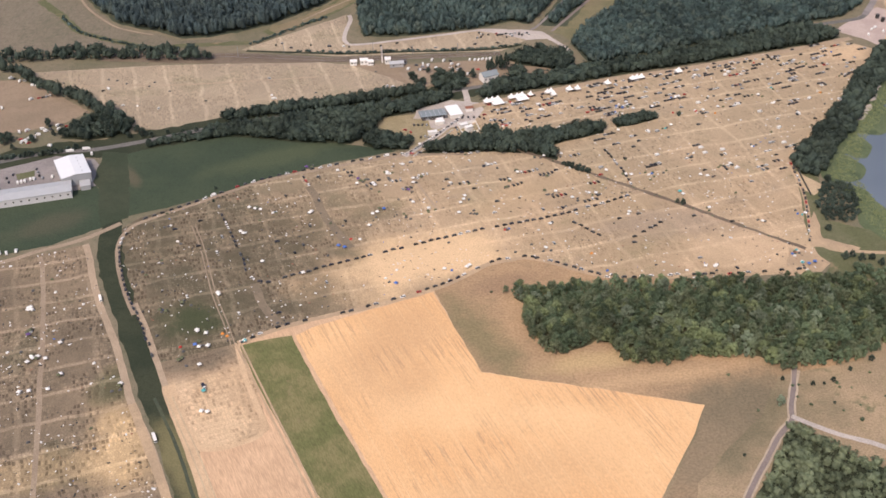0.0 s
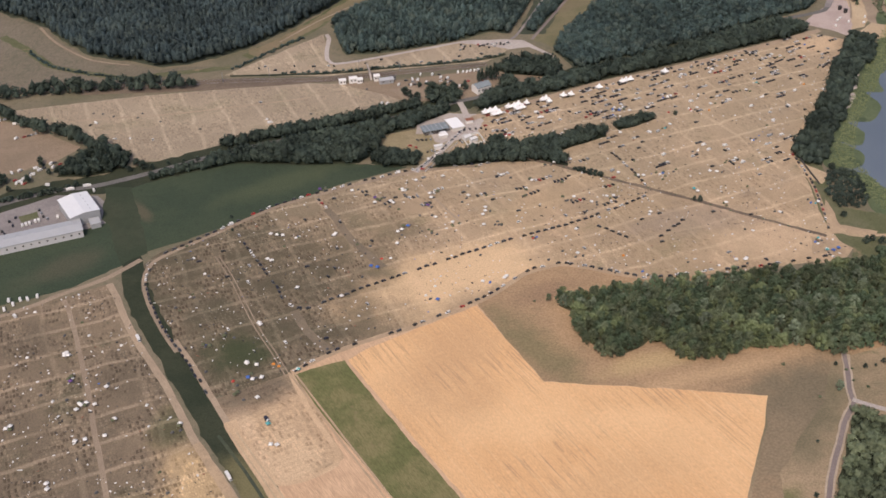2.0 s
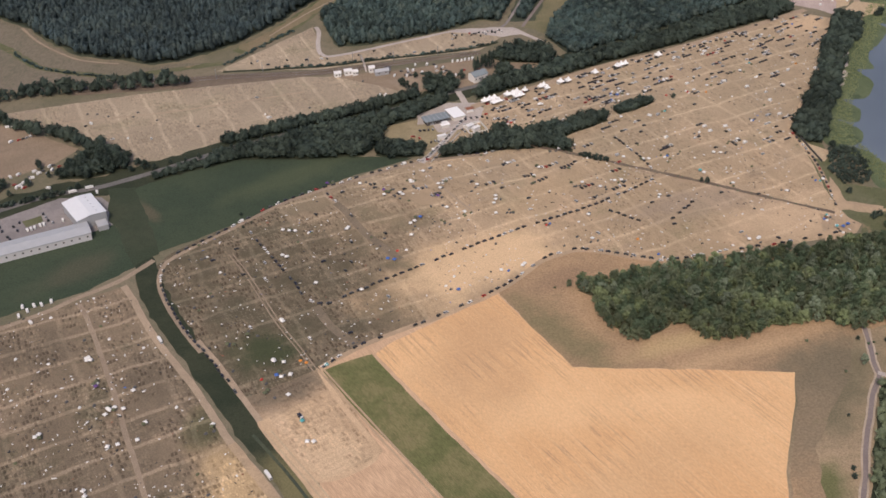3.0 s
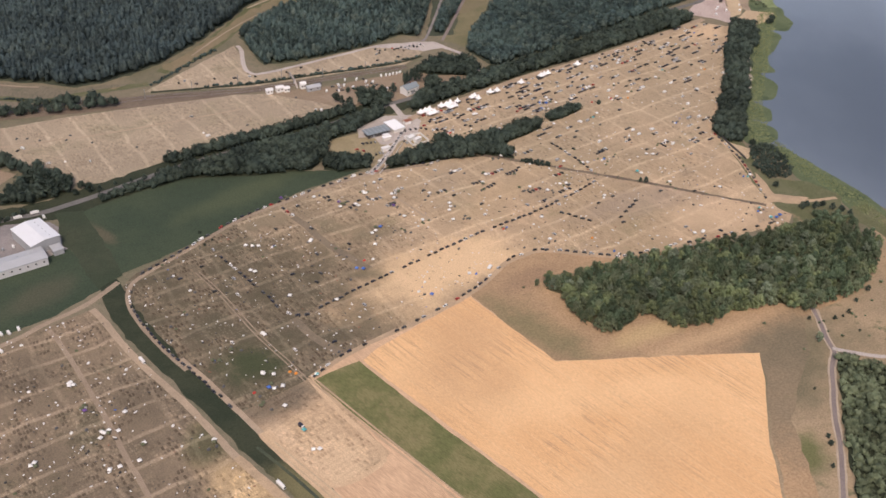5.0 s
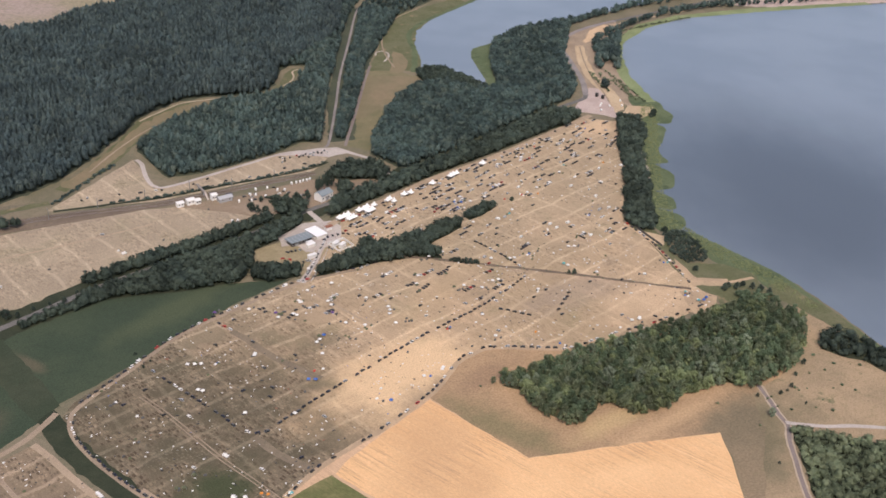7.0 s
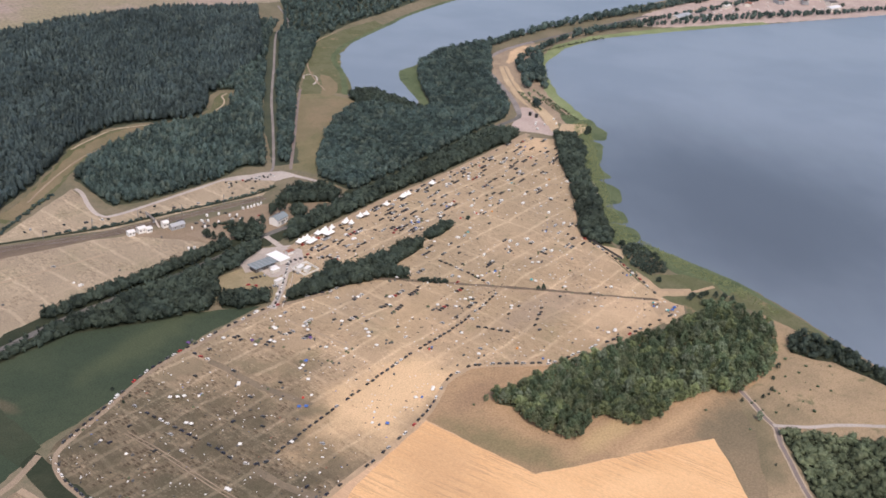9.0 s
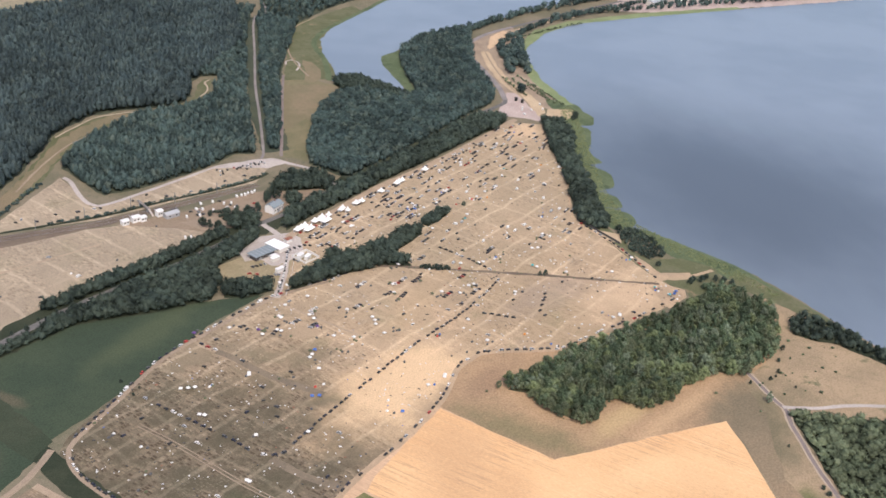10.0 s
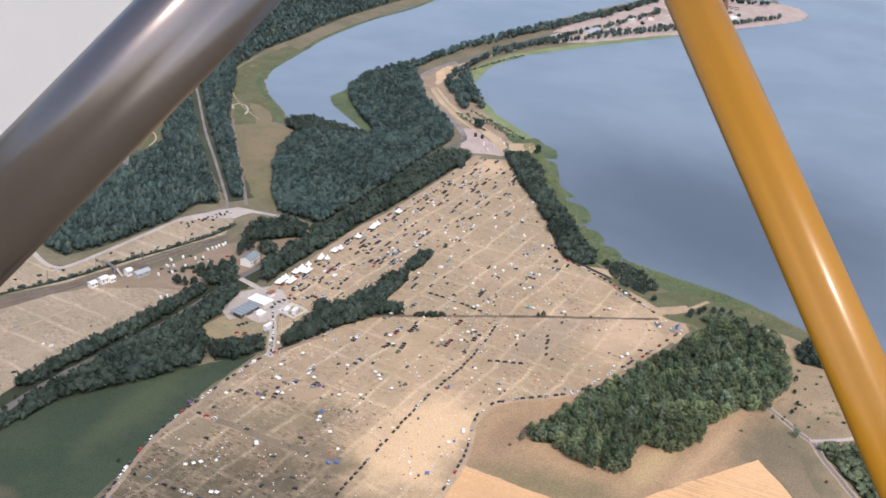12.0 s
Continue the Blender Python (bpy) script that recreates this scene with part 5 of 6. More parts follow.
MEADOW_TREES = [(246, 590, 0.6), (168, 678, 0.42), (149, 564, 0.5), (146, 566, 0.38), (162, 386, 0.55), (123, 321, 0.3), (121, 316, 0.34), (113, 303, 0.3), (137, 353, 0.22), (168, 404, 0.3), (182, 400, 0.35), (230, 535, 0.5), (231, 506, 0.6), (236, 508, 0.5), (240, 504, 0.62), (246, 505, 0.5), (250, 500, 0.55), (254, 496, 0.55), (257, 491, 0.5), (207, 421, 0.4), (204, 411, 0.3), (217, 418, 0.45), (193, 403, 0.35), (188, 401, 0.2), (189, 387, 0.22), (-141, 571, 0.22), (-142, 585, 0.3), (-186, 657, 0.35), (-176, 659, 0.3), (-167, 660, 0.4), (-158, 667, 0.3), (-146, 670, 0.35), (-135, 674, 0.4), (-136, 575, 0.2)]
for x, y, s in WEST_TREES + FACTORY_TREES + STATION_TREES + MEADOW_TREES:
    tree(int(rnd.choice([7, 8])) if y != 386 else 6, x, y, s, rnd.uniform(0, 360), "silver-leaved bush beside the road" if y == 386 else "single dark green tree" if s > 0.5 else "low round dark bush on dry grass")

# green patch, dark ditch line and other marks on the meadow
strip("ditch_line", [(51, 634), (86, 610), (118, 587), (150, 564), (180, 541), (212, 517)], 3.0, 0.14, M["ballast"], "brown overgrown ditch across the meadow", "ditch", 0.9)
rnd = np.random.default_rng(77)
woods("ditch_weeds", [(x + rnd.uniform(-0.8, 0.8), y + rnd.uniform(-0.8, 0.8)) for x, y, a in along([(51, 634), (86, 610), (118, 587), (150, 564), (180, 541), (205, 522)], 2.6) if rnd.random() < 0.55], far_crown, M["leaf_deep"], "low weeds in the ditch", "weeds", 0.15, 0.5, 78, 1.3)

# ---- vehicles ----


def slab(bm, prof, half, pinch=1.0):
    """A side profile (x, z) given width; pinch narrows it towards its top."""
    top = max(z for x, z in prof)
    low = min(z for x, z in prof)
    side = []
    for s in (-1, 1):
        side.append([bm.verts.new((x, s * half * (1 - (1 - pinch) * (z - low) / (top - low)), z)) for x, z in prof])
    bm.faces.new(side[0])
    bm.faces.new(side[1][::-1])
    n = len(prof)
    for i in range(n):
        bm.faces.new((side[0][(i + 1) % n], side[0][i], side[1][i], side[1][(i + 1) % n]))
    bmesh.ops.recalc_face_normals(bm, faces=bm.faces)
    return bm


def finish(name, bm, material):
    me = bpy.data.meshes.new(name)
    bm.to_mesh(me)
    bm.free()
    me.materials.append(material)
    return me


def wheel_mesh(r, w):
    bm = bmesh.new()
    bmesh.ops.create_cone(bm, segments=12, radius1=r, radius2=r, depth=w, cap_ends=True, matrix=Matrix.Rotation(radians(90), 4, "X"))
    return finish("wheel", bm, M["tyre"])


WHEEL, BIG_WHEEL = wheel_mesh(0.3, 0.2), wheel_mesh(0.46, 0.28)


def wheels(ob, data, xs, y, r):
    for x in xs:
        for s in (-1, 1):
            part("wheel", data, None, ob, at=pose(x, s * y, r))


def car(colour, word, kind=0):
    """A parked car, its nose towards +x."""
    ob = thing("car", 0, 0, -50, 0, f"{word} parked on dry grass", "car")
    if kind == 0:
        body = [(-1.85, 0.32), (1.8, 0.3), (1.9, 0.5), (1.82, 0.72), (0.85, 0.86), (-1.75, 0.92), (-1.92, 0.6)]
        cab = [(-1.7, 0.9), (0.95, 0.85), (0.25, 1.33), (-1.2, 1.36)]
        top = [(-1.28, 1.355), (0.3, 1.325), (0.2, 1.39), (-1.15, 1.42)]
    else:
        body = [(-1.95, 0.32), (1.85, 0.3), (1.95, 0.52), (1.85, 0.78), (1.0, 0.92), (-1.9, 0.98), (-2.0, 0.6)]
        cab = [(-1.85, 0.96), (1.1, 0.92), (0.45, 1.5), (-1.7, 1.52)]
        top = [(-1.75, 1.515), (0.5, 1.495), (0.38, 1.57), (-1.62, 1.6)]
    bm = slab(bmesh.new(), body, 0.80)
    bmesh.ops.bevel(bm, geom=[e for e in bm.edges if e.calc_face_angle(0) > 0.9], offset=0.06, segments=1, affect="EDGES")
    part("body", finish("body", bm, colour), None, ob)
    part("glazing", finish("glazing", slab(bmesh.new(), cab, 0.76, 0.82), M["glass"]), None, ob, "dark tinted windows")
    part("roof", finish("roof", slab(bmesh.new(), top, 0.63, 0.94), colour), None, ob)
    wheels(ob, WHEEL, (-1.2, 1.2), 0.73, 0.3)
    return ob


def van(colour, word):
    ob = thing("van", 0, 0, -50, 0, f"{word} parked among the tents", "van")
    bm = slab(bmesh.new(), [(-2.4, 0.4), (2.35, 0.38), (2.45, 0.8), (2.3, 1.15), (1.75, 1.32), (1.3, 2.2), (-2.3, 2.3), (-2.42, 2.1)], 0.95, 0.94)
    bmesh.ops.bevel(bm, geom=[e for e in bm.edges if e.calc_face_angle(0) > 0.9], offset=0.08, segments=1, affect="EDGES")
    part("body", finish("body", bm, colour), None, ob)
    part("windscreen", finish("windscreen", slab(bmesh.new(), [(1.86, 1.3), (1.9, 1.32), (1.42, 2.1), (1.38, 2.08)], 0.84, 0.96), M["glass"]), None, ob, "dark windscreen")
    for s in (-1, 1):
        part("side_window", finish("side_window", box(bmesh.new(), 0.9, s * 0.945, 1.35, 0.8, 0.04, 0.55), M["glass"]), None, ob, "dark side window")
    wheels(ob, WHEEL, (-1.5, 1.6), 0.86, 0.3)
    return ob


def lorry(x, y, turn, label, cargo="white", length=6.5):
    ob = thing("lorry", x, y, 0.14, turn, label, "lorry")
    part("cargo_box", box(bmesh.new(), -0.9, 0, 0.9, length, 2.3, 2.3, 0.06), M[cargo], ob)
    part("cab", slab(bmesh.new(), [(length / 2 - 0.8, 0.6), (length / 2 + 0.9, 0.6), (length / 2 + 0.95, 1.5), (length / 2 + 0.6, 2.6), (length / 2 - 0.8, 2.7)], 1.05, 0.95), M["white"], ob)
    part("windscreen", slab(bmesh.new(), [(length / 2 + 0.97, 1.55), (length / 2 + 1.0, 1.56), (length / 2 + 0.68, 2.45), (length / 2 + 0.65, 2.44)], 0.95), M["glass"], ob, "dark windscreen")
    part("chassis", box(bmesh.new(), 0, 0, 0.55, length + 0.6, 0.9, 0.3), M["black"], ob)
    wheels(ob, BIG_WHEEL, (-length / 2 + 0.3, -length / 2 + 1.4, length / 2 + 0.1), 0.95, 0.46)
    ob.scale = (0.62, 0.62, 0.62)
    return ob


CARS = [(car(M["black"], "black hatchback"), 0.27), (car(M["grey"], "dark grey estate car", 1), 0.24), (car(M["navy"], "dark blue hatchback"), 0.10), (car(M["white"], "white hatchback"), 0.13),
        (car(M["silver_paint"], "silver estate car", 1), 0.10), (car(M["red"], "red hatchback"), 0.045), (car(M["white"], "white estate car", 1), 0.08)]
VANS = [van(M["white"], "white camper van"), van(M["silver_paint"], "silver van")]
ODDS = np.array([c[1] for c in CARS])
rnd = np.random.default_rng(17)


COUNT, OVER = [0], {}


def park(x, y, turn, z=0.14, group="", kind=None):
    """One car more; past three hundred they are gathered and joined."""
    k = int(rnd.choice(len(CARS), p=ODDS / ODDS.sum())) if kind is None else kind
    COUNT[0] += 1
    if COUNT[0] > 300:
        OVER.setdefault(k, []).append((x, y, z, turn))
        return None
    c = copy_thing(CARS[k][0], pose(x, y, z, 0, 0, turn + (180 if rnd.random() < 0.5 else 0) + rnd.normal(0, 2.5)))
    if group:
        tagged(c, group=group)
    return c


for base, k in [(c, 0.78) for c, o in CARS] + [(v, 0.74) for v in VANS]:
    for o in base.children:
        o.matrix_basis = Matrix.Scale(k, 4) @ o.matrix_basis

# queues of parked cars along the tracks
QUEUES = [
    ([(20, 629), (-14, 629), (-40, 624), (-78, 611), (-114, 597), (-149, 573), (-181, 551)], 5.6, 0.85, "cars along the north track"),
    ([(-187, 536), (-188, 522), (-182, 500), (-174, 479), (-161, 452), (-149, 426)], 4.7, 0.9, "cars along the west track"),
    ([(-97, 488), (-86, 493), (-53, 508), (-19, 522), (14, 535), (34, 542), (70, 553), (117, 575)], 4.7, 0.86, "cars across the meadow"),
    ([(-104, 437), (-84, 450), (-59, 459), (-40, 466), (-3, 483), (27, 505), (40, 509), (53, 510), (84, 495), (96, 490), (130, 492), (164, 493), (204, 497)], 5.0, 0.72, "cars along the field edge"),
]
SHORT_QUEUES = [
    ([(-137, 565), (-127, 540), (-117, 516), (-110, 497), (-105, 490), (-97, 488)], 5.0, 0.85, "cars across the west meadow"),
    ([(110, 631), (118, 604), (121, 585)], 4.8, 0.85, "cars between the ditch and hedge"),
    ([(80, 545), (94, 531)], 4.6, 0.9, "short row of cars"),
    ([(20, 628), (50, 635), (62, 637)], 5.5, 0.8, "cars below the hedge"),
    ([(229, 612), (227, 574), (216, 522)], 5.2, 0.75, "cars along the shore fence"),
    ([(-88, 599), (-74, 566)], 5.0, 0.6, "cars beside a lane"),
    ([(60, 706), (100, 721), (131, 731), (182, 745), (264, 774)], 5.4, 0.75, "cars along the service road"),
]
for pts, gap, fill, group in QUEUES + SHORT_QUEUES:
    for x, y, a in along(pts, gap):
        if group == "cars along the north track" and rnd.random() < 0.09:
            tagged(copy_thing(VANS[int(rnd.random() < 0.15)], pose(x, y, 0.14, 0, 0, a + rnd.normal(0, 3))), group="vans along the north track")
        elif rnd.random() < fill:
            dark = group in ("cars along the west track", "cars across the west meadow", "cars across the meadow") and rnd.random() < 0.72
            park(x + rnd.normal(0, 0.25), y + rnd.normal(0, 0.25), a, group=group, kind=int(rnd.integers(3)) if dark else None)
for x, y, a in along([(-22, 627), (-7, 646), (7, 666), (18, 682)], 4.6):
    park(x, y, a, 0.2, "cars on the gravel road", kind=int(rnd.choice([3, 4, 6, 0])))
for i, (x, y) in enumerate([(132, 545), (125, 539), (120, 535), (114, 530), (113, 524), (128, 541)]):
    park(x, y, 10, group="cars side by side")
for x, y in [(-256, 502), (-263, 509), (-256, 517), (-252, 517), (-262, 517), (-259, 513), (-247, 519)]:
    copy_thing(VANS[0], pose(x, y, 0.12, 0, 0, 110 + rnd.normal(0, 8)))

# loose clusters of cars in the northern meadow: counted ones as things, the rest together
ROWS_A = 23.0


def in_camp(x, y):
    return bool(inside(CAMP, np.array([[x, y]]))[0]) and not inside(HEDGE, np.array([[x, y]]))[0]


spots = []
while len(spots) < 410:
    x, y = rnd.uniform(30, 330), rnd.uniform(600, 795)
    dense = 1.0 if y > 0.29 * x + 652 else 0.26
    if y < -0.73 * x + 685 or not in_camp(x, y) or rnd.random() > dense or abs(y - 672) + abs(x - 136) < 22:
        continue
    turn = ROWS_A + (90 if rnd.random() < 0.25 else 0)
    for k in range(int(rnd.integers(1, 4))):
        spots.append((x + 3.0 * k * math.cos(radians(ROWS_A)), y + 3.0 * k * math.sin(radians(ROWS_A)), turn))
for x, y, a in spots:
    park(x, y, a, 0.06, "cars in the northern meadow")
for x, y in [(rnd.uniform(-170, 200), rnd.uniform(450, 620)) for _ in range(170)]:
    if in_camp(x, y) and rnd.random() < 0.3:
        park(x, y, ROWS_A + 90 * (rnd.random() < 0.4), 0.06, "cars among the tents")


def merged(base, poses):
    """The meshes of a thing put down many times, joined by material."""
    groups = {}
    for o in base.children_recursive:
        me = o.data
        v = np.array([w.co[:] for w in me.vertices])
        me.calc_loop_triangles()
        f = np.array([t.vertices[:] for t in me.loop_triangles])
        rel = np.array(o.matrix_basis)
        v = v @ rel[:3, :3].T + rel[:3, 3]
        groups.setdefault(me.materials[0].name, []).append((v, f))
    out = {}
    for key, bits in groups.items():
        v, f = join(bits)
        many = []
        for x, y, z, a in poses:
            c, s = math.cos(radians(a)), math.sin(radians(a))
            many.append((np.stack([v[:, 0] * c - v[:, 1] * s + x, v[:, 0] * s + v[:, 1] * c + y, v[:, 2] + z], 1), f))
        out[key] = join(many)
    return out


lorry(-246, 633, 12, "white lorry parked on the road behind the factory")
lorry(-236, 636, 14, "white lorry waiting behind another by the factory")
for x, y in ((-319, 742), (-311, 737), (-299, 730), (-292, 728), (-294, 708), (-311, 695), (-276, 652), (-273, 664), (-280, 648), (-262, 664)):
    tagged(copy_thing(VANS[0], pose(x, y, 0.08, 0, 0, rnd.uniform(0, 180))), group="vans on the brown field")
for x, y in ((-316, 741), (-308, 738), (-296, 730), (-289, 710), (-282, 714), (-284, 712), (-286, 711), (-283, 662), (-269, 668), (-262, 670), (-265, 660), (-276, 658), (-258, 668), (-268, 664)):
    park(x, y, rnd.uniform(0, 180), 0.08, "cars on the brown field")
lorry(-149, 664, 14, "white lorry with a box body on the road")
lorry(-136, 668, 15, "white lorry driving behind another on the road")
lorry(-136, 367, -66, "long white lorry on the sandy track", length=7.5)
lorry(-187, 473, -68, "white lorry on the broad track")
lorry(-119, 402, -62, "dark blue lorry standing in the meadow", "navy", 4.2)

# ---- tents and camp gear ----


def gazebo(colour, word, s=2.3):
    """An open pavilion: a pitched canopy with a valance on four legs."""
    ob = thing("gazebo", 0, 0, -50, 0, f"{word} pavilion tent on thin legs", "gazebo")
    bm = bmesh.new()
    h = s / 2
    low = [bm.verts.new((x * h, y * h, 2.0)) for x, y in ((-1, -1), (1, -1), (1, 1), (-1, 1))]
    mid = [bm.verts.new((x * h * 0.45, y * h * 0.45, 2.45)) for x, y in ((-1, -1), (1, -1), (1, 1), (-1, 1))]
    tip = bm.verts.new((0, 0, 2.95))
    hem = [bm.verts.new((x * h * 1.01, y * h * 1.01, 1.72)) for x, y in ((-1, -1), (1, -1), (1, 1), (-1, 1))]
    for i in range(4):
        j = (i + 1) % 4
        bm.faces.new((low[i], low[j], mid[j], mid[i]))
        bm.faces.new((mid[i], mid[j], tip))
        bm.faces.new((hem[i], hem[j], low[j], low[i]))
    part("canopy", finish("canopy", bm, colour), None, ob)
    leg = finish("leg", box(bmesh.new(), 0, 0, 0, 0.06, 0.06, 2.05), M["steel"])
    for x, y in ((-1, -1), (1, -1), (1, 1), (-1, 1)):
        part("leg", leg, None, ob, at=pose(x * (h - 0.1), y * (h - 0.1), 0))
    return ob


def dome(colour, word, l=2.2, w=1.6, h=1.1):
    """A dome tent: a flysheet over two crossing poles, with a darker door."""
    ob = thing("tent", 0, 0, -50, 0, f"{word} dome tent on dry grass", "tent")
    bm = bmesh.new()
    rings = []
    for i in range(6):
        t = i / 5 * math.pi / 2
        rings.append([bm.verts.new((l / 2 * math.cos(t) * math.cos(a) * (1 + 0.1 * abs(math.sin(2 * a))), w / 2 * math.cos(t) * math.sin(a) * (1 + 0.1 * abs(math.sin(2 * a))), h * math.sin(t)))
                      for a in (2 * math.pi * k / 12 for k in range(12))] if i < 5 else [bm.verts.new((0, 0, h))])
    for a, b in zip(rings, rings[1:]):
        for k in range(12):
            q = (a[k], a[(k + 1) % 12]) + ((b[(k + 1) % 12], b[k]) if len(b) > 1 else (b[0],))
            bm.faces.new(q)
    part("flysheet", finish("flysheet", bm, colour), None, ob)
    bm = bmesh.new()
    a, b, c = (bm.verts.new(v) for v in ((l * 0.52, -0.35, 0.02), (l * 0.52, 0.35, 0.02), (l * 0.44, 0, 0.85)))
    bm.faces.new((a, b, c))
    bmesh.ops.extrude_face_region(bm, geom=bm.faces[:])
    for v in bm.verts[:3]:
        v.co.x += 0.03
    bmesh.ops.recalc_face_normals(bm, faces=bm.faces)
    part("door", finish("door", bm, M["olive"]), None, ob, "dark zipped door")
    return ob


GAZ = [gazebo(M["white"], "white"), gazebo(M["blue"], "blue"), gazebo(M["teal"], "turquoise"), gazebo(M["olive"], "olive"), gazebo(M["purple"], "dark purple")]
DOMES = [dome(M["white"], "pale"), dome(M["blue"], "blue"), dome(M["olive"], "olive"), dome(M["grey"], "dark grey"), dome(M["teal"], "turquoise"), dome(M["orange"], "orange"), dome(M["red"], "red")]
for base in GAZ + DOMES:
    for o in base.children:
        o.matrix_basis = Matrix.Scale(0.85, 4) @ o.matrix_basis
rnd = np.random.default_rng(29)


def put(base, x, y, z=0.06, group="tents on the camping meadow"):
    return tagged(copy_thing(base, pose(x, y, z, 0, 0, ROWS_A + rnd.normal(0, 25))), group=group)


# camps that stand out
for x, y, kinds in (
        (-47, 596, "dddgk"), (-40, 556, "wwkdb"), (-79, 557, "wwd"), (-113, 561, "wwwkd"), (-59, 519, "bb"), (-28, 487, "bd"), (5, 587, "wdd"), (11, 502, "ww"), (154, 499, "wwwd"), (208, 501, "bbtw"),
        (-20, 572, "wd"), (43, 592, "wk"), (71, 580, "wd"), (-129, 444, "wkww"), (-127, 434, "wwkbdw"), (-125, 418, "w"), (-136, 433, "rd"), (-116, 440, "oo"), (-125, 476, "ww"), (-102, 438, "tw"), (-131, 421, "kkd"),
        (-101, 506, "wd"), (-212, 424, "wwwk"), (-206, 424, "wwk"), (-192, 411, "wk"), (-193, 402, "w"), (-210, 399, "ww"), (-224, 465, "wwww"), (-218, 445, "kkp"), (-243, 411, "wwk"), (-198, 440, "dw"), (-161, 402, "kdw"), (-219, 373, "ww"),
        (-119, 398, "t"), (-116, 384, "ww"), (-140, 470, "kdd"), (-152, 462, "kkd"), (60, 636, "bb"), (148, 575, "tw"), (118, 600, "wkw"), (135, 690, "bwk"), (171, 596, "wdw"), (190, 545, "wdd"),
        (-84, 612, "kdpd"), (43, 586, "kdd"), (67, 577, "dkd"), (86, 571, "ddw"), (16, 573, "wwd"), (15, 555, "wd"), (50, 606, "kdwd"), (31, 611, "wdd"), (-17, 598, "dkw"), (-21, 582, "ddp"), (-62, 607, "wd"), (-34, 596, "dd"), (67, 598, "ddk"), (-50, 591, "pdkw"), (-15, 591, "dw"), (67, 543, "wd"), (61, 517, "wdd")):
    for ch in kinds:
        base = {"w": GAZ[0], "b": GAZ[1], "t": GAZ[2], "k": GAZ[3], "p": GAZ[4], "d": DOMES[3], "g": DOMES[2], "r": DOMES[6], "o": DOMES[5]}[ch]
        put(base, x + rnd.normal(0, 2.2), y + rnd.normal(0, 1.6))
# small groups of cars between the tents, side by side
for x, y, k in ((46, 588, 3), (70, 574, 4), (89, 569, 4), (52, 603, 5), (28, 612, 4), (-14, 600, 3), (-24, 584, 3), (-60, 604, 2), (-31, 593, 3), (64, 600, 4), (-47, 589, 3), (38, 594, 3), (12, 590, 3), (95, 590, 3)):
    for n in range(k):
        park(x + 2.6 * n, y + 1.0 * n + rnd.normal(0, 0.4), ROWS_A + 90 + rnd.normal(0, 6), 0.06, "cars beside the tents")
# scattered tents, singly and in small camps
n = 0
while n < 210:
    x, y = rnd.uniform(-190, 330), rnd.uniform(430, 790)
    if in_camp(x, y) and (y > 600 or rnd.random() < 0.6):
        for k in range(int(rnd.choice([1, 2, 3, 4], p=[0.45, 0.3, 0.15, 0.1]))):
            put((DOMES + GAZ[:1] * 3)[int(rnd.choice(10, p=[0.16, 0.03, 0.26, 0.33, 0.01, 0.01, 0.02, 0.06, 0.06, 0.06]))], x + rnd.normal(0, 1.8), y + rnd.normal(0, 1.4))
            n += 1
n = 0
while n < 34:
    x, y = rnd.uniform(-330, -130), rnd.uniform(330, 520)
    if inside(LEFT, np.array([[x, y]]))[0]:
        put(DOMES[int(rnd.choice([0, 0, 2, 3, 3]))], x, y)
        n += 1
n = 0
while n < 22:
    x, y = rnd.uniform(-300, -30), rnd.uniform(665, 765)
    if inside([(-300, 750), (-40, 755), (-30, 725), (-190, 668), (-214, 672)], np.array([[x, y]]))[0]:
        copy_thing(VANS[0], pose(x, y, 0.06, 0, 0, rnd.uniform(0, 180))) if rnd.random() < 0.2 else put(DOMES[int(rnd.choice([0, 3, 3]))], x, y) if rnd.random() < 0.6 else park(x, y, rnd.uniform(0, 180), 0.06)
        n += 1
n = 0
while n < 26:
    x, y = rnd.uniform(40, 325), rnd.uniform(600, 790)
    if in_camp(x, y):
        tagged(copy_thing(VANS[int(rnd.random() < 0.2)], pose(x, y, 0.06, 0, 0, ROWS_A + 90 * (rnd.random() < 0.3) + rnd.normal(0, 8))), group="vans on the northern meadow")
        n += 1

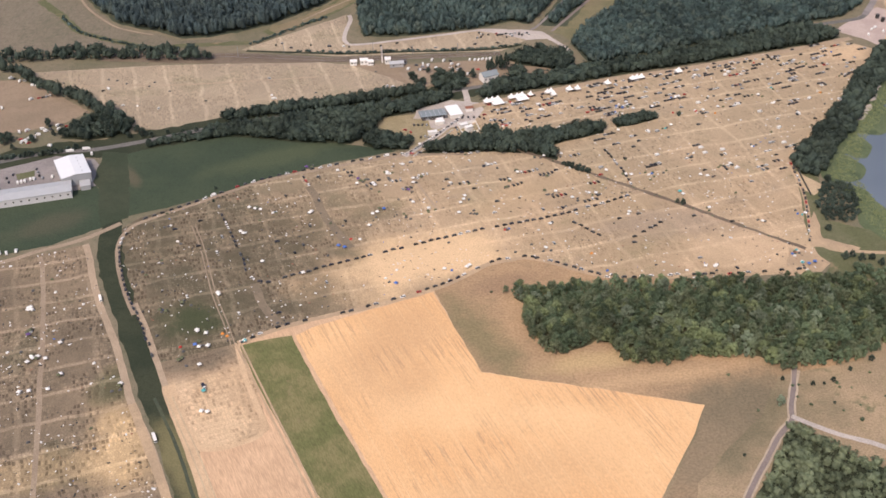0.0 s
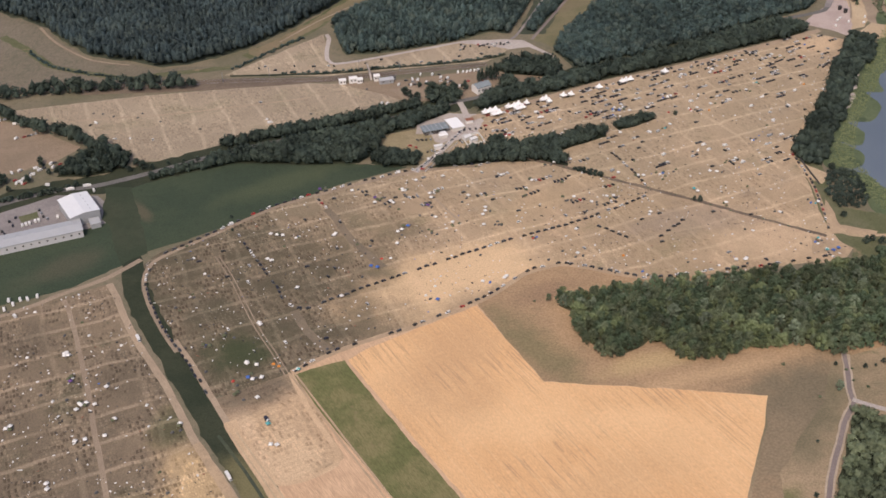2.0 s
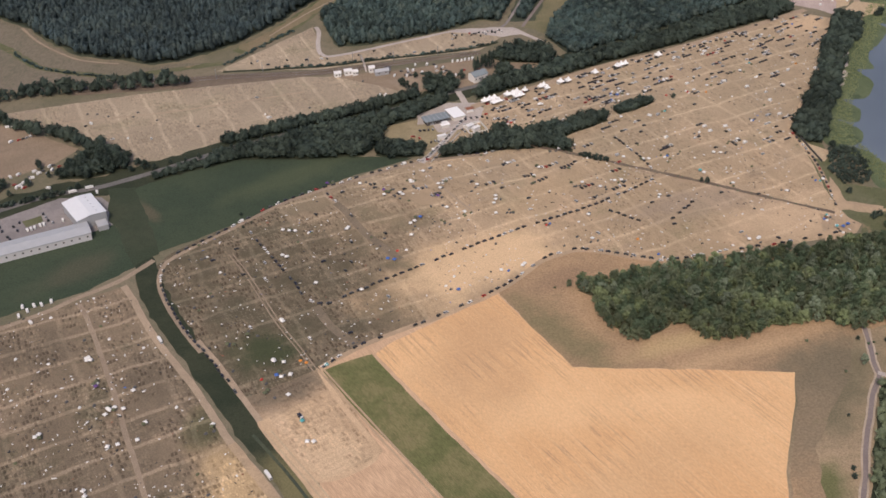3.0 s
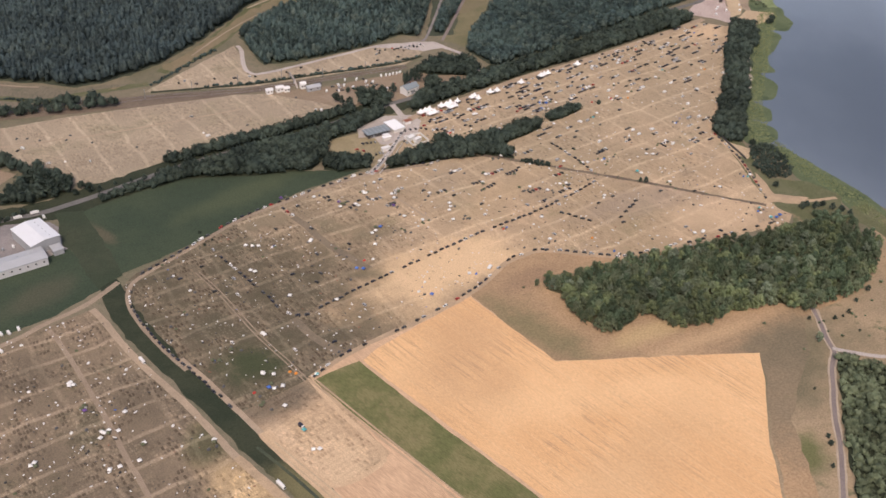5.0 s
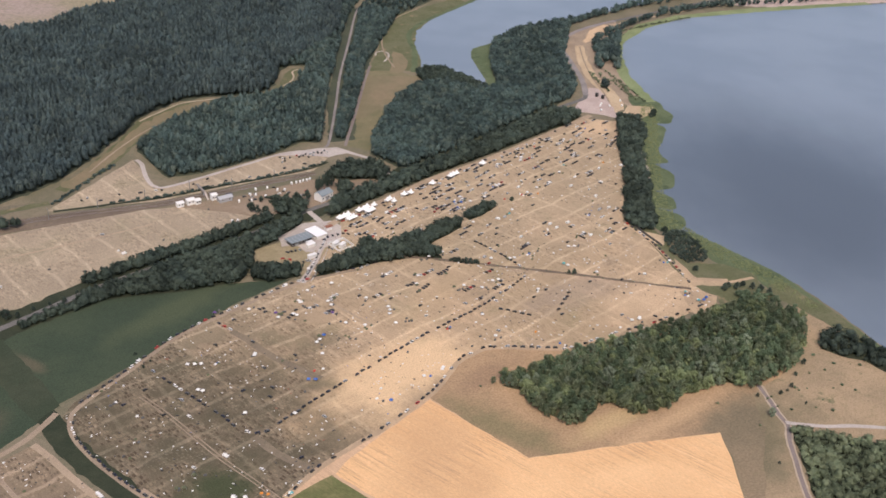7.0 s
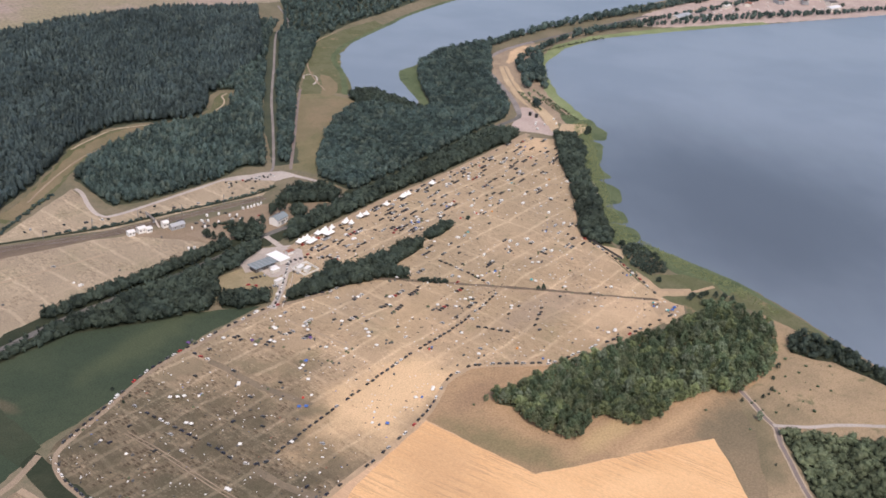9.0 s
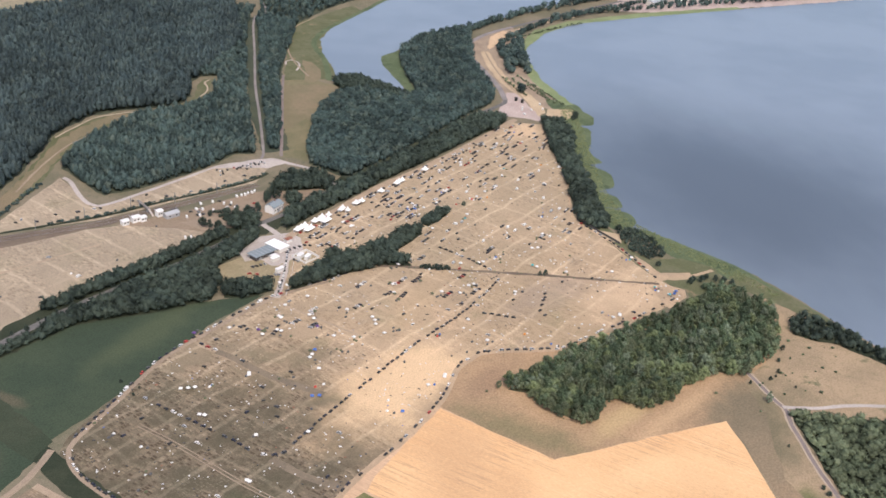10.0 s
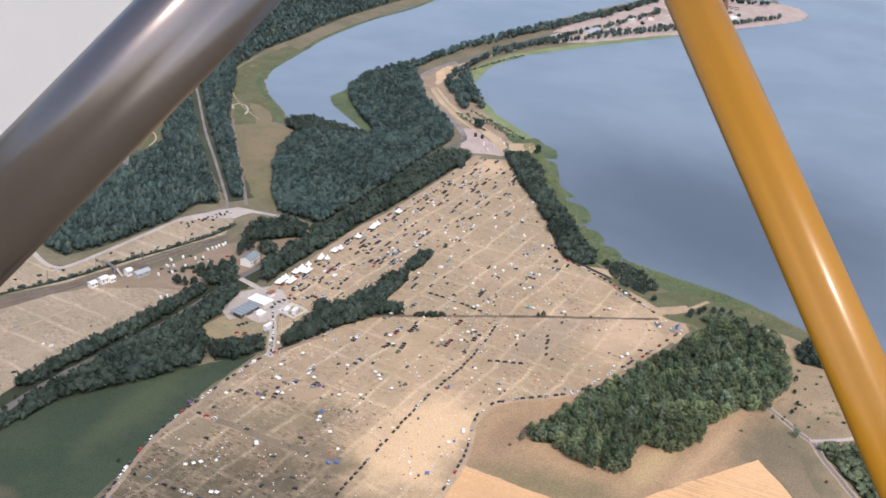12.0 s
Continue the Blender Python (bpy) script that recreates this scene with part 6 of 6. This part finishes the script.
# litter: crumpled sheets, bags and mats left on the grass
for name, mat, count, label in (("white_litter", "white", 1500, "scattered white litter and sheets on the grass"), ("dark_litter", "black", 1300, "scattered dark bags and mats on the grass"), ("coloured_litter", "blue", 45, "scattered blue mats on the grass"), ("brown_litter", "roof_red", 110, "scattered red-brown rubbish on the grass")):
    vs, fs, m = [], [], 0
    while m < count:
        if rnd.random() < 0.72:
            x, y = rnd.uniform(-190, 340), rnd.uniform(420, 800)
            ok = in_camp(x, y) and noise.noise((x * 0.03, y * 0.03, 2.0)) > rnd.uniform(-0.5, 0.35)
        else:
            x, y = rnd.uniform(-340, -100), rnd.uniform(300, 525)
            ok = inside(LEFT, np.array([[x, y]]))[0] and noise.noise((x * 0.04, y * 0.04, 2.0)) > rnd.uniform(-0.5, 0.35)
        if not ok:
            continue
        s, a = rnd.uniform(0.25, 0.8) * (1.5 if rnd.random() < 0.15 else 1), rnd.uniform(0, 6.3)
        v, f = lump(rnd, 1, 0.5) if m < 6 else (base_lumps[m % 6])
        if m < 6:
            base_lumps = [(v, f)] * 6 if m == 0 else base_lumps[:m] + [(v, f)] + base_lumps[m + 1:]
        w = v * [s, s * rnd.uniform(0.25, 0.8), 0.18]
        c, d = math.cos(a), math.sin(a)
        vs.append((np.stack([w[:, 0] * c - w[:, 1] * d + x, w[:, 0] * d + w[:, 1] * c + y, w[:, 2] + 0.16], 1), f))
        m += 1
    v, f = join(vs)
    tagged(new(name, tri_mesh(name, v, f, M[mat])), label, "litter", kind="stuff")

# ---- buildings ----


def building(name, x, y, turn, sx, sy, h, roof, wall, label, category, rise=None, bays=0, doors=0):
    """A house or hall: walls, roof, windows and doors; its length along x."""
    ob = thing(name, x, y, 0.05, turn, label, category)
    bm = box(bmesh.new(), 0, 0, 0, sx, sy, h)
    if rise:
        for s in (-1, 1):
            a, b, c = (bm.verts.new(v) for v in ((s * sx / 2, -sy / 2, h), (s * sx / 2, sy / 2, h), (s * sx / 2, 0, h + rise)))
            bm.faces.new((a, b, c))
    part("wall", bm, M[wall], ob)
    part("roof", gable(bmesh.new(), sx, sy, h, rise) if rise else box(bmesh.new(), 0, 0, h, sx + 0.5, sy + 0.5, 0.35, 0.05), M[roof], ob)
    for s in (-1, 1):
        for k in range(bays):
            w = part("window", box(bmesh.new(), 0, 0, 0, 1.3, 0.12, 1.2), M["wall"], ob, at=pose(sx * ((k + 0.5) / bays - 0.5), s * (sy / 2 + 0.03), h * 0.45))
            part("pane", box(bmesh.new(), 0, 0, 0.1, 1.1, 0.16, 1.0), M["glass"], w, "dark glass pane")
    for k in range(doors):
        part("door", box(bmesh.new(), sx * ((k + 0.5) / doors - 0.5), -sy / 2 - 0.04, 0, 3.0, 0.1, min(3.4, h - 0.6)), M["wall_grey"], ob, "grey roller door")
    return ob


hall = building("factory_hall", -235.5, 603, -64, 25, 18, 7.0, "roof_white", "wall_grey", "large factory hall with a bright white metal roof", "factory", 1.2, 0, 3)
for k in range(5):
    part("roof_light", box(bmesh.new(), -9 + 4.5 * k, 3.2, 7.62, 1.2, 3.0, 0.25), M["roof_grey"], hall, "grey translucent roof light")
long_hall = building("factory_wing", -267, 573, 16, 74, 13, 5.0, "roof_grey", "wall_pale", "long low factory wing with a grey roof", "factory", 0.9, 16, 0)
for k in range(9):
    part("roof_vent", box(bmesh.new(), -30 + 7.5 * k, 2.0, 5.7, 1.0, 1.0, 0.5, 0.05), M["roof_grey"], long_hall, "grey roof vent")
building("loading_dock", -224.5, 589, 18, 6, 7, 3.2, "roof_grey", "wall_grey", "small grey loading dock beside the factory", "building")
for x, y in ((-269, 594), (-267, 595), (-265, 596), (-262, 598), (-260, 598.5), (-249, 601), (-231, 630)):
    tagged(copy_thing(VANS[0], pose(x, y, 0.1, 0, 0, 108 + rnd.normal(0, 4))), group="vans in the factory yard")
for x, y in ((-260, 607), (-258, 603), (-255, 600), (-262, 611), (-275, 604), (-278, 600), (-275, 595), (-280, 589), (-278, 586), (-284, 596), (-288, 592), (-286, 601), (-292, 598)):
    park(x, y, 108 + rnd.normal(0, 5), 0.1, "cars in the factory yard", kind=int(rnd.choice([0, 1, 2, 4])))
for x, y in ((-283, 662), (-288, 660), (-264, 669), (-279, 646), (-282, 646), (-262, 641), (-274, 656), (-270, 661), (-278, 651)):
    tagged(copy_thing(VANS[0], pose(x, y, 0.08, 0, 0, rnd.uniform(0, 180))), group="caravans beside the brown field")
for x, y in ((-281, 648), (-277, 645), (-284, 650)):
    park(x, y, rnd.uniform(0, 180), 0.08, "cars on the brown field", kind=5)
hall2 = building("market_hall", -5, 678, 13, 16, 6.5, 3.2, "roof_teal", "roof_dark", "flat hall with glazed walls and a wide grey roof", "hall", None, 8, 2)
part("eave", box(bmesh.new(), 0, 0, 3.56, 19, 9.5, 0.3, 0.05), M["roof_teal"], hall2, "wide overhanging grey roof plate")
for k in range(6):
    part("roof_rib", box(bmesh.new(), -8 + 3.2 * k, 0, 3.86, 0.2, 9.0, 0.12), M["roof_grey"], hall2, "pale roof rib")
building("hall_annex", 10, 684, -74, 14, 9, 2.6, "canvas", "wall", "white flat-roofed annex beside the hall", "building", None, 3, 1)
building("hall_annex", 0, 669, 13, 6, 2.6, 2.3, "canvas", "wall", "low white annex in front of the hall", "building")
for line in ([(-22, 626), (-14, 635), (-5, 648), (5, 662)], [(-17, 625), (-9, 635), (0, 647), (9, 660)]):
    rail = thing("barrier_fence", 0, 0, 0.1, 0, "white panel barrier along the gravel road", "fence")
    for x, y, a in along(line, 2.5):
        part("barrier_panel", box(bmesh.new(), 0, 0, 0, 2.3, 0.1, 1.1, 0.02), M["white"], rail, at=pose(x, y, 0, 0, 0, a))
for x, y in ((-18, 667), (-15, 667), (-12, 667), (-9, 667), (-13, 650), (-10, 651), (-8, 650), (11, 663), (12, 660), (12, 674), (16, 677), (20, 678), (24, 678), (28, 678), (31, 676), (41, 683), (44, 690), (37, 686)):
    park(x, y, 100 + rnd.normal(0, 12), 0.1, "cars round the hall", kind=int(rnd.choice([0, 1, 2, 4])))
for x, y in ((-24, 660), (-20, 657)):
    park(x, y, rnd.uniform(0, 180), 0.1, "cars round the hall", kind=5)
building("site_container", -5, 654, 14, 6, 2.4, 2.5, "white", "white", "white site container with a flat roof", "container")
building("ticket_booth", 0, 671, 20, 4, 3, 2.6, "white", "wall", "white booth beside the gravel road", "booth", 0.5)
building("kiosk", 21, 688, 10, 5, 3, 2.6, "roof_red", "white", "small kiosk with a red roof", "kiosk", 0.5)
for x, y, a in ((16.5, 664, 32), (20, 660.5, 32)):
    building("stage_container", x, y, a, 5.5, 2.6, 2.6, "white", "white", "white container inside a fenced compound", "container")
sheet("compound_ground", [(11, 658), (25, 656), (29, 667), (15, 670)], 0.12, M["yard_grass"], "dry ground inside the compound", "yard", 0.5)
comp = thing("compound_fence", 20, 663, 0.05, 12, "pale panel fence round two containers", "fence")
for x, y, a, l in ((0, 6.5, 0, 13), (0, -6.5, 0, 13), (6.5, 0, 90, 13), (-6.5, 0, 90, 13)):
    part("fence_panel", box(bmesh.new(), 0, 0, 0, l, 0.12, 1.6), M["white"], comp, at=pose(x, y, 0, 0, 0, a))
for x, y, sx, sy, h, roof, rise in ((-65, 763, 6, 5, 4.0, "white", 0.8), (-57, 764, 7, 5, 5.0, "white", 1.0), (-52, 763, 5, 5, 4.0, "white", 0.8), (-39, 765, 5, 5, 5.5, "white", 1.0), (-32, 760, 13, 6, 4.0, "roof_grey", 1.2), (-27, 765, 5, 4, 3, "roof_dark", 0.6)):
    building("station_building", x, y, 8, 0.8 * sx, 0.8 * sy, 0.75 * h, roof, "white" if roof == "white" else "wall_grey", "small white building beside the railway" if roof == "white" else "railway building with a grey roof", "building", rise, 2)
villa = building("villa", 37, 736, 25, 12, 8, 5.0, "roof_teal", "white", "white house with a grey pitched roof", "house", 2.2, 4, 1)
part("chimney", box(bmesh.new(), 2, 0.8, 6.4, 0.6, 0.6, 1.6), M["roof_red"], villa, "brick-red chimney")
for x, y in ((24, 769), (28, 769), (31, 769), (34, 770), (37, 770), (40, 771), (-5, 769), (-12, 762), (-23, 754), (-38, 725), (-34, 724), (4, 768), (10, 762), (-8, 760), (-2, 755), (15, 760), (-14, 752), (46, 726), (54, 728), (22, 745)):
    tagged(copy_thing(VANS[0], pose(x, y, 0.08, 0, 0, 70 + rnd.normal(0, 10))), group="vans beside the station")
for k in range(16):
    park(rnd.uniform(-20, 30), rnd.uniform(742, 768), rnd.uniform(0, 180), 0.08, "cars beside the station")
for k in range(22):
    park(rnd.uniform(30, 80), 812 + rnd.uniform(-3, 7), 70 + rnd.normal(0, 8), 0.16, "cars on the gravel square")
for k in range(14):
    park(rnd.uniform(-130, 50), 795 + rnd.uniform(-4, 8), rnd.uniform(0, 180), 0.06, "cars on the upper meadow")
bridge = thing("footbridge", -44, 780, 0.1, 94, "pale steel footbridge across the railway", "bridge")
bridge.scale = (0.72, 0.6, 0.8)
part("deck", box(bmesh.new(), 0, 0, 3.6, 24, 2.2, 0.3), M["gravel"], bridge)
for s in (-1, 1):
    part("railing", box(bmesh.new(), 0, s * 1.05, 3.9, 24, 0.06, 1.0), M["steel"], bridge)
    part("pier", box(bmesh.new(), s * 8, 0, 0, 0.6, 1.8, 3.6), M["wall_grey"], bridge)
    part("ramp", slab(bmesh.new(), [(s * 12, 3.6), (s * 12, 3.9), (s * 20, 0.2), (s * 20, 0.0)], 1.1), M["gravel"], bridge)
for x, y in ((-20, 780), (-51, 786), (-85, 785), (-120, 782), (-155, 778), (15, 783), (-200, 777)):
    mast = thing("catenary_mast", x, y, 0.05, 4, "grey steel overhead line mast", "mast")
    part("pole", box(bmesh.new(), 0, 0, 0, 0.35, 0.35, 8), M["steel"], mast)
    part("arm", box(bmesh.new(), 0, -1.4, 6.6, 0.15, 2.8, 0.15), M["steel"], mast)
for off in (-0.72, 0.72, 4.0, 5.44):
    strip("rail", [(-260, 776 + off), (-156, 777 + off), (-75, 770 + off), (2, 775 + off), (48, 779 + off)], 0.16, 0.22, M["steel"], "steel rail on brown ballast", "rail", 0.0)

# white marquees along the service road
def marquee(x, y, turn, bays, s=5.0):
    ob = thing("marquee", x, y, 0.06, turn, "white peaked marquee beside the service road", "marquee", "white marquees")
    for k in range(bays):
        cx, cy = (k - (bays - 1) / 2) * s, (rnd.uniform(-0.6, 0.6))
        bm = bmesh.new()
        lv = []
        for q, z in ((0.5, 2.3), (0.5, 2.7), (0.24, 3.5), (0.06, 5.2)):
            lv.append([bm.verts.new((cx + i * q * s, cy + j * q * s, z)) for i, j in ((-1, -1), (1, -1), (1, 1), (-1, 1))])
        for a, b in zip(lv, lv[1:]):
            for i in range(4):
                bm.faces.new((a[i], a[(i + 1) % 4], b[(i + 1) % 4], b[i]))
        bm.faces.new(lv[-1])
        part("canopy", bm, M["canvas"], ob)
        for i, j in ((-1, -1), (1, -1), (1, 1), (-1, 1)):
            part("leg", box(bmesh.new(), cx + i * s * 0.48, cy + j * s * 0.48, 0, 0.1, 0.1, 2.4), M["steel"], ob)
    part("back_wall", box(bmesh.new(), 0, s * 0.47, 0, bays * s * 0.98, 0.06, 2.4), M["white"], ob)


for x, y, b, s in ((38, 702, 3, 5.0), (42, 698, 2, 5.0), (56, 708, 3, 5.0), (60, 704, 2, 5.0), (66, 711, 1, 4), (80, 715, 2, 4), (83, 711, 1, 4), (95, 719, 1, 5), (101, 720, 1, 4.5), (124, 729, 1, 5), (147, 737, 3, 4.5), (180, 748, 1, 5.5)):
    marquee(x, y - 3, 23, b, 0.85 * s)

# ---- neck of land and peninsula ----
for x, y in ((352, 822), (356, 826), (360, 818), (372, 815), (346, 812), (378, 826)):
    tagged(copy_thing(VANS[0], pose(x, y, 0.1, 0, 0, 60 + rnd.normal(0, 10))), group="vans on the sandy square")
for x, y in ((366, 838), (364, 845)):
    building("gate_tower", x, y, 20, 2.2, 2.2, 3.2, "black", "black", "dark scaffold tower at the sandy square", "tower")
for x, y, a, sx, sy, h, roof in ((797, 1062, 12, 34, 12, 5, "roof_grey"), (838, 1052, 0, 10, 8, 3.5, "white"), (910, 1085, 15, 20, 8, 4, "white"), (1060, 1018, 5, 26, 10, 5, "roof_white"), (1128, 1080, 20, 24, 12, 6, "roof_dark"), (1085, 1040, 0, 16, 10, 5, "roof_dark"), (950, 1080, 30, 12, 8, 4, "roof_red")):
    building("lakeside_building", x, y, a, sx, sy, h, roof, "wall", "distant building on the peninsula", "building", 1.2, 4)
for x, y, a in ((1050, 1060, 40), (1100, 1055, 110), (1010, 1075, 75)):
    digger = thing("mining_crane", x, y, 0.1, a, "dark rusty disused mining excavator with long booms", "excavator")
    part("base", box(bmesh.new(), 0, 0, 0, 14, 10, 5, 0.4), M["wall_grey"], digger)
    part("tower", slab(bmesh.new(), [(-4, 5), (4, 5), (1.5, 20), (-1.5, 20)], 3.0, 0.5), M["roof_red"], digger)
    for s, l in ((1, 34), (-1, 20)):
        boom = bmesh.new()
        for yy in (-1.5, 1.5):
            for zz in (8, 11):
                box(boom, s * l / 2, yy, zz, l, 0.4, 0.4)
        for k in range(int(l / 4)):
            box(boom, s * (2 + 4 * k), 0, 8, 0.3, 3.2, 3.2)
        part("boom", boom, M["purple"] if s > 0 else M["roof_dark"], digger)
rnd = np.random.default_rng(61)
PEN = [(770, 1050), (800, 1080), (930, 1105), (1080, 1120), (1150, 1060), (1120, 1010), (1000, 1010), (870, 1035)]
for x, y in scatter(PEN, 17, 62):
    if rnd.random() < 0.5:
        tagged(copy_thing(GAZ[0], pose(x, y, 0.1, 0, 0, rnd.uniform(0, 90))), group="stalls on the peninsula")
PENT = [q[:2] for q in along([(1085, 1160), (1170, 1105), (1215, 1050)], 6.0)] + [q[:2] for q in along([(880, 1118), (1000, 1145), (1085, 1158)], 5.0)]
woods("peninsula_trees", [(x + rnd.uniform(-7, 7), y + rnd.uniform(-7, 7)) for x, y in PENT + [(830, 1075), (900, 1060), (1090, 1020)]], far_crown, M["leaf_dark"], "trees along the edge of the peninsula", "trees", 6, 10, 63, 0.45)
# reeds as standing blades along the shore
REED = [(404, 812), (398, 795), (370, 757), (288, 645), (266, 600), (274, 532), (280, 506), (274, 455), (268, 475), (264, 520), (254, 562), (250, 600), (306, 690), (352, 755), (388, 810)]


def reed_tuft(rnd, h, r):
    """Upright blades in a tuft."""
    n = 26
    c = np.concatenate([rnd.normal(0, 0.5 * r, (n, 2)), np.zeros((n, 1))], 1)
    a = rnd.uniform(0, 6.3, n)
    side = np.stack([np.cos(a), np.sin(a), np.zeros(n)], 1) * 0.16 * h
    tip = c + np.concatenate([rnd.normal(0, 0.22 * h, (n, 2)), h * rnd.uniform(0.6, 1.0, (n, 1))], 1)
    return np.stack([c - side, c + side, tip], 1).reshape(-1, 3), np.arange(3 * n).reshape(-1, 3)


woods("reed_stand", scatter(REED, 2.6, 64), reed_tuft, M["reed_green"], "uneven stand of green reeds at the lake", "reeds", 0.6, 1.4, 65, 1.2)

# mesh fence between meadow and shore
fence = thing("site_fence", 0, 0, 0.05, 0, "grey mesh panel fence along the shore path", "fence")
panel = box(bmesh.new(), 0, 0, 0.15, 3.4, 0.05, 1.8)
for s in (-1, 1):
    box(panel, s * 1.7, 0, 0, 0.1, 0.1, 2.0)
panel = finish("fence_panel", panel, M["grey"])
for x, y, a in along([(347, 784), (327, 757), (290, 692), (249, 641), (233, 616), (231, 574)], 3.5):
    part("fence_panel", panel, None, fence, at=pose(x, y, 0, 0, 0, a))

# scrub tufts on rough ground
VERGE_TUFTS = scatter([(30, 480), (55, 430), (85, 418), (130, 413), (165, 402), (150, 380), (128, 392), (60, 408), (24, 418), (10, 450), (4, 475)], 9, 66)
woods("verge_tufts", [p for p in VERGE_TUFTS if rnd.random() < 0.12], far_crown, M["leaf"], "low tufts and shrubs on the dry verge", "shrubs", 0.4, 1.3, 67, 0.9)
lorry(236, 341, 150, "small red and white lorry on the branch road", "red", 4.0)
EAST = scatter([(172, 405), (215, 414), (240, 434), (262, 470), (268, 440), (250, 400), (205, 362), (170, 382)], 6, 68)
woods("east_tufts", [p for p in EAST if rnd.random() < 0.2], far_crown, M["leaf_deep"], "scattered shrubs on dry ground", "shrubs", 0.4, 1.5, 69, 0.9)

# ---- the aircraft's wing strut, as it stands at the end of the flight ----
plane = new("aircraft_wing")
plane.matrix_basis = look((-347.95, 168.092, 335.457), (-346.662, 169.371, 334.616), 5.0)
tagged(plane, "yellow lift strut and grey tube under a white fabric wing", "aircraft")


def tube(a, b, chord, thick, twist):
    """A streamlined tube from a to b."""
    a, b = Vector(a), Vector(b)
    m = (b - a).to_track_quat("Z", "Y").to_matrix().to_4x4() @ Matrix.Rotation(radians(twist), 4, "Z")
    bm, rings = bmesh.new(), []
    for end in (a, b):
        rings.append([bm.verts.new(end + (m @ Vector((chord / 2 * math.cos(t), thick / 2 * math.sin(t) * (1.0 if math.cos(t) > 0 else 0.75), 0)))) for t in (2 * math.pi * k / 24 for k in range(24))])
    for k in range(24):
        bm.faces.new((rings[0][k], rings[0][(k + 1) % 24], rings[1][(k + 1) % 24], rings[1][k]))
    for r in rings:
        bm.faces.new(r)
    bmesh.ops.recalc_face_normals(bm, faces=bm.faces)
    for f in bm.faces:
        f.smooth = len(f.verts) == 4
    return bm


part("lift_strut", tube((0.408, 0.82, -2.34), (0.874, -0.73, -1.66), 0.108, 0.06, 0), M["yellow"], plane, "yellow enamelled lift strut")
part("grey_tube", tube((-0.359, -0.044, -0.72), (-0.059, 0.261, -0.72), 0.068, 0.064, 0), M["alloy"], plane, "grey metal tube")
bm = bmesh.new()
v = [bm.verts.new(p) for p in ((-1.4, 0.05, -1.5), (-0.45, 0.12, -1.5), (-0.38, 0.6, -1.5), (-1.4, 0.9, -1.5), (-1.4, 0.05, -1.56), (-0.45, 0.12, -1.56), (-0.38, 0.6, -1.56), (-1.4, 0.9, -1.56))]
for q in ((0, 1, 2, 3), (7, 6, 5, 4), (0, 4, 5, 1), (1, 5, 6, 2), (2, 6, 7, 3), (3, 7, 4, 0)):
    bm.faces.new([v[i] for i in q])
part("wing_panel", bm, M["fabric"], plane, "white fabric wing panel")

for k, poses in OVER.items():
    top = tagged(new("parked_cars"), "dense rows of parked cars on dry grass", "cars", kind="stuff")
    for key, (v, f) in merged(CARS[k][0], poses).items():
        part("car_piece", tri_mesh("car_piece", v, f, bpy.data.materials[key]), None, top)

# the patterns from which copies were made
for ob in [c for c, o in CARS] + VANS + GAZ + DOMES:
    for o in (*ob.children_recursive, ob):
        bpy.data.objects.remove(o)
